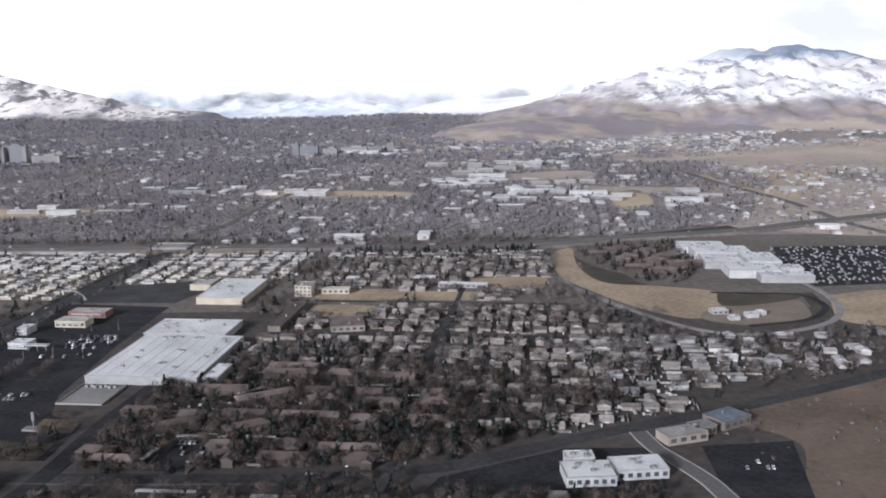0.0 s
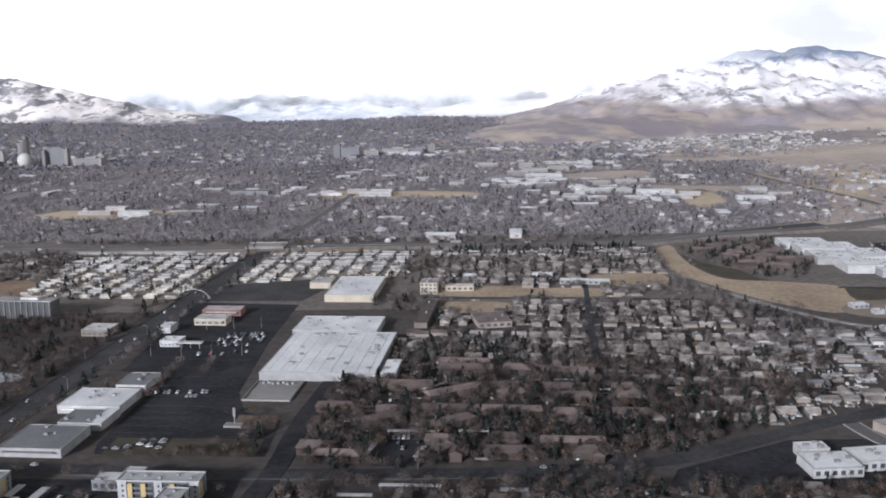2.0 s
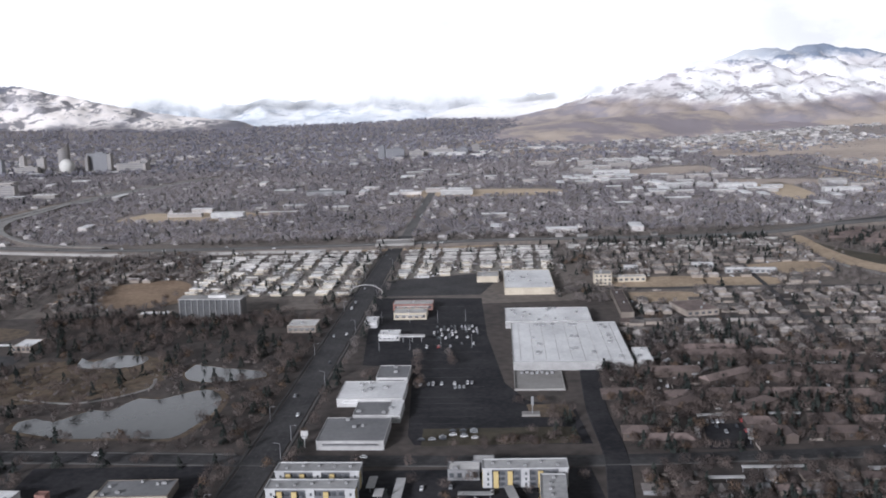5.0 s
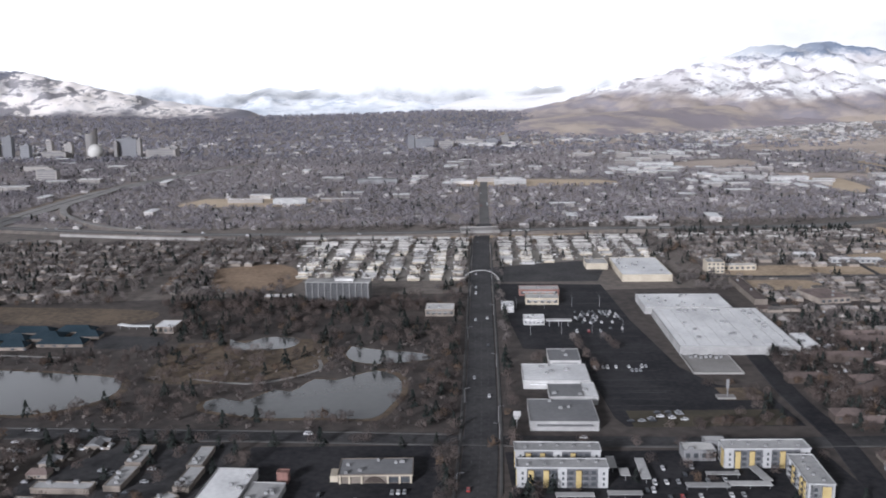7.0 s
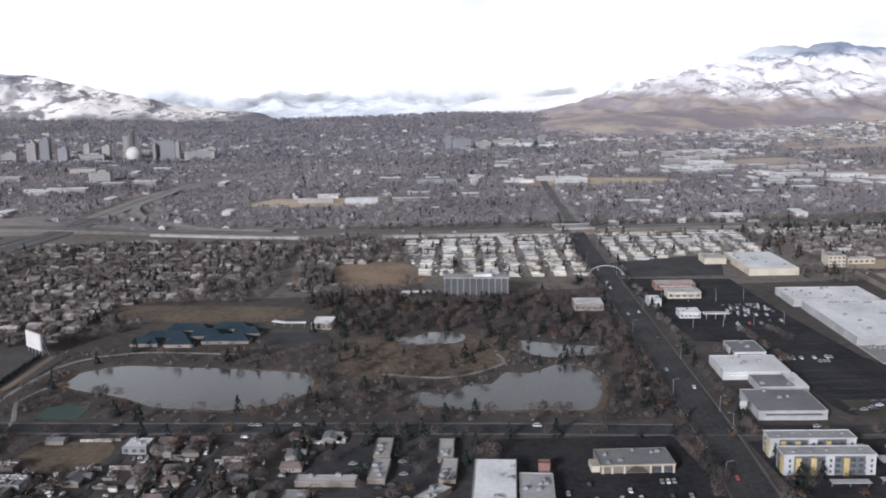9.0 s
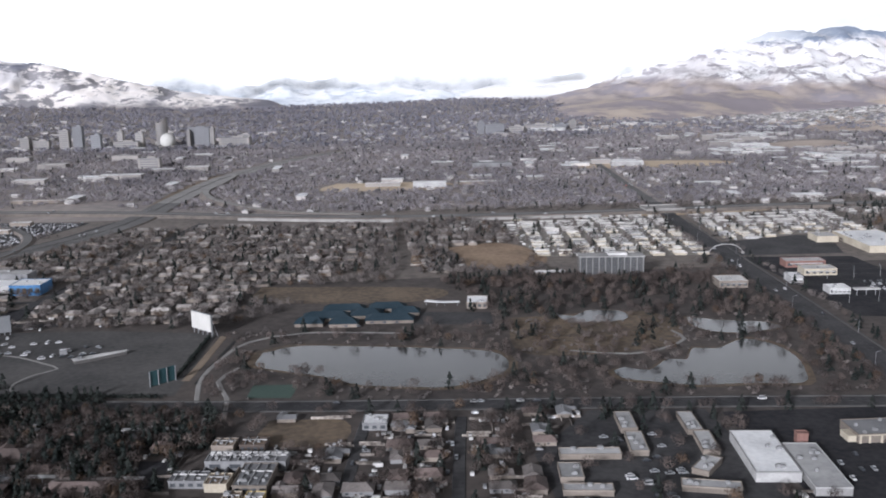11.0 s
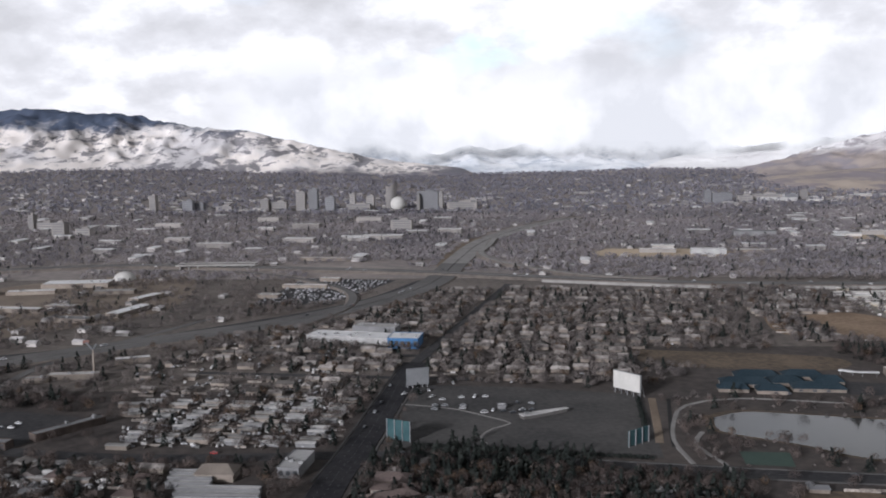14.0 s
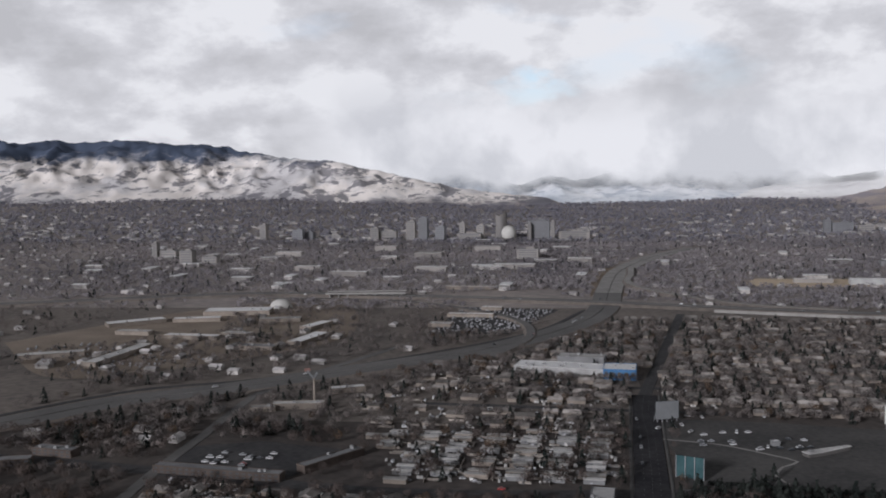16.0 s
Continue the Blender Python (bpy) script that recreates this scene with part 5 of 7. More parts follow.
for x, y, w, d, turn in [(-190.5, 257, 14, 2.6, 84), (-198, 262, 8, 2.4, 84), (-196, 255, 5, 2.6, 84), (-176.5, 245, 11, 3, -5), (-165, 245, 11, 3, -5), (-160, 251, 10, 2.6, 95), (-170, 252, 9, 2.2, -5), (-212, 242, 10, 2.6, -5), (-199, 242, 9, 2.6, -5),
                         (-28, 357, 9, 1.6, -5), (-3, 361, 8, 1.6, -5), (-85, 305, 17, 1.8, -4), (-65, 304.3, 10, 1.8, -4), (-82.4, 287, 9, 1.6, 73), (-98, 290, 10, 1.6, 76), (-78, 352, 11.5, 1.8, 44), (-79, 329.3, 9, 1.6, 46),
                         (-38, 357, 8, 1.6, -5), (-84.5, 262, 18, 1.8, -4), (-100, 256, 10, 1.8, -4), (-55, 258, 8, 2.4, -4), (-470, 292, 6, 1.8, -4), (-459, 291, 6, 1.8, -4), (-486, 262, 8, 1.8, -6), (-464, 258, 8, 1.8, -6), (-500, 296, 6, 1.6, -6), (-17, 345, 8, 1.5, -4), (12, 352, 7, 1.5, -4)]:
    carport(x, y, w, d, turn)
for k in range(7):
    x, y = -590 - 1.9 * k * 0.4, 279 + k * 4.3
    flat_building("storage_row", "long low storage row with a white metal roof", x - (0 if k < 4 else 9), y, 24 if k < 4 else 13, 2.6, -2, 1.7, WALL_GREY, SHADED_WHITE_ROOF, 0, category="storage", group="storage rows")
flat_building("shop", "pale-roofed workshop by the street", -574.5, 312, 6.5, 16, -6, 3, WALL_GREY, SHADED_WHITE_ROOF, 3, 1, 3)
barn = thing("assembly_hall", "hall with a low tan pitched roof", "hall", -596, 304.5, 0)
part("wall", Shape().box(0, 0, 1.2, 11, 8, 2.4), WALL_TAN, barn)
part("roof", Shape().gable(0, 0, 2.4, 12, 9, 1.8, 3), WALL_TAN, barn)
block(-596, 304.5, 12, 9, 0)
for x, y, w, d, turn, lab in [(-693, 333, 44, 4.2, -9, "long two-storey motel wing with brown walls"), (-660, 348, 4, 26, -35, "curved motel wing with a brown wall"), (-757, 352, 16, 5, -12, "low brown motel block with grey roof"), (-770, 338, 22, 5, 14, "low brown motel block with grey roof")]:
    flat_building("motel", lab, x, y, w, d, turn, 2.4, WALL_BROWN, GREY_ROOF, 3, 2, int(max(w, d) / 2.2), "motel")

# building with courts and a columned roof at the near edge of the houses
for lab, x, y, w, d, h, wall, roof, n in [
    ("long grey block with a pale cluttered roof", -435, 265, 21, 6.5, 2.4, WALL_GREY, GREY_ROOF, 6),
    ("broad grey block with a worn flat roof", -432, 254, 8.4, 13.5, 2.2, WALL_TAN, GREY_ROOF, 4),
    ("low grey wing with a pale rim", -448.5, 256, 9, 6, 1.8, WALL_GREY, GREY_ROOF, 1),
    ("low tan wing with a flat roof", -441, 253, 5.6, 6.4, 2.0, WALL_CREAM, TAN_DIRT, 1),
    ("small tan block with a flat roof", -436.8, 242.3, 4.0, 6.5, 1.8, WALL_CREAM, TAN_DIRT, 1),
    ("tan block with a pale roof", -431.2, 239, 4.4, 8, 2.6, WALL_YELLOW, PALE_ROOF, 0),
    ("long low garage with a tan roof", -451, 241, 10.5, 4, 1.5, WALL_TAN, TAN_DIRT, 0),
    ("tan block behind the grey row", -442.5, 277.5, 6, 5.5, 1.8, WALL_TAN, TAN_DIRT, 0),
    ("brown block behind the grey row", -434.5, 277, 7, 5.5, 1.8, WALL_BROWN, LOT_DIRT, 0)]:
    c = flat_building("community_block", lab, x, y, w, d, -8, h, wall, roof, n, 1, 4, "building", group="community centre blocks")
    for k in range(int(w / 2.4)):      # low parapet walls divide the roofs
        px = -w / 2 + 2.4 * (k + 0.6)
        part("roof_wall", Shape().box(px, 0, h + 0.36, 0.16, d * 0.9, 0.4), WALL_WHITE if k % 2 else WALL_GREY, c, "low pale parapet wall")
        part("roof_box", Shape().box(px + 1.0, d * RNG.uniform(-0.3, 0.3), h + 0.4, RNG.uniform(0.5, 1.1), RNG.uniform(0.4, 0.9), 0.45), UNIT, c, "grey roof box")
    part("roof_wall", Shape().box(0, d * 0.12, h + 0.36, w * 0.94, 0.16, 0.4), WALL_WHITE, c, "low pale parapet wall")
    if w > 20:
        for k in range(13):
            part("roof_box", Shape().box(-9.6 + k * 1.6, 2.2, h + 0.45, 1.2, 0.9, 0.5), WALL_WHITE, c, "pale roof box")
            if k % 3:
                part("roof_box", Shape().box(-9.6 + k * 1.6, 0.4, h + 0.4, 1.0, 0.5, 0.4), WALL_WHITE, c, "pale roof box")
for k in range(5):
    yard_wall = thing("court_wall", "low pale wall round a small paved court", "wall", -446 + k * 2.9, 261.0 - k * 0.4, -8, group="court walls")
    part("wall", Shape().box(0, 0, 0.6, 0.35, 5.6, 1.2), WALL_TAN if k % 2 else WALL_GREY, yard_wall)
area("parking_lot", [(-464, 272), (-456, 271), (-455, 254), (-463, 254)], ASPHALT, "small dark parking court", "parking lot", 0.07, round_=False)
block(-440, 254, 26, 34, -8)

# residential high-rise beside the boulevard
slab = thing("apartment_tower", "ribbed grey apartment high-rise with a pale roof", "apartments", -283, 471, -7.6)
part("wall", Shape().box(0, 0, 4.8, 31, 8.5, 9.6), SLAB_WALL, slab)
part("roof", Shape().box(0, 0, 9.75, 31.6, 9, 0.4), PALE_ROOF, slab)
part("penthouse", Shape().box(3, 0, 10.5, 9, 4, 1.3), PALE_ROOF, slab)
for k in range(11):
    part("rib", Shape().box(-15 + k * 3, -4.5, 4.8, 0.35, 0.7, 9.6), UNIT, slab, "pale concrete rib")
for r in range(8):
    for k in range(10):
        part("window", Shape().box(-13.5 + k * 3, -4.3, 0.8 + r * 1.15, 2.1, 0.14, 0.7), GLASS, slab)
block(-283, 471, 32, 9, -7.6)
flat_building("low_hall", "low hall with a long white roof", -312, 474, 15, 6, -8, 2, WALL_TAN, WHITE_ROOF, 1)

# drive-in theatre


def drive_in_screen(x, y, turn, w, h, foot, face, label):
    t = thing("cinema_screen", label, "screen", x, y, turn, 0, "drive-in screens")
    part("screen_face", Shape().box(0, 0, foot + h / 2, w, 0.3, h), face, t)
    part("frame", Shape().box(0, 0.45, foot + h / 2, w + 0.3, 0.5, h + 0.3), SCREEN_GREY, t)
    n = 5
    for k in range(n):
        px = (k / (n - 1) - 0.5) * (w - 0.8)
        part("post", Shape().box(px, 0.5, foot / 2, 0.3, 0.3, foot), STEEL, t)
        part("brace", Shape().tube((px, 0.7, foot + h * 0.7), (px, 3.2, 0), 0.12, 0.12, 6), STEEL, t)
    block(x, y, w, 3, turn)
    return t


drive_in_screen(-465.8, 394.8, -47, 12.6, 6.6, 2.2, SCREEN_WHITE, "large white drive-in cinema screen on steel posts")
drive_in_screen(-545.5, 405.5, 20, 8.8, 6.4, 1.4, SCREEN_GREY, "large grey drive-in cinema screen beside the street")
for x, y, turn, w, h in [(-546.5, 339.5, -24, 8.6, 6.6), (-470, 336.5, 42, 9.5, 5.0)]:
    t = thing("cinema_screen", "back of a drive-in screen clad in teal sheeting", "screen", x, y, turn, 0, "drive-in screens")
    for k in range(3):
        part("panel", Shape().box((k - 1) * w / 3, 0, h / 2 + 0.3, w / 3 - 0.15, 0.4, h), TEAL, t, "teal sheet panel")
    for k in range(4):
        part("post", Shape().box((k - 1.5) * w / 3, -0.35, h / 2 + 0.2, 0.22, 0.3, h + 0.4), STEEL, t)
    block(x, y, w, 2, turn)
snack = thing("snack_bar", "low wedge-shaped snack bar with a pale roof", "building", -500, 368, 30)
wedge = [(-7, -1.6), (-2, -1.9), (11.5, -0.9), (11.5, 0.6), (-1, 1.5), (-7, 1.6)]
n_ = len(wedge)
part("wall", Shape().add([(x, y, z) for z in (0, 1.2) for x, y in wedge], [tuple(range(n_, 2 * n_))] + [(k, (k + 1) % n_, n_ + (k + 1) % n_, n_ + k) for k in range(n_)]), SLAB_WALL, snack)
part("roof", Shape().add([(x * 1.04, y * 1.08, z) for z in (1.2, 1.42) for x, y in wedge], [tuple(range(n_))[::-1], tuple(range(n_, 2 * n_))] + [(k, (k + 1) % n_, n_ + (k + 1) % n_, n_ + k) for k in range(n_)]), PALE_ROOF, snack)
part("roof_unit", Shape().box(-5, 0, 1.7, 1.6, 1.2, 0.7), UNIT, snack)
block(-500, 368, 22, 9, 30)
flat_building("projection_hut", "small hut with a white roof", -513, 377, 2.6, 2, 10, 1.5, WALL_GREY, WHITE_ROOF, 0)

# signs, arch and bridge
pylon = thing("pylon_sign", "tall pylon sign with a flared top", "sign", -686.5, 432, 12)
part("post", Shape().tube((0, 0, 0), (0, 0, 10), 0.5, 0.35, 10), WALL_TAN, pylon)
part("arm", Shape().tube((0, 0, 9.5), (-2.6, 0, 13), 0.4, 0.5, 8), SCREEN_GREY, pylon)
part("arm", Shape().tube((0, 0, 9.5), (1.4, 0, 12), 0.3, 0.4, 8), SCREEN_GREY, pylon)
part("sign_board", Shape().box(-2.6, 0, 13.2, 2.4, 0.6, 1.2), WALL_RED, pylon, "faded red sign board")
board = thing("store_sign", "tall pale grey store sign on a post", "sign", -146.2, 315.5, GRID)
part("post", Shape().box(0, 0, 2.2, 0.3, 0.3, 4.4), WALL_GREY, board)
part("sign_board", Shape().box(0, 0, 5.0, 0.9, 0.5, 3.0), WALL_GREY, board)
part("planter", Shape().box(-0.5, 0, 0.35, 6, 3.6, 0.7), CONCRETE, board)
street_sign = thing("shop_sign", "white shop sign on a pole by the street", "sign", -220, 294, GRID)
part("post", Shape().box(0, 0, 2, 0.3, 0.3, 4), WALL_WHITE, street_sign)
part("sign_board", Shape().box(0, 0, 4.6, 2.2, 0.4, 1.7), WALL_WHITE, street_sign)
part("sign_board", Shape().box(0, 0, 3.2, 1.6, 0.4, 0.7), WALL_WHITE, street_sign)
arch = thing("street_arch", "white steel arch spanning the boulevard", "arch", -210.1, 510, GRID)
curve = Shape()
for k in range(14):
    u0, u1 = math.pi * k / 14, math.pi * (k + 1) / 14
    curve.tube((-9 * math.cos(u0), 0, 5.2 * math.sin(u0)), (-9 * math.cos(u1), 0, 5.2 * math.sin(u1)), 0.22, 0.22, 6)
part("arch_rib", curve, WALL_WHITE, arch)
for sx in (-9, 9):
    part("footing", Shape().box(sx, 0, 0.5, 1.4, 1.4, 1.0), CONCRETE, arch)
bridge = thing("freeway_bridge", "concrete freeway bridge over the boulevard", "bridge", -196.5, 658, -1)
part("deck", Shape().box(0, 0, 2.25, 26, 18.5, 0.9), CONCRETE, bridge)
for sy in (-9.3, 9.3):
    part("railing", Shape().box(0, sy, 3.0, 26, 0.4, 0.9), CONCRETE, bridge)
for sx in (-9, 0, 9):
    for sy in (-6, 0, 6):
        part("pier", Shape().box(sx, sy, 0.9, 0.9, 1.0, 1.8), CONCRETE, bridge)
viaduct = thing("freeway_viaduct", "concrete viaduct on piers at the interchange", "bridge", -727, 757, 4)
part("deck", Shape().box(0, 0, 3.0, 60, 12, 0.8), CONCRETE, viaduct)
for k in range(9):
    part("pier", Shape().box(-27 + k * 6.7, 0, 1.3, 0.9, 9, 2.6), CONCRETE, viaduct)
for sy in (-6, 6):
    part("railing", Shape().box(0, sy, 3.7, 60, 0.3, 0.7), CONCRETE, viaduct)


def lamp_post(x, y, turn, h=5.0):
    t = thing("street_lamp", "slim grey street lamp", "lamp", x, y, turn, float(land(x, y)), "street lamps")
    part("pole", Shape().tube((0, 0, 0), (0, 0, h), 0.10, 0.06, 6), STEEL, t)
    part("arm", Shape().tube((0, 0, h), (1.4, 0, h + 0.25), 0.05, 0.05, 5), STEEL, t)
    part("lamp_head", Shape().box(1.5, 0, h + 0.22, 0.6, 0.2, 0.12), STEEL, t)
    return t


first = lamp_post(-225, 300, GRID)
line = smooth_line(ODDIE[1:6], 30)
for k, (x, y) in enumerate(line):
    copy_thing(first, pose(x + (-5.6 if k % 2 else 5.6), y, 0, 0, 0, 0 if k % 2 else 180))
for k in range(8):
    copy_thing(first, pose(-200 + (k % 4) * 13, 400 + (k // 4) * 45, 0, 0, 0, 90))

# ---------------------------------------------------------------- downtown towers


def tower(x, y, w, d, h, turn, material, label="downtown high-rise with rows of dark windows", bands=None):
    t = thing("high_rise", label, "high-rise", x, y, turn, float(land(x, y)), "downtown high-rises")
    part("wall", Shape().box(0, 0, h / 2, w, d, h), material, t)
    part("roof", Shape().box(0, 0, h + 0.2, w + 0.3, d + 0.3, 0.4), GREY_ROOF, t)
    part("penthouse", Shape().box(w * 0.1, 0, h + 1.2, w * 0.4, d * 0.5, 1.8), material, t)
    n = bands or max(3, int(h / 2.4))
    for k in range(n):
        z = h * (k + 0.5) / n
        part("window", Shape().box(0, -d / 2 - 0.05, z, w * 0.84, 0.2, h / n * 0.42), TOWER_GLASS, t, "band of tower windows paled for haze")
    block(x, y, w, d, turn)
    return t


for x, y, w, d, h, m in [(-1030, 1085, 6, 8, 17, TOWER_A), (-1016, 1088, 20, 9, 8, TOWER_A), (-962, 1005, 14, 10, 15, TOWER_A), (-940, 1012, 16, 8, 8, TOWER_A),
                         (-976, 1320, 9, 9, 21, TOWER_A), (-928, 1320, 14, 9, 14, TOWER_B), (-916, 1330, 14, 9, 10, TOWER_B), (-880, 1325, 22, 9, 6, TOWER_A), (-822, 1316, 11, 9, 16, TOWER_A), (-804, 1320, 22, 9, 12, TOWER_A),
                         (-774, 1320, 12, 9, 25, TOWER_A), (-758, 1324, 12, 9, 29, TOWER_B), (-735, 1322, 12, 9, 18, TOWER_B), (-696, 1316, 32, 9, 9, TOWER_A), (-706, 1330, 7, 8, 22, TOWER_A), (-682, 1332, 10, 8, 19, TOWER_A),
                         (-604, 1324, 28, 10, 25, TOWER_B), (-586, 1318, 5, 9, 24, TOWER_A), (-616, 1317, 4, 8, 21, TOWER_A), (-558, 1320, 40, 10, 11, TOWER_A), (-546, 1330, 16, 10, 14, TOWER_A),
                         (-612, 1040, 22, 9, 12, TOWER_A), (-205, 1372, 26, 9, 13, TOWER_B), (-224, 1374, 9, 8, 17, TOWER_B), (-175, 1370, 20, 9, 9, TOWER_A), (-142, 1380, 38, 9, 9, TOWER_A), (-90, 1390, 10, 8, 12, TOWER_A), (-110, 1378, 16, 8, 8, TOWER_B)]:
    tower(x, y, w, d, h, GRID, m, "beige high-rise with rows of dark windows" if m is TOWER_A else "slate-grey high-rise with rows of dark windows")
ball = thing("dome_building", "big white spherical dome on a low base", "dome", -643.7, 1318, 0)
sphere = Shape()
for r in range(13):
    for k in range(28):
        w, e = 2 * math.pi * k / 28, math.pi * (r / 12 * 0.74 - 0.24)
        sphere.v.append((10 * math.cos(w) * math.cos(e), 10 * math.sin(w) * math.cos(e), 9.5 + 10 * math.sin(e)))
for r in range(12):
    for k in range(28):
        sphere.f.append((r * 28 + k, r * 28 + (k + 1) % 28, (r + 1) * 28 + (k + 1) % 28, (r + 1) * 28 + k))
part("dome_shell", sphere, SCREEN_WHITE, ball, "smooth white dome shell", smooth=True)
part("base", Shape().box(0, 0, 1.6, 22, 22, 3.2), TOWER_A, ball)
curved = thing("high_rise", "tall beige curved hotel tower", "high-rise", -655.5, 1338, GRID, group="downtown high-rises")
sail = []
for k in range(13):      # the tower bows outward and leans into a raised tip
    u = k / 12
    sail.append((-7 + 14 * u, 5 * (2 * u - 1) ** 2 - 4, 33 + 6 * u ** 2 - 2.5 * math.sin(math.pi * u)))
rows_ = [(x, y + dy, z) for dy in (0, 7) for x, y, top in sail for z in (-1, top)]
faces_ = []
for k in range(12):
    a0, b0 = 2 * k, 26 + 2 * k
    faces_ += [(a0, a0 + 2, a0 + 3, a0 + 1), (b0 + 2, b0, b0 + 1, b0 + 3), (a0 + 1, a0 + 3, b0 + 3, b0 + 1)]
faces_ += [(0, 1, 27, 26), (24, 50, 51, 25)]
part("wall", Shape().add(rows_, faces_), TOWER_A, curved, "pale curved tower wall")
for k in range(10):
    band = Shape()
    for (x0, y0, _), (x1, y1, _) in zip(sail[1:-2], sail[2:-1]):
        z0 = 3 + 2.8 * k
        band.add([(x0, y0 - 0.15, z0), (x1, y1 - 0.15, z0), (x1, y1 - 0.15, z0 + 1.0), (x0, y0 - 0.15, z0 + 1.0)], [(0, 1, 2, 3)])
    part("window", band, TOWER_GLASS, curved, "curved band of windows paled for haze")
block(-650, 1325, 30, 30, 0)
for x, y, w, d, h in [(-623, 962, 40, 14, 4), (-700, 940, 30, 12, 4), (-770, 900, 34, 9, 4), (-560, 1010, 24, 12, 5), (-820, 950, 26, 9, 4), (-720, 1080, 30, 12, 5), (-880, 1100, 30, 10, 5), (-660, 1150, 30, 12, 6), (-780, 1160, 26, 12, 6), (-380, 842, 30, 6, 3), (31, 1112, 30, 12, 5), (10, 1090, 24, 10, 5), (60, 1130, 26, 10, 6), (116, 1006, 22, 9, 4), (90, 1000, 18, 9, 4), (140, 1010, 16, 8, 4), (225, 928, 24, 12, 5), (240, 900, 22, 9, 4), (-20, 1180, 26, 10, 5), (26, 1165, 18, 9, 6), (-60, 1010, 16, 8, 4), (-160, 962, 20, 8, 4), (330, 940, 26, 10, 4), (420, 930, 26, 10, 4), (440, 860, 30, 10, 4), (390, 1000, 20, 10, 4)]:
    flat_building("commercial_block", "low commercial block with a pale flat roof", x, y, w, d, GRID, h, TOWER_A, WHITE_ROOF if (int(x) % 3) else PALE_ROOF, 3, category="building", group="low commercial blocks")

# ---------------------------------------------------------------- houses


def make_house(name, label, category, group, w, d, wall_h, rise, hip, wall, roof, wing=False, chimney=True):
    t = thing(name, label, category, 0, 0, 0, -500, group)
    body = Shape().box(0, 0, wall_h / 2 - 0.2, w, d, wall_h + 0.4)
    top = Shape().gable(0, 0, wall_h, w + 0.7, d + 0.7, rise, hip)
    if wing:
        body.box(w * 0.28, -d * 0.62, wall_h / 2 - 0.2, w * 0.36, d * 0.5, wall_h + 0.4)
        c = Shape().gable(0, 0, 0, d * 0.5 + 1.4, w * 0.36 + 0.6, rise * 0.7, 0.2)
        top.add([(-y + w * 0.28, x - d * 0.55, z + wall_h) for x, y, z in c.v], c.f)
    part("wall", body, wall, t)
    r = part("roof", top, roof, t)
    if chimney:
        part("chimney", Shape().box(w * 0.22, d * 0.12, wall_h + rise * 0.85, 0.3, 0.3, 0.8), BARK, r)
    part("door", Shape().box(-w * 0.05, -d / 2 - 0.04, 0.5, 0.5, 0.1, 1.0), BARK, t)
    for k in (-0.34, 0.12):
        part("window", Shape().box(w * k, -d / 2 - 0.04, wall_h * 0.58, 0.8, 0.1, 0.55), GLASS, t, "dark glass window")
    return t


HOUSES = [make_house("house", label, "house", "houses of the suburb", *dims) for label, *dims in [
    ("single-storey house with a grey shingle roof", 7.6, 5.0, 1.5, 1.1, 0.4, WALL_TAN, SHINGLE, True),
    ("single-storey house with a brown shingle roof", 7.0, 5.2, 1.5, 1.2, 1.6, WALL_TAN, BROWN_SHINGLE, False),
    ("tan house with a dull grey low roof", 7.2, 4.8, 1.5, 0.8, 0.3, WALL_TAN, GREY_ROOF, True),
    ("grey house with a dark shingle roof", 6.4, 5.2, 1.6, 1.2, 0.3, WALL_GREY, SHINGLE, False),
    ("grey house with a grey hipped roof", 8.0, 5.4, 1.5, 1.2, 2.2, WALL_GREY, SHINGLE, False)]]
FLATS = [make_house("apartment_house", label, "apartments", "brown apartment houses", *dims) for label, *dims in [
    ("two-storey apartment house with a brown hipped roof", 15, 5.4, 2.4, 1.2, 3.0, WALL_BROWN, BROWN_SHINGLE, False, False),
    ("long two-storey apartment house with a brown roof", 21, 5.2, 2.4, 1.2, 0.6, WALL_BROWN, BROWN_SHINGLE, False, False),
    ("square apartment house with a brown hipped roof", 10, 6.2, 2.4, 1.4, 3.4, WALL_BROWN, BROWN_SHINGLE, True, False)]]


def make_home(label, w, d, roof, wall):
    t = thing("mobile_home", label, "mobile home", 0, 0, 0, -500, "mobile homes")
    part("wall", Shape().box(0, 0, 0.75, w, d, 1.5), wall, t)
    part("roof", Shape().gable(0, 0, 1.5, w + 0.3, d + 0.3, 0.32, 0.0, 0.08), roof, t)
    part("awning", Shape().box(w * 0.1, -d / 2 - 0.55, 1.3, w * 0.5, 1.1, 0.08), roof, t)
    part("window", Shape().box(-w * 0.25, -d / 2 - 0.03, 0.95, 1.0, 0.08, 0.4), GLASS, t, "dark glass window")
    return t


HOMES = [make_home("long white mobile home with a metal roof", 8.0, 2.9, HOME_ROOF, WALL_CREAM), make_home("long pale mobile home with a metal roof", 7.0, 2.6, HOME_ROOF, WALL_CREAM), make_home("long mobile home with a grey roof", 8.4, 3.0, PALE_ROOF, WALL_WHITE)]
# Darker copies of the homes, with cloud shade put into their colours.
SHADED_HOMES = [make_home("mobile home with a white roof darkened for shade", 8.0, 2.9, SHADED_HOME_ROOF, WALL_TAN), make_home("mobile home in grey tones darkened for shade", 7.2, 2.7, PALE_ROOF, WALL_GREY)]


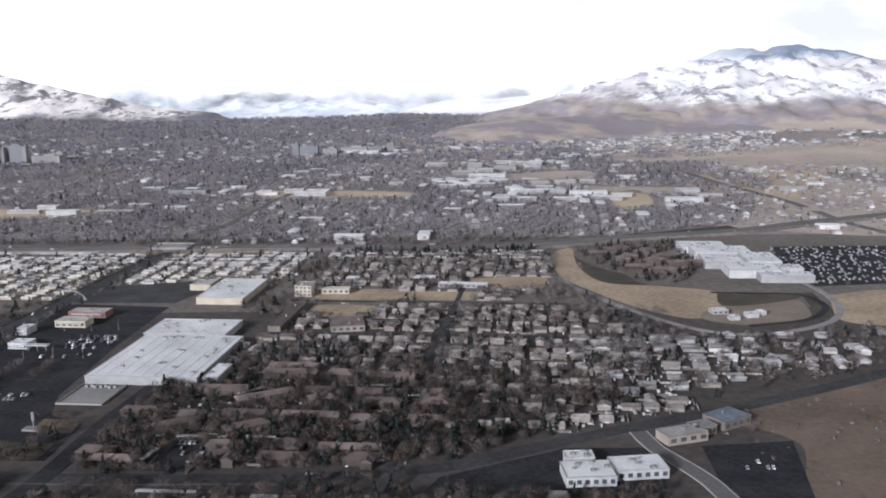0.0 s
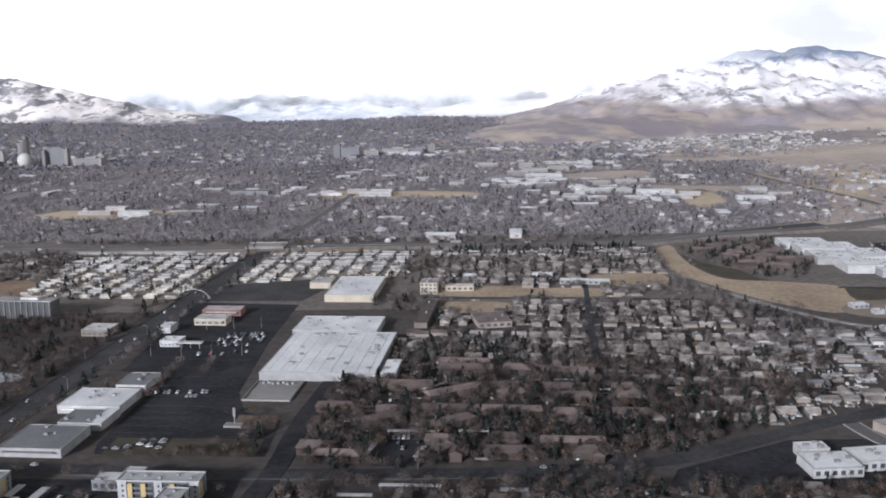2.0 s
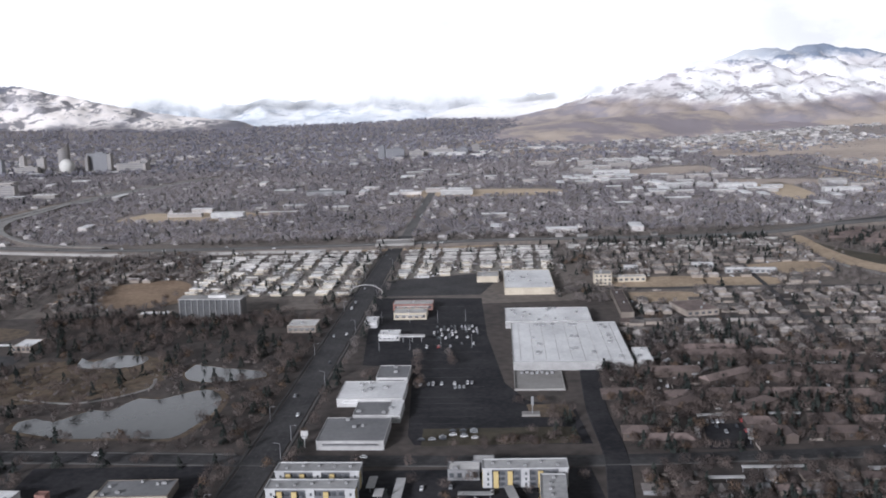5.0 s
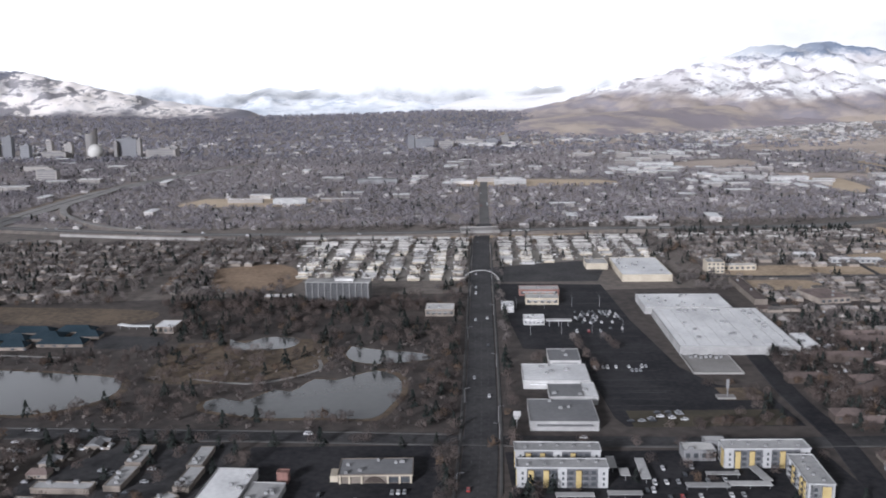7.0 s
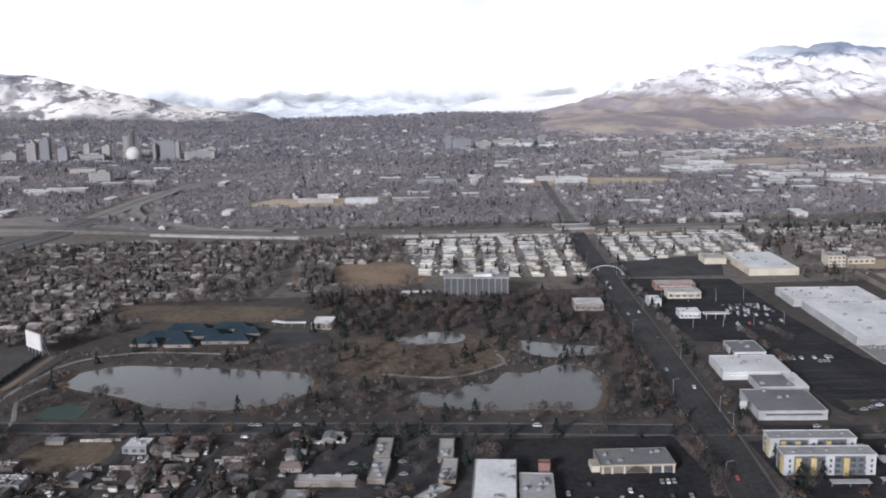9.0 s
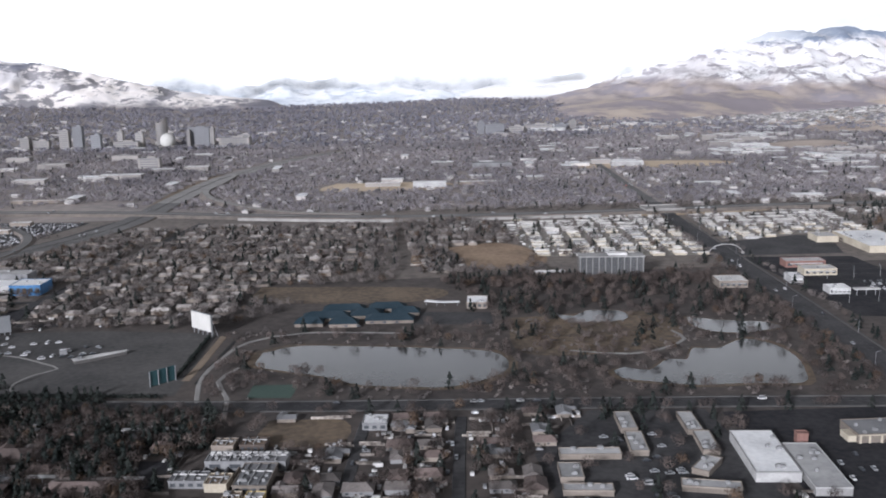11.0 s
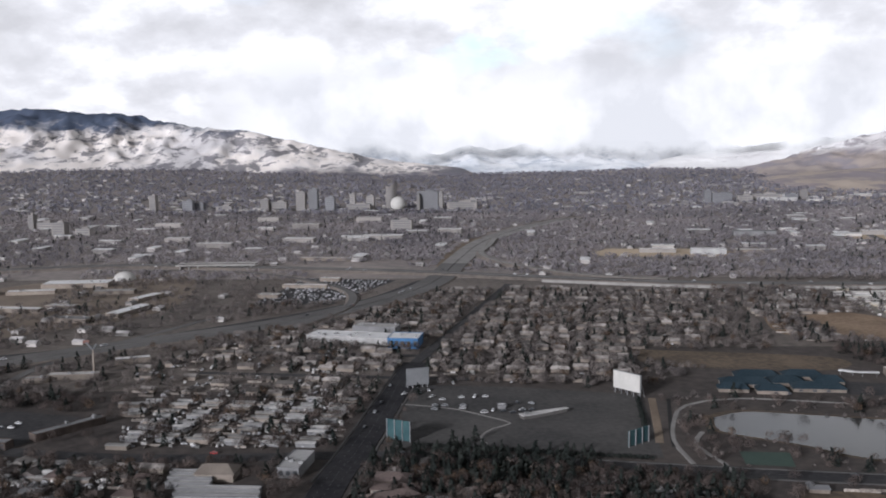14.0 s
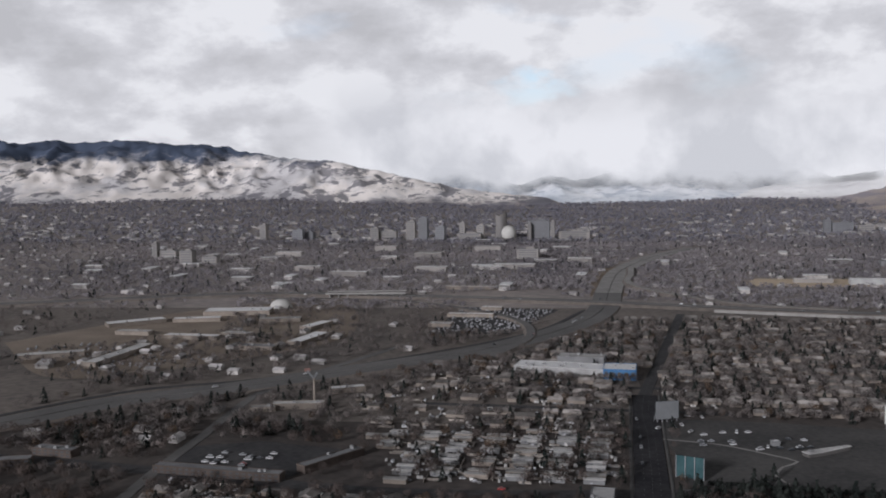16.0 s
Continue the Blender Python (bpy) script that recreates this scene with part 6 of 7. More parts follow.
def rows_of(poly, dx, dy, jitter, turn=GRID, gap=2.5, skip=0.12):
    """Places on a street grid inside an outline."""
    a = radians(turn)
    p = np.array(poly, float)
    c = p.mean(0)
    r = np.abs(p - c).max() * 1.5
    u, v = np.meshgrid(np.arange(-r, r, dx), np.arange(-r, r, dy))
    v = v + (np.arange(v.shape[0]) % 2)[:, None] * -dy * 0.28      # rows stand back to back
    u = u + RNG.uniform(-jitter, jitter, u.shape)
    v = v + RNG.uniform(-jitter, jitter, v.shape)
    x, y = c[0] + u * math.cos(a) - v * math.sin(a), c[1] + u * math.sin(a) + v * math.cos(a)
    x, y = x.ravel(), y.ravel()
    ok = inside(x, y, poly) & free(x, y, gap) & (RNG.random(x.shape) > skip)
    for f in FIELDS:
        ok &= ~inside(x, y, f)
    return np.stack([x[ok], y[ok]], 1)


def gabled_stuff(name, places, size, h, rise, label, category, turns=None, roof=FAR_ROOF):
    """Many far buildings, each with walls and a pitched roof, as one mesh."""
    walls, roofs = [], []
    base = Shape().box(0, 0, 0.5, 1, 1, 1)
    top = Shape().gable(0, 0, 0, 1.1, 1.14, 1, 0.08, 0.02)
    out = []
    for shape, mname, material, isroof in ((base, "wall", WALL_TAN if roof is SUBURB_ROOF else FAR_WALL, False), (top, "roof", roof, True)):
        v0 = np.array(shape.v)
        n = len(places)
        s = np.stack([RNG.uniform(0.75, 1.3, n) * size[0], RNG.uniform(0.8, 1.2, n) * size[1]], 1) if not isroof else keep_s
        keep_s = s
        if not isroof:
            hh = RNG.uniform(0.85, 1.3, n) * h
            ang = np.radians(GRID + (RNG.integers(0, 2, n) * 90 if turns is None else turns))
        sz = np.full(n, rise) if isroof else hh
        v = np.repeat(v0[None], n, 0)
        x, y = v[:, :, 0] * s[:, :1], v[:, :, 1] * s[:, 1:]
        z = v[:, :, 2] * sz[:, None] + (hh[:, None] if isroof else -0.2)
        ca, sa = np.cos(ang)[:, None], np.sin(ang)[:, None]
        gz = land(places[:, 0], places[:, 1])[:, None]
        pts = np.stack([places[:, :1] + ca * x - sa * y, places[:, 1:] + sa * x + ca * y, gz + z], -1).reshape(-1, 3)
        k = len(v0)
        faces = [tuple(i + j * k for i in f) for j in range(n) for f in shape.f]
        me = bpy.data.meshes.new(mname)
        me.from_pydata(pts.tolist(), [], faces)
        me.materials.append(material)
        out.append(me)
    t = tagged(new(name), label, category, kind="stuff")
    for me in out:
        new(me.name, me).parent = t
    return t


def settle(protos, places, turns, limit, stuff_name, size, h, rise, label, category, roof=FAR_ROOF, scale=(0.95, 1.05)):
    """The nearest places get things of their own, the rest one mass."""
    order = np.argsort(places[:, 1])
    places = places[order]
    for x, y in places[:limit]:
        k = int(RNG.integers(len(protos)))
        copy_thing(protos[k], pose(x, y, float(land(x, y)), 0, 0, GRID + float(RNG.choice(turns)) + RNG.uniform(-2, 2)) @ Matrix.Scale(RNG.uniform(*scale), 4))
    if len(places) > limit:
        gabled_stuff(stuff_name, places[limit:], size, h, rise, label, category, turns=RNG.choice(turns, len(places) - limit), roof=roof)
    return places


SUBURB = [
    [(-79, 505), (33, 506), (83, 439), (60, 345), (30, 325), (-20, 375), (-92, 400)],
    [(-428, 297), (-362, 296), (-364, 205), (-432, 205)],
    [(-640, 540), (-600, 600), (-560, 650), (-500, 655), (-377, 632), (-385, 560), (-420, 490), (-452, 475), (-458, 412), (-545, 415), (-600, 420)],
    [(-652, 392), (-565, 392), (-560, 478), (-640, 500), (-668, 430)],
    [(-372, 640), (-318, 632), (-320, 490), (-375, 492)],
    [(-80, 640), (60, 640), (62, 560), (40, 512), (-78, 512)],
    [(-560, 318), (-448, 300), (-470, 230), (-560, 230)],
    [(-720, 330), (-600, 318), (-600, 255), (-720, 255)],
    [(-20, 320), (30, 322), (85, 350), (90, 330), (40, 308)],
    [(-130, 266), (30, 258), (60, 250), (60, 200), (-130, 200)],
    [(-360, 292), (-304, 288), (-300, 225), (-360, 222)]]
spots = np.concatenate([rows_of(p, 8.8, 10.6, 1.0, gap=1.8, skip=0.42 if k == 3 else 0.06) if k != 1 else rows_of(p, 8.6, 10.4, 0.8, gap=1.4, skip=0.04) for k, p in enumerate(SUBURB)])
near_houses = settle(HOUSES, spots, [0.0, 180.0, 90.0], 285, "suburb_houses", (6.0, 4.2), 1.4, 0.95, "mass of small houses with mixed roofs", "houses", roof=SUBURB_ROOF, scale=(0.74, 0.96))
FLAT_ZONES = [
    [(-112, 372), (-92, 392), (-20, 372), (5, 345), (-20, 270), (-118, 282), (-114, 340)],
    [(-545, 318), (-450, 300), (-452, 232), (-545, 232)]]
flats = np.concatenate([rows_of(FLAT_ZONES[0], 21, 14, 2.0, gap=4, skip=0.05), rows_of(FLAT_ZONES[1], 24, 20, 2.5, gap=4, skip=0.2), rows_of([(95, 650), (98, 560), (131, 545), (160, 607), (137, 662)], 19, 13, 1.5, turn=-38, gap=3, skip=0.0)])
settle(FLATS, flats, [0.0, 0.0, 180.0, 35.0], 120, "apartment_mass", (14, 6), 3, 1.4, "mass of apartment houses", "apartments")
for x, y in flats:
    block(x, y, 13, 6, GRID, 0.0)
HOME_ZONES = [
    [(-314, 628), (-207, 640), (-216, 508), (-308, 520)],
    [(-186, 640), (-92, 636), (-96, 560), (-138, 560), (-196, 545)],
    [(50, 425), (112, 425), (150, 384), (80, 346), (46, 391)],
    [(-648, 388), (-567, 389), (-568, 332), (-640, 330)],
    [(-700, 318), (-624, 315), (-624, 295), (-700, 298)],
    [(-80, 640), (60, 640), (60, 610), (-80, 612)],
    [(-346, 642), (-317, 638), (-318, 600), (-344, 604)]]
for poly in HOME_ZONES[:2]:
    area("ground_patch", poly, PARK_PAVING, "pale lanes and gravel yards between mobile homes", "ground", 0.05, False, round_=False)
homes = np.concatenate([rows_of(p, 12.0, 6.6, 0.4, gap=1.6, skip=0.06) for p in HOME_ZONES[2:5]])
settle(SHADED_HOMES, homes, [0.0, 0.0, 180.0], 110, "old_home_park", (8.0, 2.9), 1.5, 0.3, "rows of mobile homes in tones darkened for shade", "mobile homes", roof=SHADED_HOME_ROOF, scale=(0.80, 0.92))
homes = np.concatenate([rows_of(p, 12.0, 6.6, 0.4, gap=1.6, skip=0.06) for p in HOME_ZONES[:2] + HOME_ZONES[5:]])
settle(HOMES, homes, [0.0, 0.0, 180.0], 140, "mobile_home_park", (8.0, 2.9), 1.5, 0.3, "rows of pale mobile homes", "mobile homes", roof=HOME_ROOF, scale=(0.80, 0.92))
# the patterns themselves take a free place each
for proto, (x, y) in zip(HOUSES + FLATS + HOMES + SHADED_HOMES, [(-95, 415), (-88, 430), (66, 350), (-642, 505), (-610, 400), (-108, 285), (-470, 240), (-30, 285), (-300, 610), (-300, 640), (-250, 640), (-650, 378), (60, 372)]):
    proto.matrix_basis = pose(x, y, 0, 0, 0, GRID)

FAR_ZONES = [  # outline, spacing along and across
    ([(-700, 1300), (-580, 760), (-470, 705), (-240, 672), (0, 668), (110, 695), (210, 725), (330, 1000), (300, 1350)], 16, 17),
    ([(-1150, 1300), (-1000, 725), (-840, 780), (-700, 770), (-560, 800), (-560, 1300)], 20, 22),
    ([(215, 720), (320, 680), (700, 900), (820, 1350), (330, 1330)], 15, 17),
    ([(-760, 500), (-660, 530), (-600, 640), (-660, 735), (-820, 745)], 24, 24),
    ([(-900, 500), (-820, 460), (-740, 460), (-690, 510), (-780, 600)], 15, 13),
    ([(-760, 420), (-700, 440), (-690, 380), (-720, 330), (-800, 330)], 14, 13),
    ([(205, 520), (330, 640), (400, 780), (480, 700), (330, 430), (230, 420)], 22, 22),
    ([(110, 430), (190, 440), (260, 430), (200, 385), (120, 350)], 14, 12),
    ([(-1900, 1300), (-1700, 620), (-1250, 660), (-1000, 722), (-1150, 1300)], 24, 26),
    ([(-1400, 640), (-1250, 620), (-990, 690), (-850, 740), (-900, 560), (-860, 440), (-1100, 420)], 22, 20)]
far_spots = np.concatenate([rows_of(p, dx, dy, 4.5, gap=2, skip=0.5) for p, dx, dy in FAR_ZONES])
far_spots = far_spots[(far_spots[:, 0] > -180) | (RNG.random(len(far_spots)) < 0.6)]
gabled_stuff("far_houses", far_spots, (5.6, 4.2), 1.5, 1.0, "mass of distant small houses with pale roofs", "houses")
big_spots = np.concatenate([rows_of(p, 62, 60, 24, gap=3, skip=0.72) for p, _, _ in FAR_ZONES[:3]])
TOWNS_ = [(-129, 1440), (-104, 1380), (25, 1410), (55, 1201), (101, 1189), (4, 1027), (46, 1043), (-159, 947), (175, 1290), (68, 953), (119, 900), (-157, 1146), (-245, 986), (-1060, 1160), (-996, 1090), (-799, 840), (-628, 949), (-1000, 964)]
groups_ = np.concatenate([np.stack([RNG.normal(x, 26, 9), RNG.normal(y, 22, 9)], 1) for x, y in TOWNS_])
big_spots = np.concatenate([big_spots, groups_[free(groups_[:, 0], groups_[:, 1], 4)]])
big_spots = big_spots[(big_spots[:, 0] > -120) | (RNG.random(len(big_spots)) < 0.5)]
gabled_stuff("far_blocks", big_spots, (17, 8), 3.0, 0.5, "scattered distant commercial blocks with pale roofs", "buildings", roof=WHITE_ROOF)
rng_x, rng_y = RNG.uniform(-1600, 900, 1500), RNG.uniform(1300, 2150, 1500)
ok = rng_y < 1250 + 700 * RNG.random(1500) ** 1.5 + 200
gabled_stuff("valley_houses", np.stack([rng_x[ok], rng_y[ok]], 1), (11, 7), 2.4, 1.0, "distant scattered houses across the valley", "houses")
hill = np.stack([RNG.normal(330, 90, 260), RNG.normal(1450, 60, 260)], 1)
hill2 = np.stack([RNG.uniform(330, 900, 240), 1330 + RNG.normal(0, 18, 240)], 1)
hill3 = np.stack([RNG.uniform(400, 900, 160), 1690 + RNG.normal(0, 25, 160)], 1)
gabled_stuff("hillside_houses", np.concatenate([hill, hill2, hill3]), (9, 6), 2.4, 1.4, "rows of pale houses along the dry hillside", "houses")

# ---------------------------------------------------------------- trees


def twig_cloud(n, rx, rz, zc, length, width, seed, cone=False):
    """Loose thin sprays that fill a crown; returns (n, 3, 3) corners."""
    g = np.random.default_rng(seed)
    d = g.normal(size=(n, 3))
    d /= np.linalg.norm(d, axis=1)[:, None]
    rad = g.uniform(0.35, 1.0, n) ** 0.6 * (1 + 0.22 * np.sin(3 * np.arctan2(d[:, 1], d[:, 0]) + seed))
    if cone:
        h = g.uniform(0, 1, n) ** 1.4
        w = g.uniform(0, 2 * np.pi, n)
        r = rx * (1 - h) * g.uniform(0.55, 1.05, n) + 0.06
        c = np.stack([r * np.cos(w), r * np.sin(w), zc + rz * h], 1)
        out = np.stack([0.75 * np.cos(w), 0.75 * np.sin(w), -0.6 + 0 * w], 1) + g.normal(size=(n, 3)) * 0.2
        away = np.stack([np.cos(w), np.sin(w), 0.7 + 0 * w], 1)
    else:
        c = d * rad[:, None] * np.array([rx, rx, rz]) + np.array([0, 0, zc])
        e = g.normal(size=(n, 3)) + np.array([0, 0, 0.3])
        out = e - d * (e * d).sum(1)[:, None] * 0.75
        away = d + np.array([0, 0, 0.25])
    out /= np.linalg.norm(out, axis=1)[:, None]
    side = np.cross(out, away + g.normal(size=(n, 3)) * 0.3)      # sprays lie along the outside of the crown
    side /= np.linalg.norm(side, axis=1)[:, None]
    L, W = length * g.uniform(0.6, 1.3, n)[:, None], width * g.uniform(0.6, 1.3, n)[:, None]
    return np.stack([c - out * L * 0.5 - side * W, c - out * L * 0.4 + side * W, c + out * L * 0.6], 1)


def cloud_mesh(name, tris, material):
    me = bpy.data.meshes.new(name)
    n = len(tris)
    me.vertices.add(n * 3)
    me.vertices.foreach_set("co", np.ascontiguousarray(tris, np.float32).ravel())
    me.loops.add(n * 3)
    me.loops.foreach_set("vertex_index", np.arange(n * 3, dtype=np.int32))
    me.polygons.add(n)
    me.polygons.foreach_set("loop_start", np.arange(0, n * 3, 3, dtype=np.int32))
    me.materials.append(material)
    me.update(calc_edges=True)
    return me


def make_tree(name, label, height, rx, material, seed, cone=False, n=520):
    t = thing(name, label, "tree", 0, 0, 0, -500, "trees among the houses")
    trunk = Shape().tube((0, 0, -0.2), (0, 0, height * (0.9 if cone else 0.45)), 0.16, 0.05 if cone else 0.09, 6)
    if not cone:
        g = np.random.default_rng(seed)
        for k in range(6):
            w = 2 * math.pi * k / 6 + g.uniform(-0.4, 0.4)
            trunk.tube((0, 0, height * 0.3), (rx * 0.7 * math.cos(w), rx * 0.7 * math.sin(w), height * g.uniform(0.65, 0.92)), 0.08, 0.02, 5)
    part("trunk", trunk, BARK, t)
    tris = twig_cloud(n, rx, height if cone else height * 0.36, 0.25 if cone else height * 0.64, 0.8 if cone else 0.8, 0.20 if cone else 0.065, seed, cone)
    ob = new("crown", cloud_mesh("crown", tris, material))
    ob.parent = t
    return t


TREES = [make_tree("bare_tree", "leafless grey-brown tree with a loose crown", 4.6, 2.0, TWIG, 11), make_tree("bare_tree", "tall leafless tree with grey-brown crown", 6.0, 2.5, TWIG, 12, n=700), make_tree("bare_tree", "small leafless tree with thin twigs", 3.4, 1.6, TWIG, 13, n=400), make_tree("bare_tree", "tree with sparse russet leaves", 4.6, 2.1, TWIG_RED, 14, n=560)]
PINES = [make_tree("conifer", "tall dark green conifer", 6.2, 2.0, NEEDLE, 21, True, 420), make_tree("conifer", "broad dark green conifer", 4.6, 2.1, NEEDLE, 22, True, 380)]


def scatter(poly, n, gap=1.2, skip_fields=True):
    p = np.array(poly, float)
    x, y = RNG.uniform(p[:, 0].min(), p[:, 0].max(), n), RNG.uniform(p[:, 1].min(), p[:, 1].max(), n)
    ok = inside(x, y, poly) & free(x, y, gap)
    if skip_fields:
        for f in FIELDS:
            ok &= ~inside(x, y, f)
    return np.stack([x[ok], y[ok]], 1)


def tree_mass(name, places, scale, material, label, n, rx, rz, zc, length, width, cone=False, kinds=6):
    packs = []
    templates = [twig_cloud(n, rx, rz, zc, length, width, 100 + k, cone) for k in range(kinds)]
    pick = RNG.integers(0, kinds, len(places))
    for k in range(kinds):
        q = places[pick == k]
        if not len(q):
            continue
        s = RNG.uniform(*scale, len(q))
        w = RNG.uniform(0, 2 * np.pi, len(q))
        t = templates[k][None] * s[:, None, None, None]
        x = t[..., 0] * np.cos(w)[:, None, None] - t[..., 1] * np.sin(w)[:, None, None]
        y = t[..., 0] * np.sin(w)[:, None, None] + t[..., 1] * np.cos(w)[:, None, None]
        g = land(q[:, 0], q[:, 1])
        packs.append(np.stack([x + q[:, 0, None, None], y + q[:, 1, None, None], t[..., 2] + g[:, None, None]], -1).reshape(-1, 3, 3))
    return tagged(new(name, cloud_mesh(name, np.concatenate(packs), material)), label, "trees", kind="stuff")


NEAR_TREES = [  # outline, tries, share of conifers
    ([(-118, 400), (-60, 420), (60, 340), (20, 300), (-20, 268), (-120, 275)], 2500, 0.20),
    ([(-130, 520), (90, 520), (110, 430), (60, 330), (-60, 400)], 1600, 0.10),
    ([(-560, 320), (-445, 304), (-445, 225), (-560, 225)], 1700, 0.42),
    ([(-445, 300), (-362, 296), (-362, 215), (-445, 215)], 240, 0.08),
    ([(-455, 395), (-235, 385), (-240, 292), (-455, 308)], 560, 0.15),
    ([(-360, 478), (-240, 470), (-240, 385), (-360, 400)], 430, 0.25),
    ([(-660, 640), (-377, 645), (-385, 480), (-455, 405), (-560, 410), (-660, 480)], 3700, 0.08),
    ([(-375, 650), (-312, 640), (-312, 480), (-375, 485)], 900, 0.10),
    ([(-314, 640), (-90, 640), (-90, 510), (-308, 510)], 420, 0.15),
    ([(-90, 645), (95, 645), (95, 520), (-90, 520)], 900, 0.14),
    ([(-680, 500), (-562, 480), (-562, 322), (-680, 322)], 520, 0.08),
    ([(-800, 480), (-680, 470), (-650, 255), (-820, 290)], 1500, 0.12),
    ([(-660, 322), (-560, 322), (-560, 245), (-660, 245)], 350, 0.12),
    ([(95, 655), (98, 550), (131, 540), (165, 607), (150, 665)], 420, 0.5),
    ([(40, 430), (150, 430), (250, 430), (140, 345), (60, 330)], 260, 0.10),
    ([(-250, 300), (-226, 300), (-205, 500), (-235, 500)], 260, 0.15),
    ([(80, 330), (250, 420), (250, 260), (115, 245)], 120, 0.10),
    ([(-130, 270), (60, 262), (60, 200), (-130, 200)], 900, 0.25),
    ([(-360, 300), (-230, 296), (-230, 215), (-360, 215)], 260, 0.2)]
bare, dark = [], []
for poly, tries, share in NEAR_TREES:
    p = scatter(poly, tries, -1.0 if share == 0.2 else 1.2)
    c = RNG.random(len(p)) < share
    bare.append(p[~c])
    dark.append(p[c])
# planted rows and groves
for pts, off, gap in ((ODDIE[1:7], 9.5, 8.0), (ODDIE[1:7], -9.5, 7.0), (CROSS[4:10], -6.5, 13.0), (EL_RANCHO[2:6], 8.5, 9.0), (EL_RANCHO[2:6], -8.5, 9.0)):
    c = smooth_line(pts, gap)
    t_ = np.gradient(c, axis=0)
    t_ /= np.linalg.norm(t_, axis=1)[:, None]
    q = c + np.stack([-t_[:, 1], t_[:, 0]], 1) * off + RNG.normal(0, 0.8, c.shape)
    clear = np.array([not any(abs((x - b[0]) * math.cos(b[4]) + (y - b[1]) * math.sin(b[4])) < b[2] and abs(-(x - b[0]) * math.sin(b[4]) + (y - b[1]) * math.cos(b[4])) < b[3] for b in BLOCKED) for x, y in q])
    cut = RNG.random(len(q)) < 0.3
    bare.append(q[clear & ~cut])
    dark.append(q[clear & cut])
for x0, y0, n, dy in ((-184, 345, 9, 5.5), (-171, 372, 6, 4.0), (-140, 300, 5, 3.0), (-222, 262, 5, 5.0), (-246, 255, 5, 5.0)):
    bare.append(np.stack([x0 + RNG.normal(0, 0.6, n), y0 + dy * np.arange(n)], 1))
island = np.stack([RNG.uniform(-180, -136, 22), RNG.uniform(284, 290, 22)], 1)
bare.append(island)
grove = np.stack([RNG.uniform(-365, -240, 190), 458 + RNG.normal(0, 3.2, 190)], 1)
grove[:, 1] -= (grove[:, 0] + 300) * 0.09
bare.append(grove[free(grove[:, 0], grove[:, 1], 0.5)])
pine_row = np.stack([np.linspace(-360, -300, 26), 466 + 0 * np.linspace(0, 1, 26)], 1) + RNG.normal(0, 0.8, (26, 2))
dark.append(pine_row)
clump = np.stack([RNG.normal(-522, 17, 130), RNG.normal(312, 9, 130)], 1)
dark.append(clump[free(clump[:, 0], clump[:, 1], 0.3)])
line_pines = np.stack([np.linspace(-546, -486, 28), 327 - 0.10 * np.linspace(0, 60, 28)], 1) + RNG.normal(0, 0.7, (28, 2))
dark.append(line_pines)
hedge = np.stack([np.linspace(-542, -468, 90), 334.5 - 12.5 * np.linspace(0, 1, 90)], 1) + RNG.normal(0, 0.25, (90, 2))
ditch = np.stack([np.linspace(-466.5, -462.5, 50), np.linspace(342, 389, 50)], 1) + RNG.normal(0, 0.25, (50, 2))
tree_mass("hedge", np.concatenate([hedge, ditch]), (0.35, 0.55), FAR_NEEDLE, "dark low hedge along the drive-in fence", 60, 2.0, 1.6, 1.5, 1.0, 0.3)
for x0, x1, y0, y1, n in ((-360, -302, 226, 290, 80), (-228, -136, 229, 274, 46), (-205, -190, 300, 372, 14), (-240, -205, 232, 262, 16), (-150, -131, 290, 330, 16)):
    q = np.stack([RNG.uniform(x0, x1, n), RNG.uniform(y0, y1, n)], 1)
    q = q[free(q[:, 0], q[:, 1], 0.9)]
    bare.append(q[::2])
    dark.append(q[1::2][::2])
store_pines = np.stack([RNG.normal(-30, 26, 70), RNG.normal(303, 10, 70)], 1)
dark.append(store_pines[free(store_pines[:, 0], store_pines[:, 1], 0.5)])
freeway_pines = np.stack([RNG.uniform(-70, 55, 90), 638 + RNG.normal(0, 6, 90)], 1)
dark.append(freeway_pines[free(freeway_pines[:, 0], freeway_pines[:, 1], 0.5)])
bare, dark = np.concatenate(bare), np.concatenate(dark)
bare, dark = bare[np.argsort(bare[:, 1])], dark[np.argsort(dark[:, 1])]
for q in bare[:200]:
    k = int(RNG.choice(4, p=[0.42, 0.28, 0.22, 0.08]))
    s = RNG.uniform(0.8, 1.15)
    copy_thing(TREES[k], pose(q[0], q[1], float(land(*q)), 0, 0, RNG.uniform(0, 360)) @ Matrix.Scale(s, 4))
for q in dark[:90]:
    s = RNG.uniform(0.85, 1.4)
    copy_thing(PINES[int(RNG.integers(2))], pose(q[0], q[1], float(land(*q)), 0, 0, RNG.uniform(0, 360)) @ Matrix.Scale(s, 4))
for proto, (x, y) in zip(TREES + PINES, [(-108, 300), (-60, 292), (-418, 240), (-470, 262), (-515, 300), (-35, 300)]):
    proto.matrix_basis = pose(x, y, 0)
rest, rest_dark = bare[200:], dark[90:]
red = RNG.random(len(rest)) < np.where(rest[:, 1] < 330, 0.13, 0.07)
plain = rest[~red]
in_park = (plain[:, 1] < 385) | ((plain[:, 1] < 482) & (plain[:, 0] > -380) & (plain[:, 0] < -225))
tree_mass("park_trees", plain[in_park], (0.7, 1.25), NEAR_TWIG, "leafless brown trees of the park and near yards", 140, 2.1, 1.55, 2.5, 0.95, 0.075)
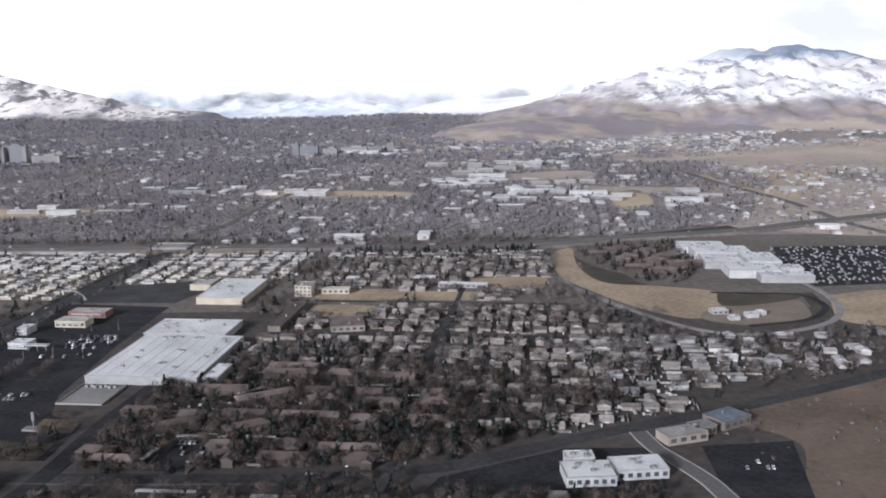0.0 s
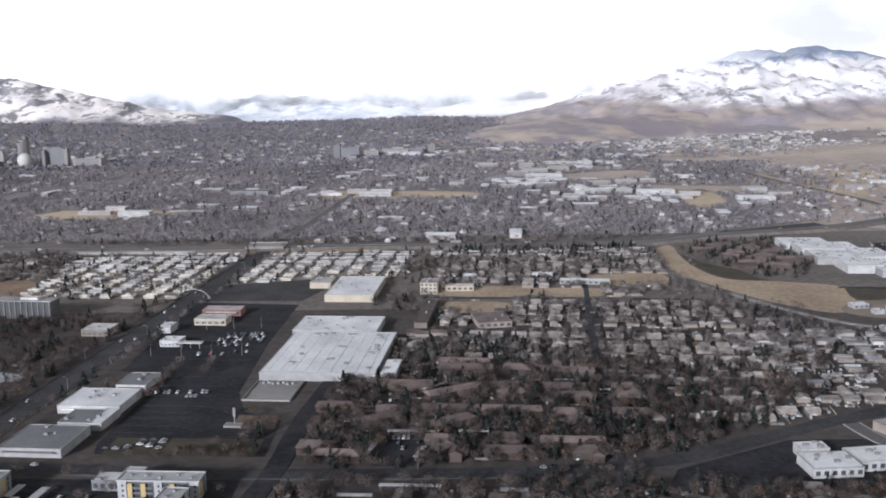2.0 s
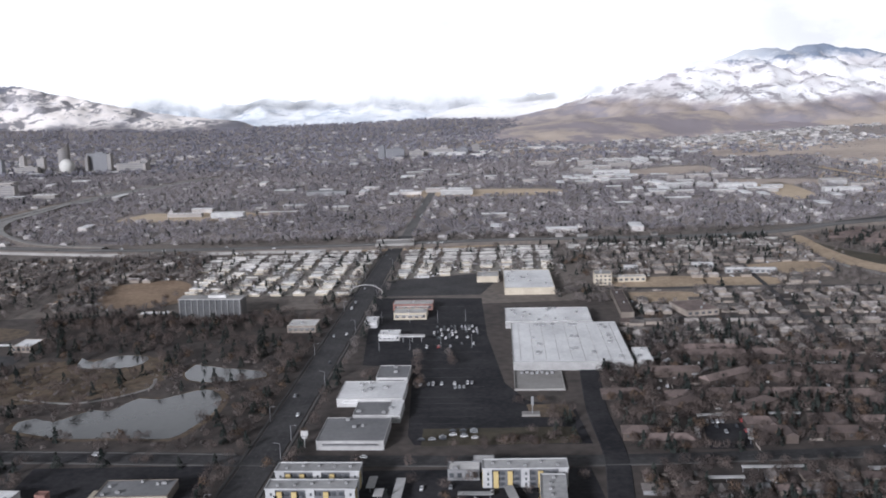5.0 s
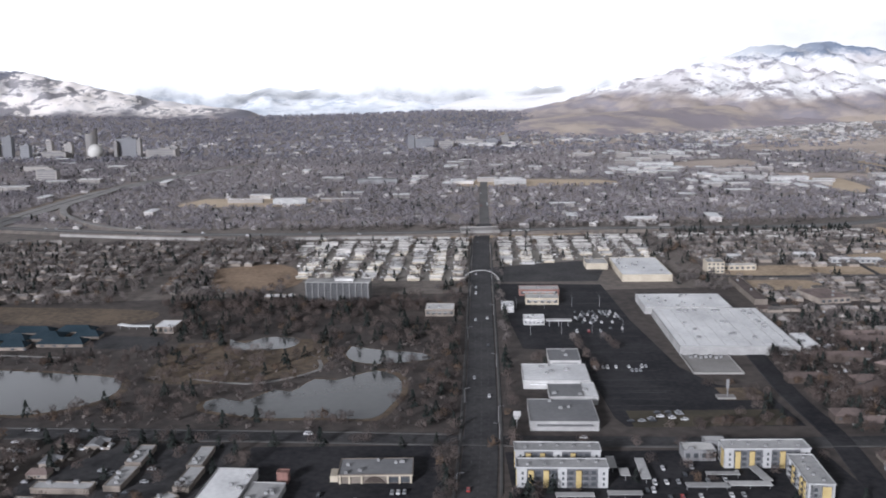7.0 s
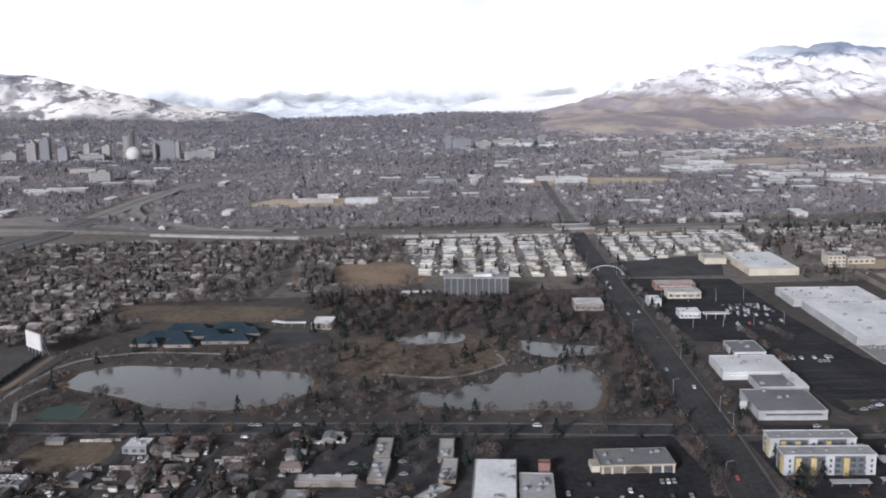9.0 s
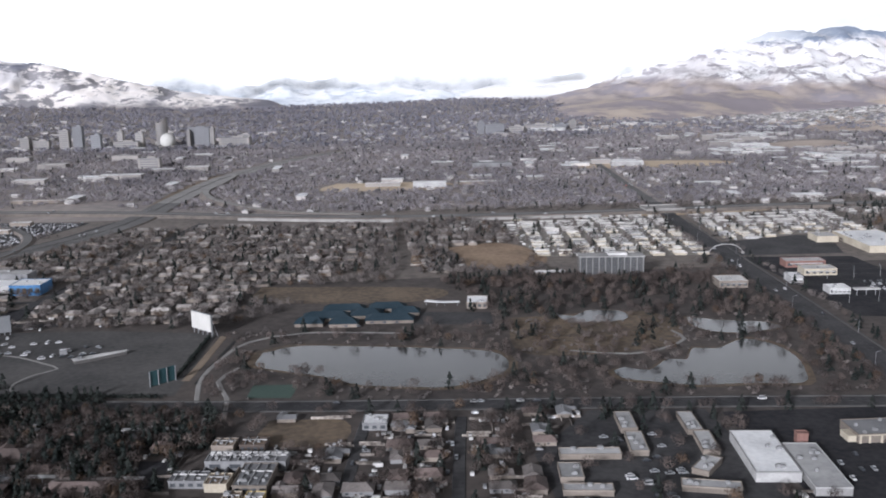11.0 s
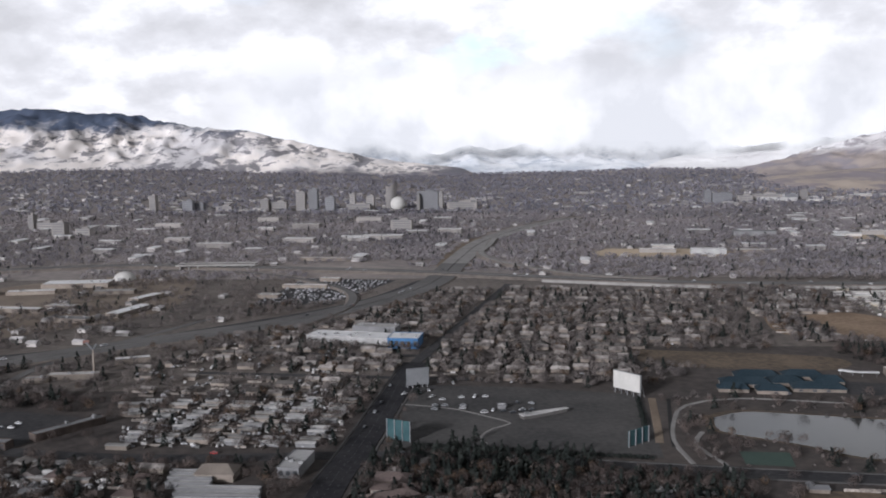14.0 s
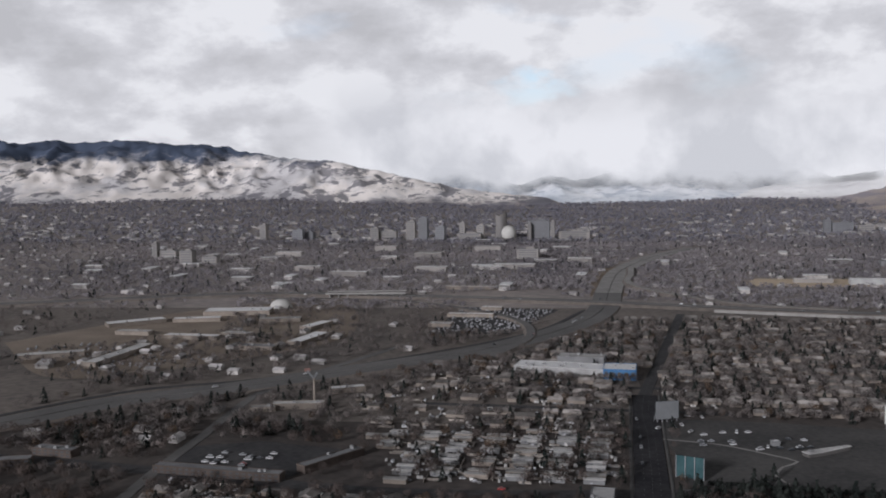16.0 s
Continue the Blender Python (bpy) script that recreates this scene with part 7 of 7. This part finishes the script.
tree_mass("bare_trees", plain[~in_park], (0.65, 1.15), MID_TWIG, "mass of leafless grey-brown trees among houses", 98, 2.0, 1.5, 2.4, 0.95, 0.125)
tree_mass("russet_trees", rest[red], (0.7, 1.2), TWIG_RED, "scattered trees with russet winter leaves", 100, 1.9, 1.5, 2.4, 0.85, 0.16)
tree_mass("conifers", rest_dark, (0.7, 1.15), FAR_NEEDLE, "scattered dark green conifers among houses", 60, 1.9, 4.7, 0.2, 1.3, 0.42, True)
far, far_dark = [], []
for (poly, _, _), tries in zip(FAR_ZONES, (25000, 9000, 2900, 1200, 500, 400, 800, 300, 9000, 2200)):
    p = scatter(poly, tries, 0.8)
    c = RNG.random(len(p)) < 0.055
    far.append(p[~c])
    far_dark.append(p[c])
far = np.concatenate(far)
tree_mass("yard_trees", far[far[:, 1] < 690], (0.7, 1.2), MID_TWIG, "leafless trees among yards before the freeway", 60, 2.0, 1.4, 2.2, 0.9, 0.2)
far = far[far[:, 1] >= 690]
# The distant crowns carry haze in their pale colour.
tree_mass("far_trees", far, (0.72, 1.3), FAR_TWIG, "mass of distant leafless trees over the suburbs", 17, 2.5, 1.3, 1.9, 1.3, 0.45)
tree_mass("far_conifers", np.concatenate(far_dark), (0.75, 1.2), FAR_NEEDLE, "scattered distant dark conifers", 20, 1.6, 4.0, 0.2, 1.4, 0.6, True)
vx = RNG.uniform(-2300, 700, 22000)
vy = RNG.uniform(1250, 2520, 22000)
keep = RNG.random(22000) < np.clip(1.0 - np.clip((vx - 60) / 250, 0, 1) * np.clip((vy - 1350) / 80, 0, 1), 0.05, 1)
tree_mass("valley_trees", np.stack([vx[keep], vy[keep]], 1), (1.0, 1.9), VALLEY_TWIG, "mass of far valley trees tinted lavender for haze", 8, 2.4, 1.3, 1.8, 1.9, 0.8)
shrub = np.concatenate([scatter([(-455, 395), (-235, 395), (-240, 292), (-455, 308)], 700, 0.3), scatter([(84, 322), (170, 368), (258, 415), (258, 255), (112, 245)], 300, 0.3, False)])
tree_mass("shrubs", shrub, (0.25, 0.6), MID_TWIG, "low brown winter shrubs", 24, 2.0, 1.2, 1.0, 1.4, 0.4)

# ---------------------------------------------------------------- yard clutter
clutter = Shape()
for poly in SUBURB + HOME_ZONES + FLAT_ZONES:
    for x, y in scatter(poly, 210, 0.6):
        w, d, h = RNG.uniform(0.6, 2.2), RNG.uniform(0.5, 1.1), RNG.uniform(0.4, 1.1)
        clutter.box(x, y, float(land(x, y)) + h / 2, w, d, h, radians(GRID + RNG.choice([0, 90])))
CLUTTER = mat("sheds and trailers", (0.10, 0.097, 0.094), (0.52, 0.51, 0.49), 0.3, 1.0, 0.7, island=0.75, fine_mix=0.5)
tagged(new("yard_sheds", clutter.mesh("yard_sheds", CLUTTER)), "small sheds and trailers between the houses", "sheds", kind="stuff")

fences = Shape()
for poly in SUBURB + HOME_ZONES[2:4] + FLAT_ZONES:
    for x, y in scatter(poly, 150, 0.4):
        fences.box(x, y, float(land(x, y)) + 0.4, RNG.uniform(3.5, 8.0), 0.12, 0.8, radians(GRID + RNG.choice([0, 90])))
FENCE = mat("weathered fences", (0.055, 0.046, 0.040), (0.30, 0.27, 0.24), 0.2, 1.0, 0.9, island=0.6, fine_mix=0.5)
tagged(new("yard_fences", fences.mesh("yard_fences", FENCE)), "weathered board fences between the yards", "fences", kind="stuff")
drive_cars = Shape()
for poly in SUBURB + HOME_ZONES + FLAT_ZONES:
    for x, y in scatter(poly, 110, 0.5):
        a_ = radians(GRID + RNG.choice([0, 90]))
        drive_cars.box(x, y, float(land(x, y)) + 0.34, 2.2, 0.95, 0.4, a_).box(x, y, float(land(x, y)) + 0.68, 1.1, 0.82, 0.3, a_)
YARD_CAR = mat("driveway car paint", (0.03, 0.03, 0.034), (0.50, 0.50, 0.51), 0.4, 1.2, 0.4, island=0.75, fine_mix=0.6)
tagged(new("driveway_cars", drive_cars.mesh("driveway_cars", YARD_CAR)), "cars standing in driveways between the houses", "cars", kind="stuff")

# ---------------------------------------------------------------- cars


def make_car(label, paint, w=2.35, d=0.95, van=False):
    t = thing("car", label, "car", 0, 0, 0, -500, "parked cars")
    body = Shape().box(0, 0, 0.34, w, d, 0.34)
    body.box(0, 0, 0.17, w * 0.92, d * 0.94, 0.12)
    part("body", body, paint, t)
    h = 0.5 if van else 0.32
    l = w * (0.62 if van else 0.46)
    x, y, z = l / 2, d / 2 - 0.06, 0.51
    cabin = Shape().add([(-x - 0.18, -y, z), (x + 0.2, -y, z), (x + 0.2, y, z), (-x - 0.18, y, z), (-x, -y + 0.08, z + h), (x - 0.1, -y + 0.08, z + h), (x - 0.1, y - 0.08, z + h), (-x, y - 0.08, z + h)],
                        [(0, 1, 5, 4), (1, 2, 6, 5), (2, 3, 7, 6), (3, 0, 4, 7)])
    part("glasshouse", cabin, GLASS, t, "dark car windows")
    part("roof", Shape().box(-0.04, 0, z + h + 0.02, l - 0.02, d - 0.26, 0.05), paint, t)
    for sx in (-0.32, 0.32):
        for sy in (-1, 1):
            part("wheel", Shape().tube((sx * w, sy * d / 2 - 0.08, 0.17), (sx * w, sy * d / 2 + 0.02, 0.17), 0.17, 0.17, 10), RUBBER, t)
    return t


CARS = [make_car("white car parked on dark asphalt", CAR_WHITE), make_car("dark car parked on asphalt", CAR_DARK), make_car("silver car parked on dark asphalt", CAR_SILVER), make_car("red car parked on dark asphalt", CAR_RED), make_car("white van parked on dark asphalt", CAR_WHITE, 2.7, 1.0, True)]
for proto, (x, y) in zip(CARS, [(-160, 405), (-165, 405), (-170, 402), (-175, 402), (-180, 402)]):
    proto.matrix_basis = pose(x, y, 0.1, 0, 0, 85)
lots = [  # centre, extent, number, heading
    (-166, 428, 22, 26, 34, 84), (-176, 352, 26, 12, 12, 84), (-175, 300, 26, 10, 12, 0), (-178, 252, 30, 24, 16, 84), (-330, 252, 20, 50, 26, 0), (-270, 245, 40, 20, 18, 84),
    (-508, 372, 24, 10, 12, 20), (-530, 378, 16, 8, 7, 10), (-84, 300, 16, 16, 14, 84), (-690, 350, 26, 16, 16, 0), (-10, 360, 4, 60, 8, 88), (94, 283, 14, 10, 4, 84), (-400, 250, 40, 60, 14, 84)]
for x, y in ((-550, 396), (-544, 398), (-539, 392), (-535, 388), (-523, 392), (-519, 392), (-516, 374), (-512, 380), (-502, 383), (-537, 414), (-532, 412), (-528, 391), (-541, 401), (-507, 384)):
    copy_thing(CARS[int(RNG.choice(5, p=[0.4, 0.1, 0.1, 0.0, 0.4]))], pose(x, y, 0.1, 0, 0, RNG.uniform(0, 180)))
for cx, cy, w, d, n, head in lots:
    cells = [(i, j) for i in range(max(1, int(w / (1.6 if head > 45 else 3.4)))) for j in range(max(1, int(d / (4.6 if head > 45 else 1.7))))]
    for k in RNG.permutation(len(cells))[:n]:
        i, j = cells[int(k)]
        x, y = cx - w / 2 + i * (1.6 if head > 45 else 3.4) + 0.8, cy - d / 2 + j * (4.6 if head > 45 else 1.7) + 0.8
        blocked = [b for b in BLOCKED if abs((x - b[0]) * math.cos(b[4]) + (y - b[1]) * math.sin(b[4])) < b[2] + 0.6 and abs(-(x - b[0]) * math.sin(b[4]) + (y - b[1]) * math.cos(b[4])) < b[3] + 0.6]
        if not blocked:
            copy_thing(CARS[int(RNG.choice(5, p=[0.22, 0.34, 0.30, 0.05, 0.09]))], pose(x, y, 0.1, 0, 0, head + float(RNG.choice([0, 180]))))
for pts, lift, o, n in ((ODDIE[1:8], 0.15, 2.6, 12), (ODDIE[1:8], 0.15, -2.6, 10), (CROSS[2:14], 0.12, 1.7, 12), (EL_RANCHO[:6], 0.17, 2.6, 6), (INTERSTATE[1:10], 0.75, 4.5, 12), (FREEWAY[3:14], 1.85, -4.5, 14), (FREEWAY[3:14], 1.85, 4.5, 10)):
    c = smooth_line(pts, 1.0)
    for k in RNG.integers(2, len(c) - 2, n):
        t_ = c[k + 1] - c[k - 1]
        t_ /= np.linalg.norm(t_)
        x, y = c[k] + np.array([-t_[1], t_[0]]) * o
        copy_thing(CARS[int(RNG.choice(5, p=[0.22, 0.34, 0.30, 0.05, 0.09]))], pose(x, y, float(land(x, y)) + lift, 0, 0, math.degrees(math.atan2(t_[1], t_[0]))))


def car_mass(name, poly, dx, dy, turn, label, skip=0.35):
    p = []
    a = radians(turn)
    q = np.array(poly, float)
    c = q.mean(0)
    r = np.abs(q - c).max() * 1.4
    for u in np.arange(-r, r, dx):
        for v in np.arange(-r, r, dy):
            x, y = c[0] + u * math.cos(a) - v * math.sin(a), c[1] + u * math.sin(a) + v * math.cos(a)
            x, y = x + RNG.normal(0, dx * 0.25), y + RNG.normal(0, dy * 0.12)
            if inside(x, y, poly) and RNG.random() > skip:
                p.append((x, y))
    s = Shape()
    for x, y in p:
        h = RNG.uniform(0.6, 1.1)
        s.box(x, y, 0.15 + h * 0.3, 1.0, 2.3, h * 0.6, a).box(x, y, 0.15 + h * 0.72, 0.85, 1.2, h * 0.45, a)
    return tagged(new(name, s.mesh(name, FAR_CAR)), label, "cars", kind="stuff")


FAR_CAR = mat("far car paint", (0.04, 0.04, 0.045), (0.34, 0.34, 0.35), 0.5, 1.2, 0.4, island=0.75, fine_mix=0.6)
car_mass("mall_cars", [(212, 648), (296, 646), (252, 540), (200, 532)], 1.7, 5.0, -5, "crowd of parked cars beside the mall", 0.72)
car_mass("lot_cars", [(-658, 600), (-648, 700), (-585, 690), (-613, 600)], 2.0, 4.6, -8, "crowd of pale vehicles on a sales lot", 0.5)
car_mass("yard_cars", [(-880, 545), (-840, 560), (-760, 520), (-810, 475)], 3.0, 6.0, 20, "vehicles standing in the industrial yards", 0.5)
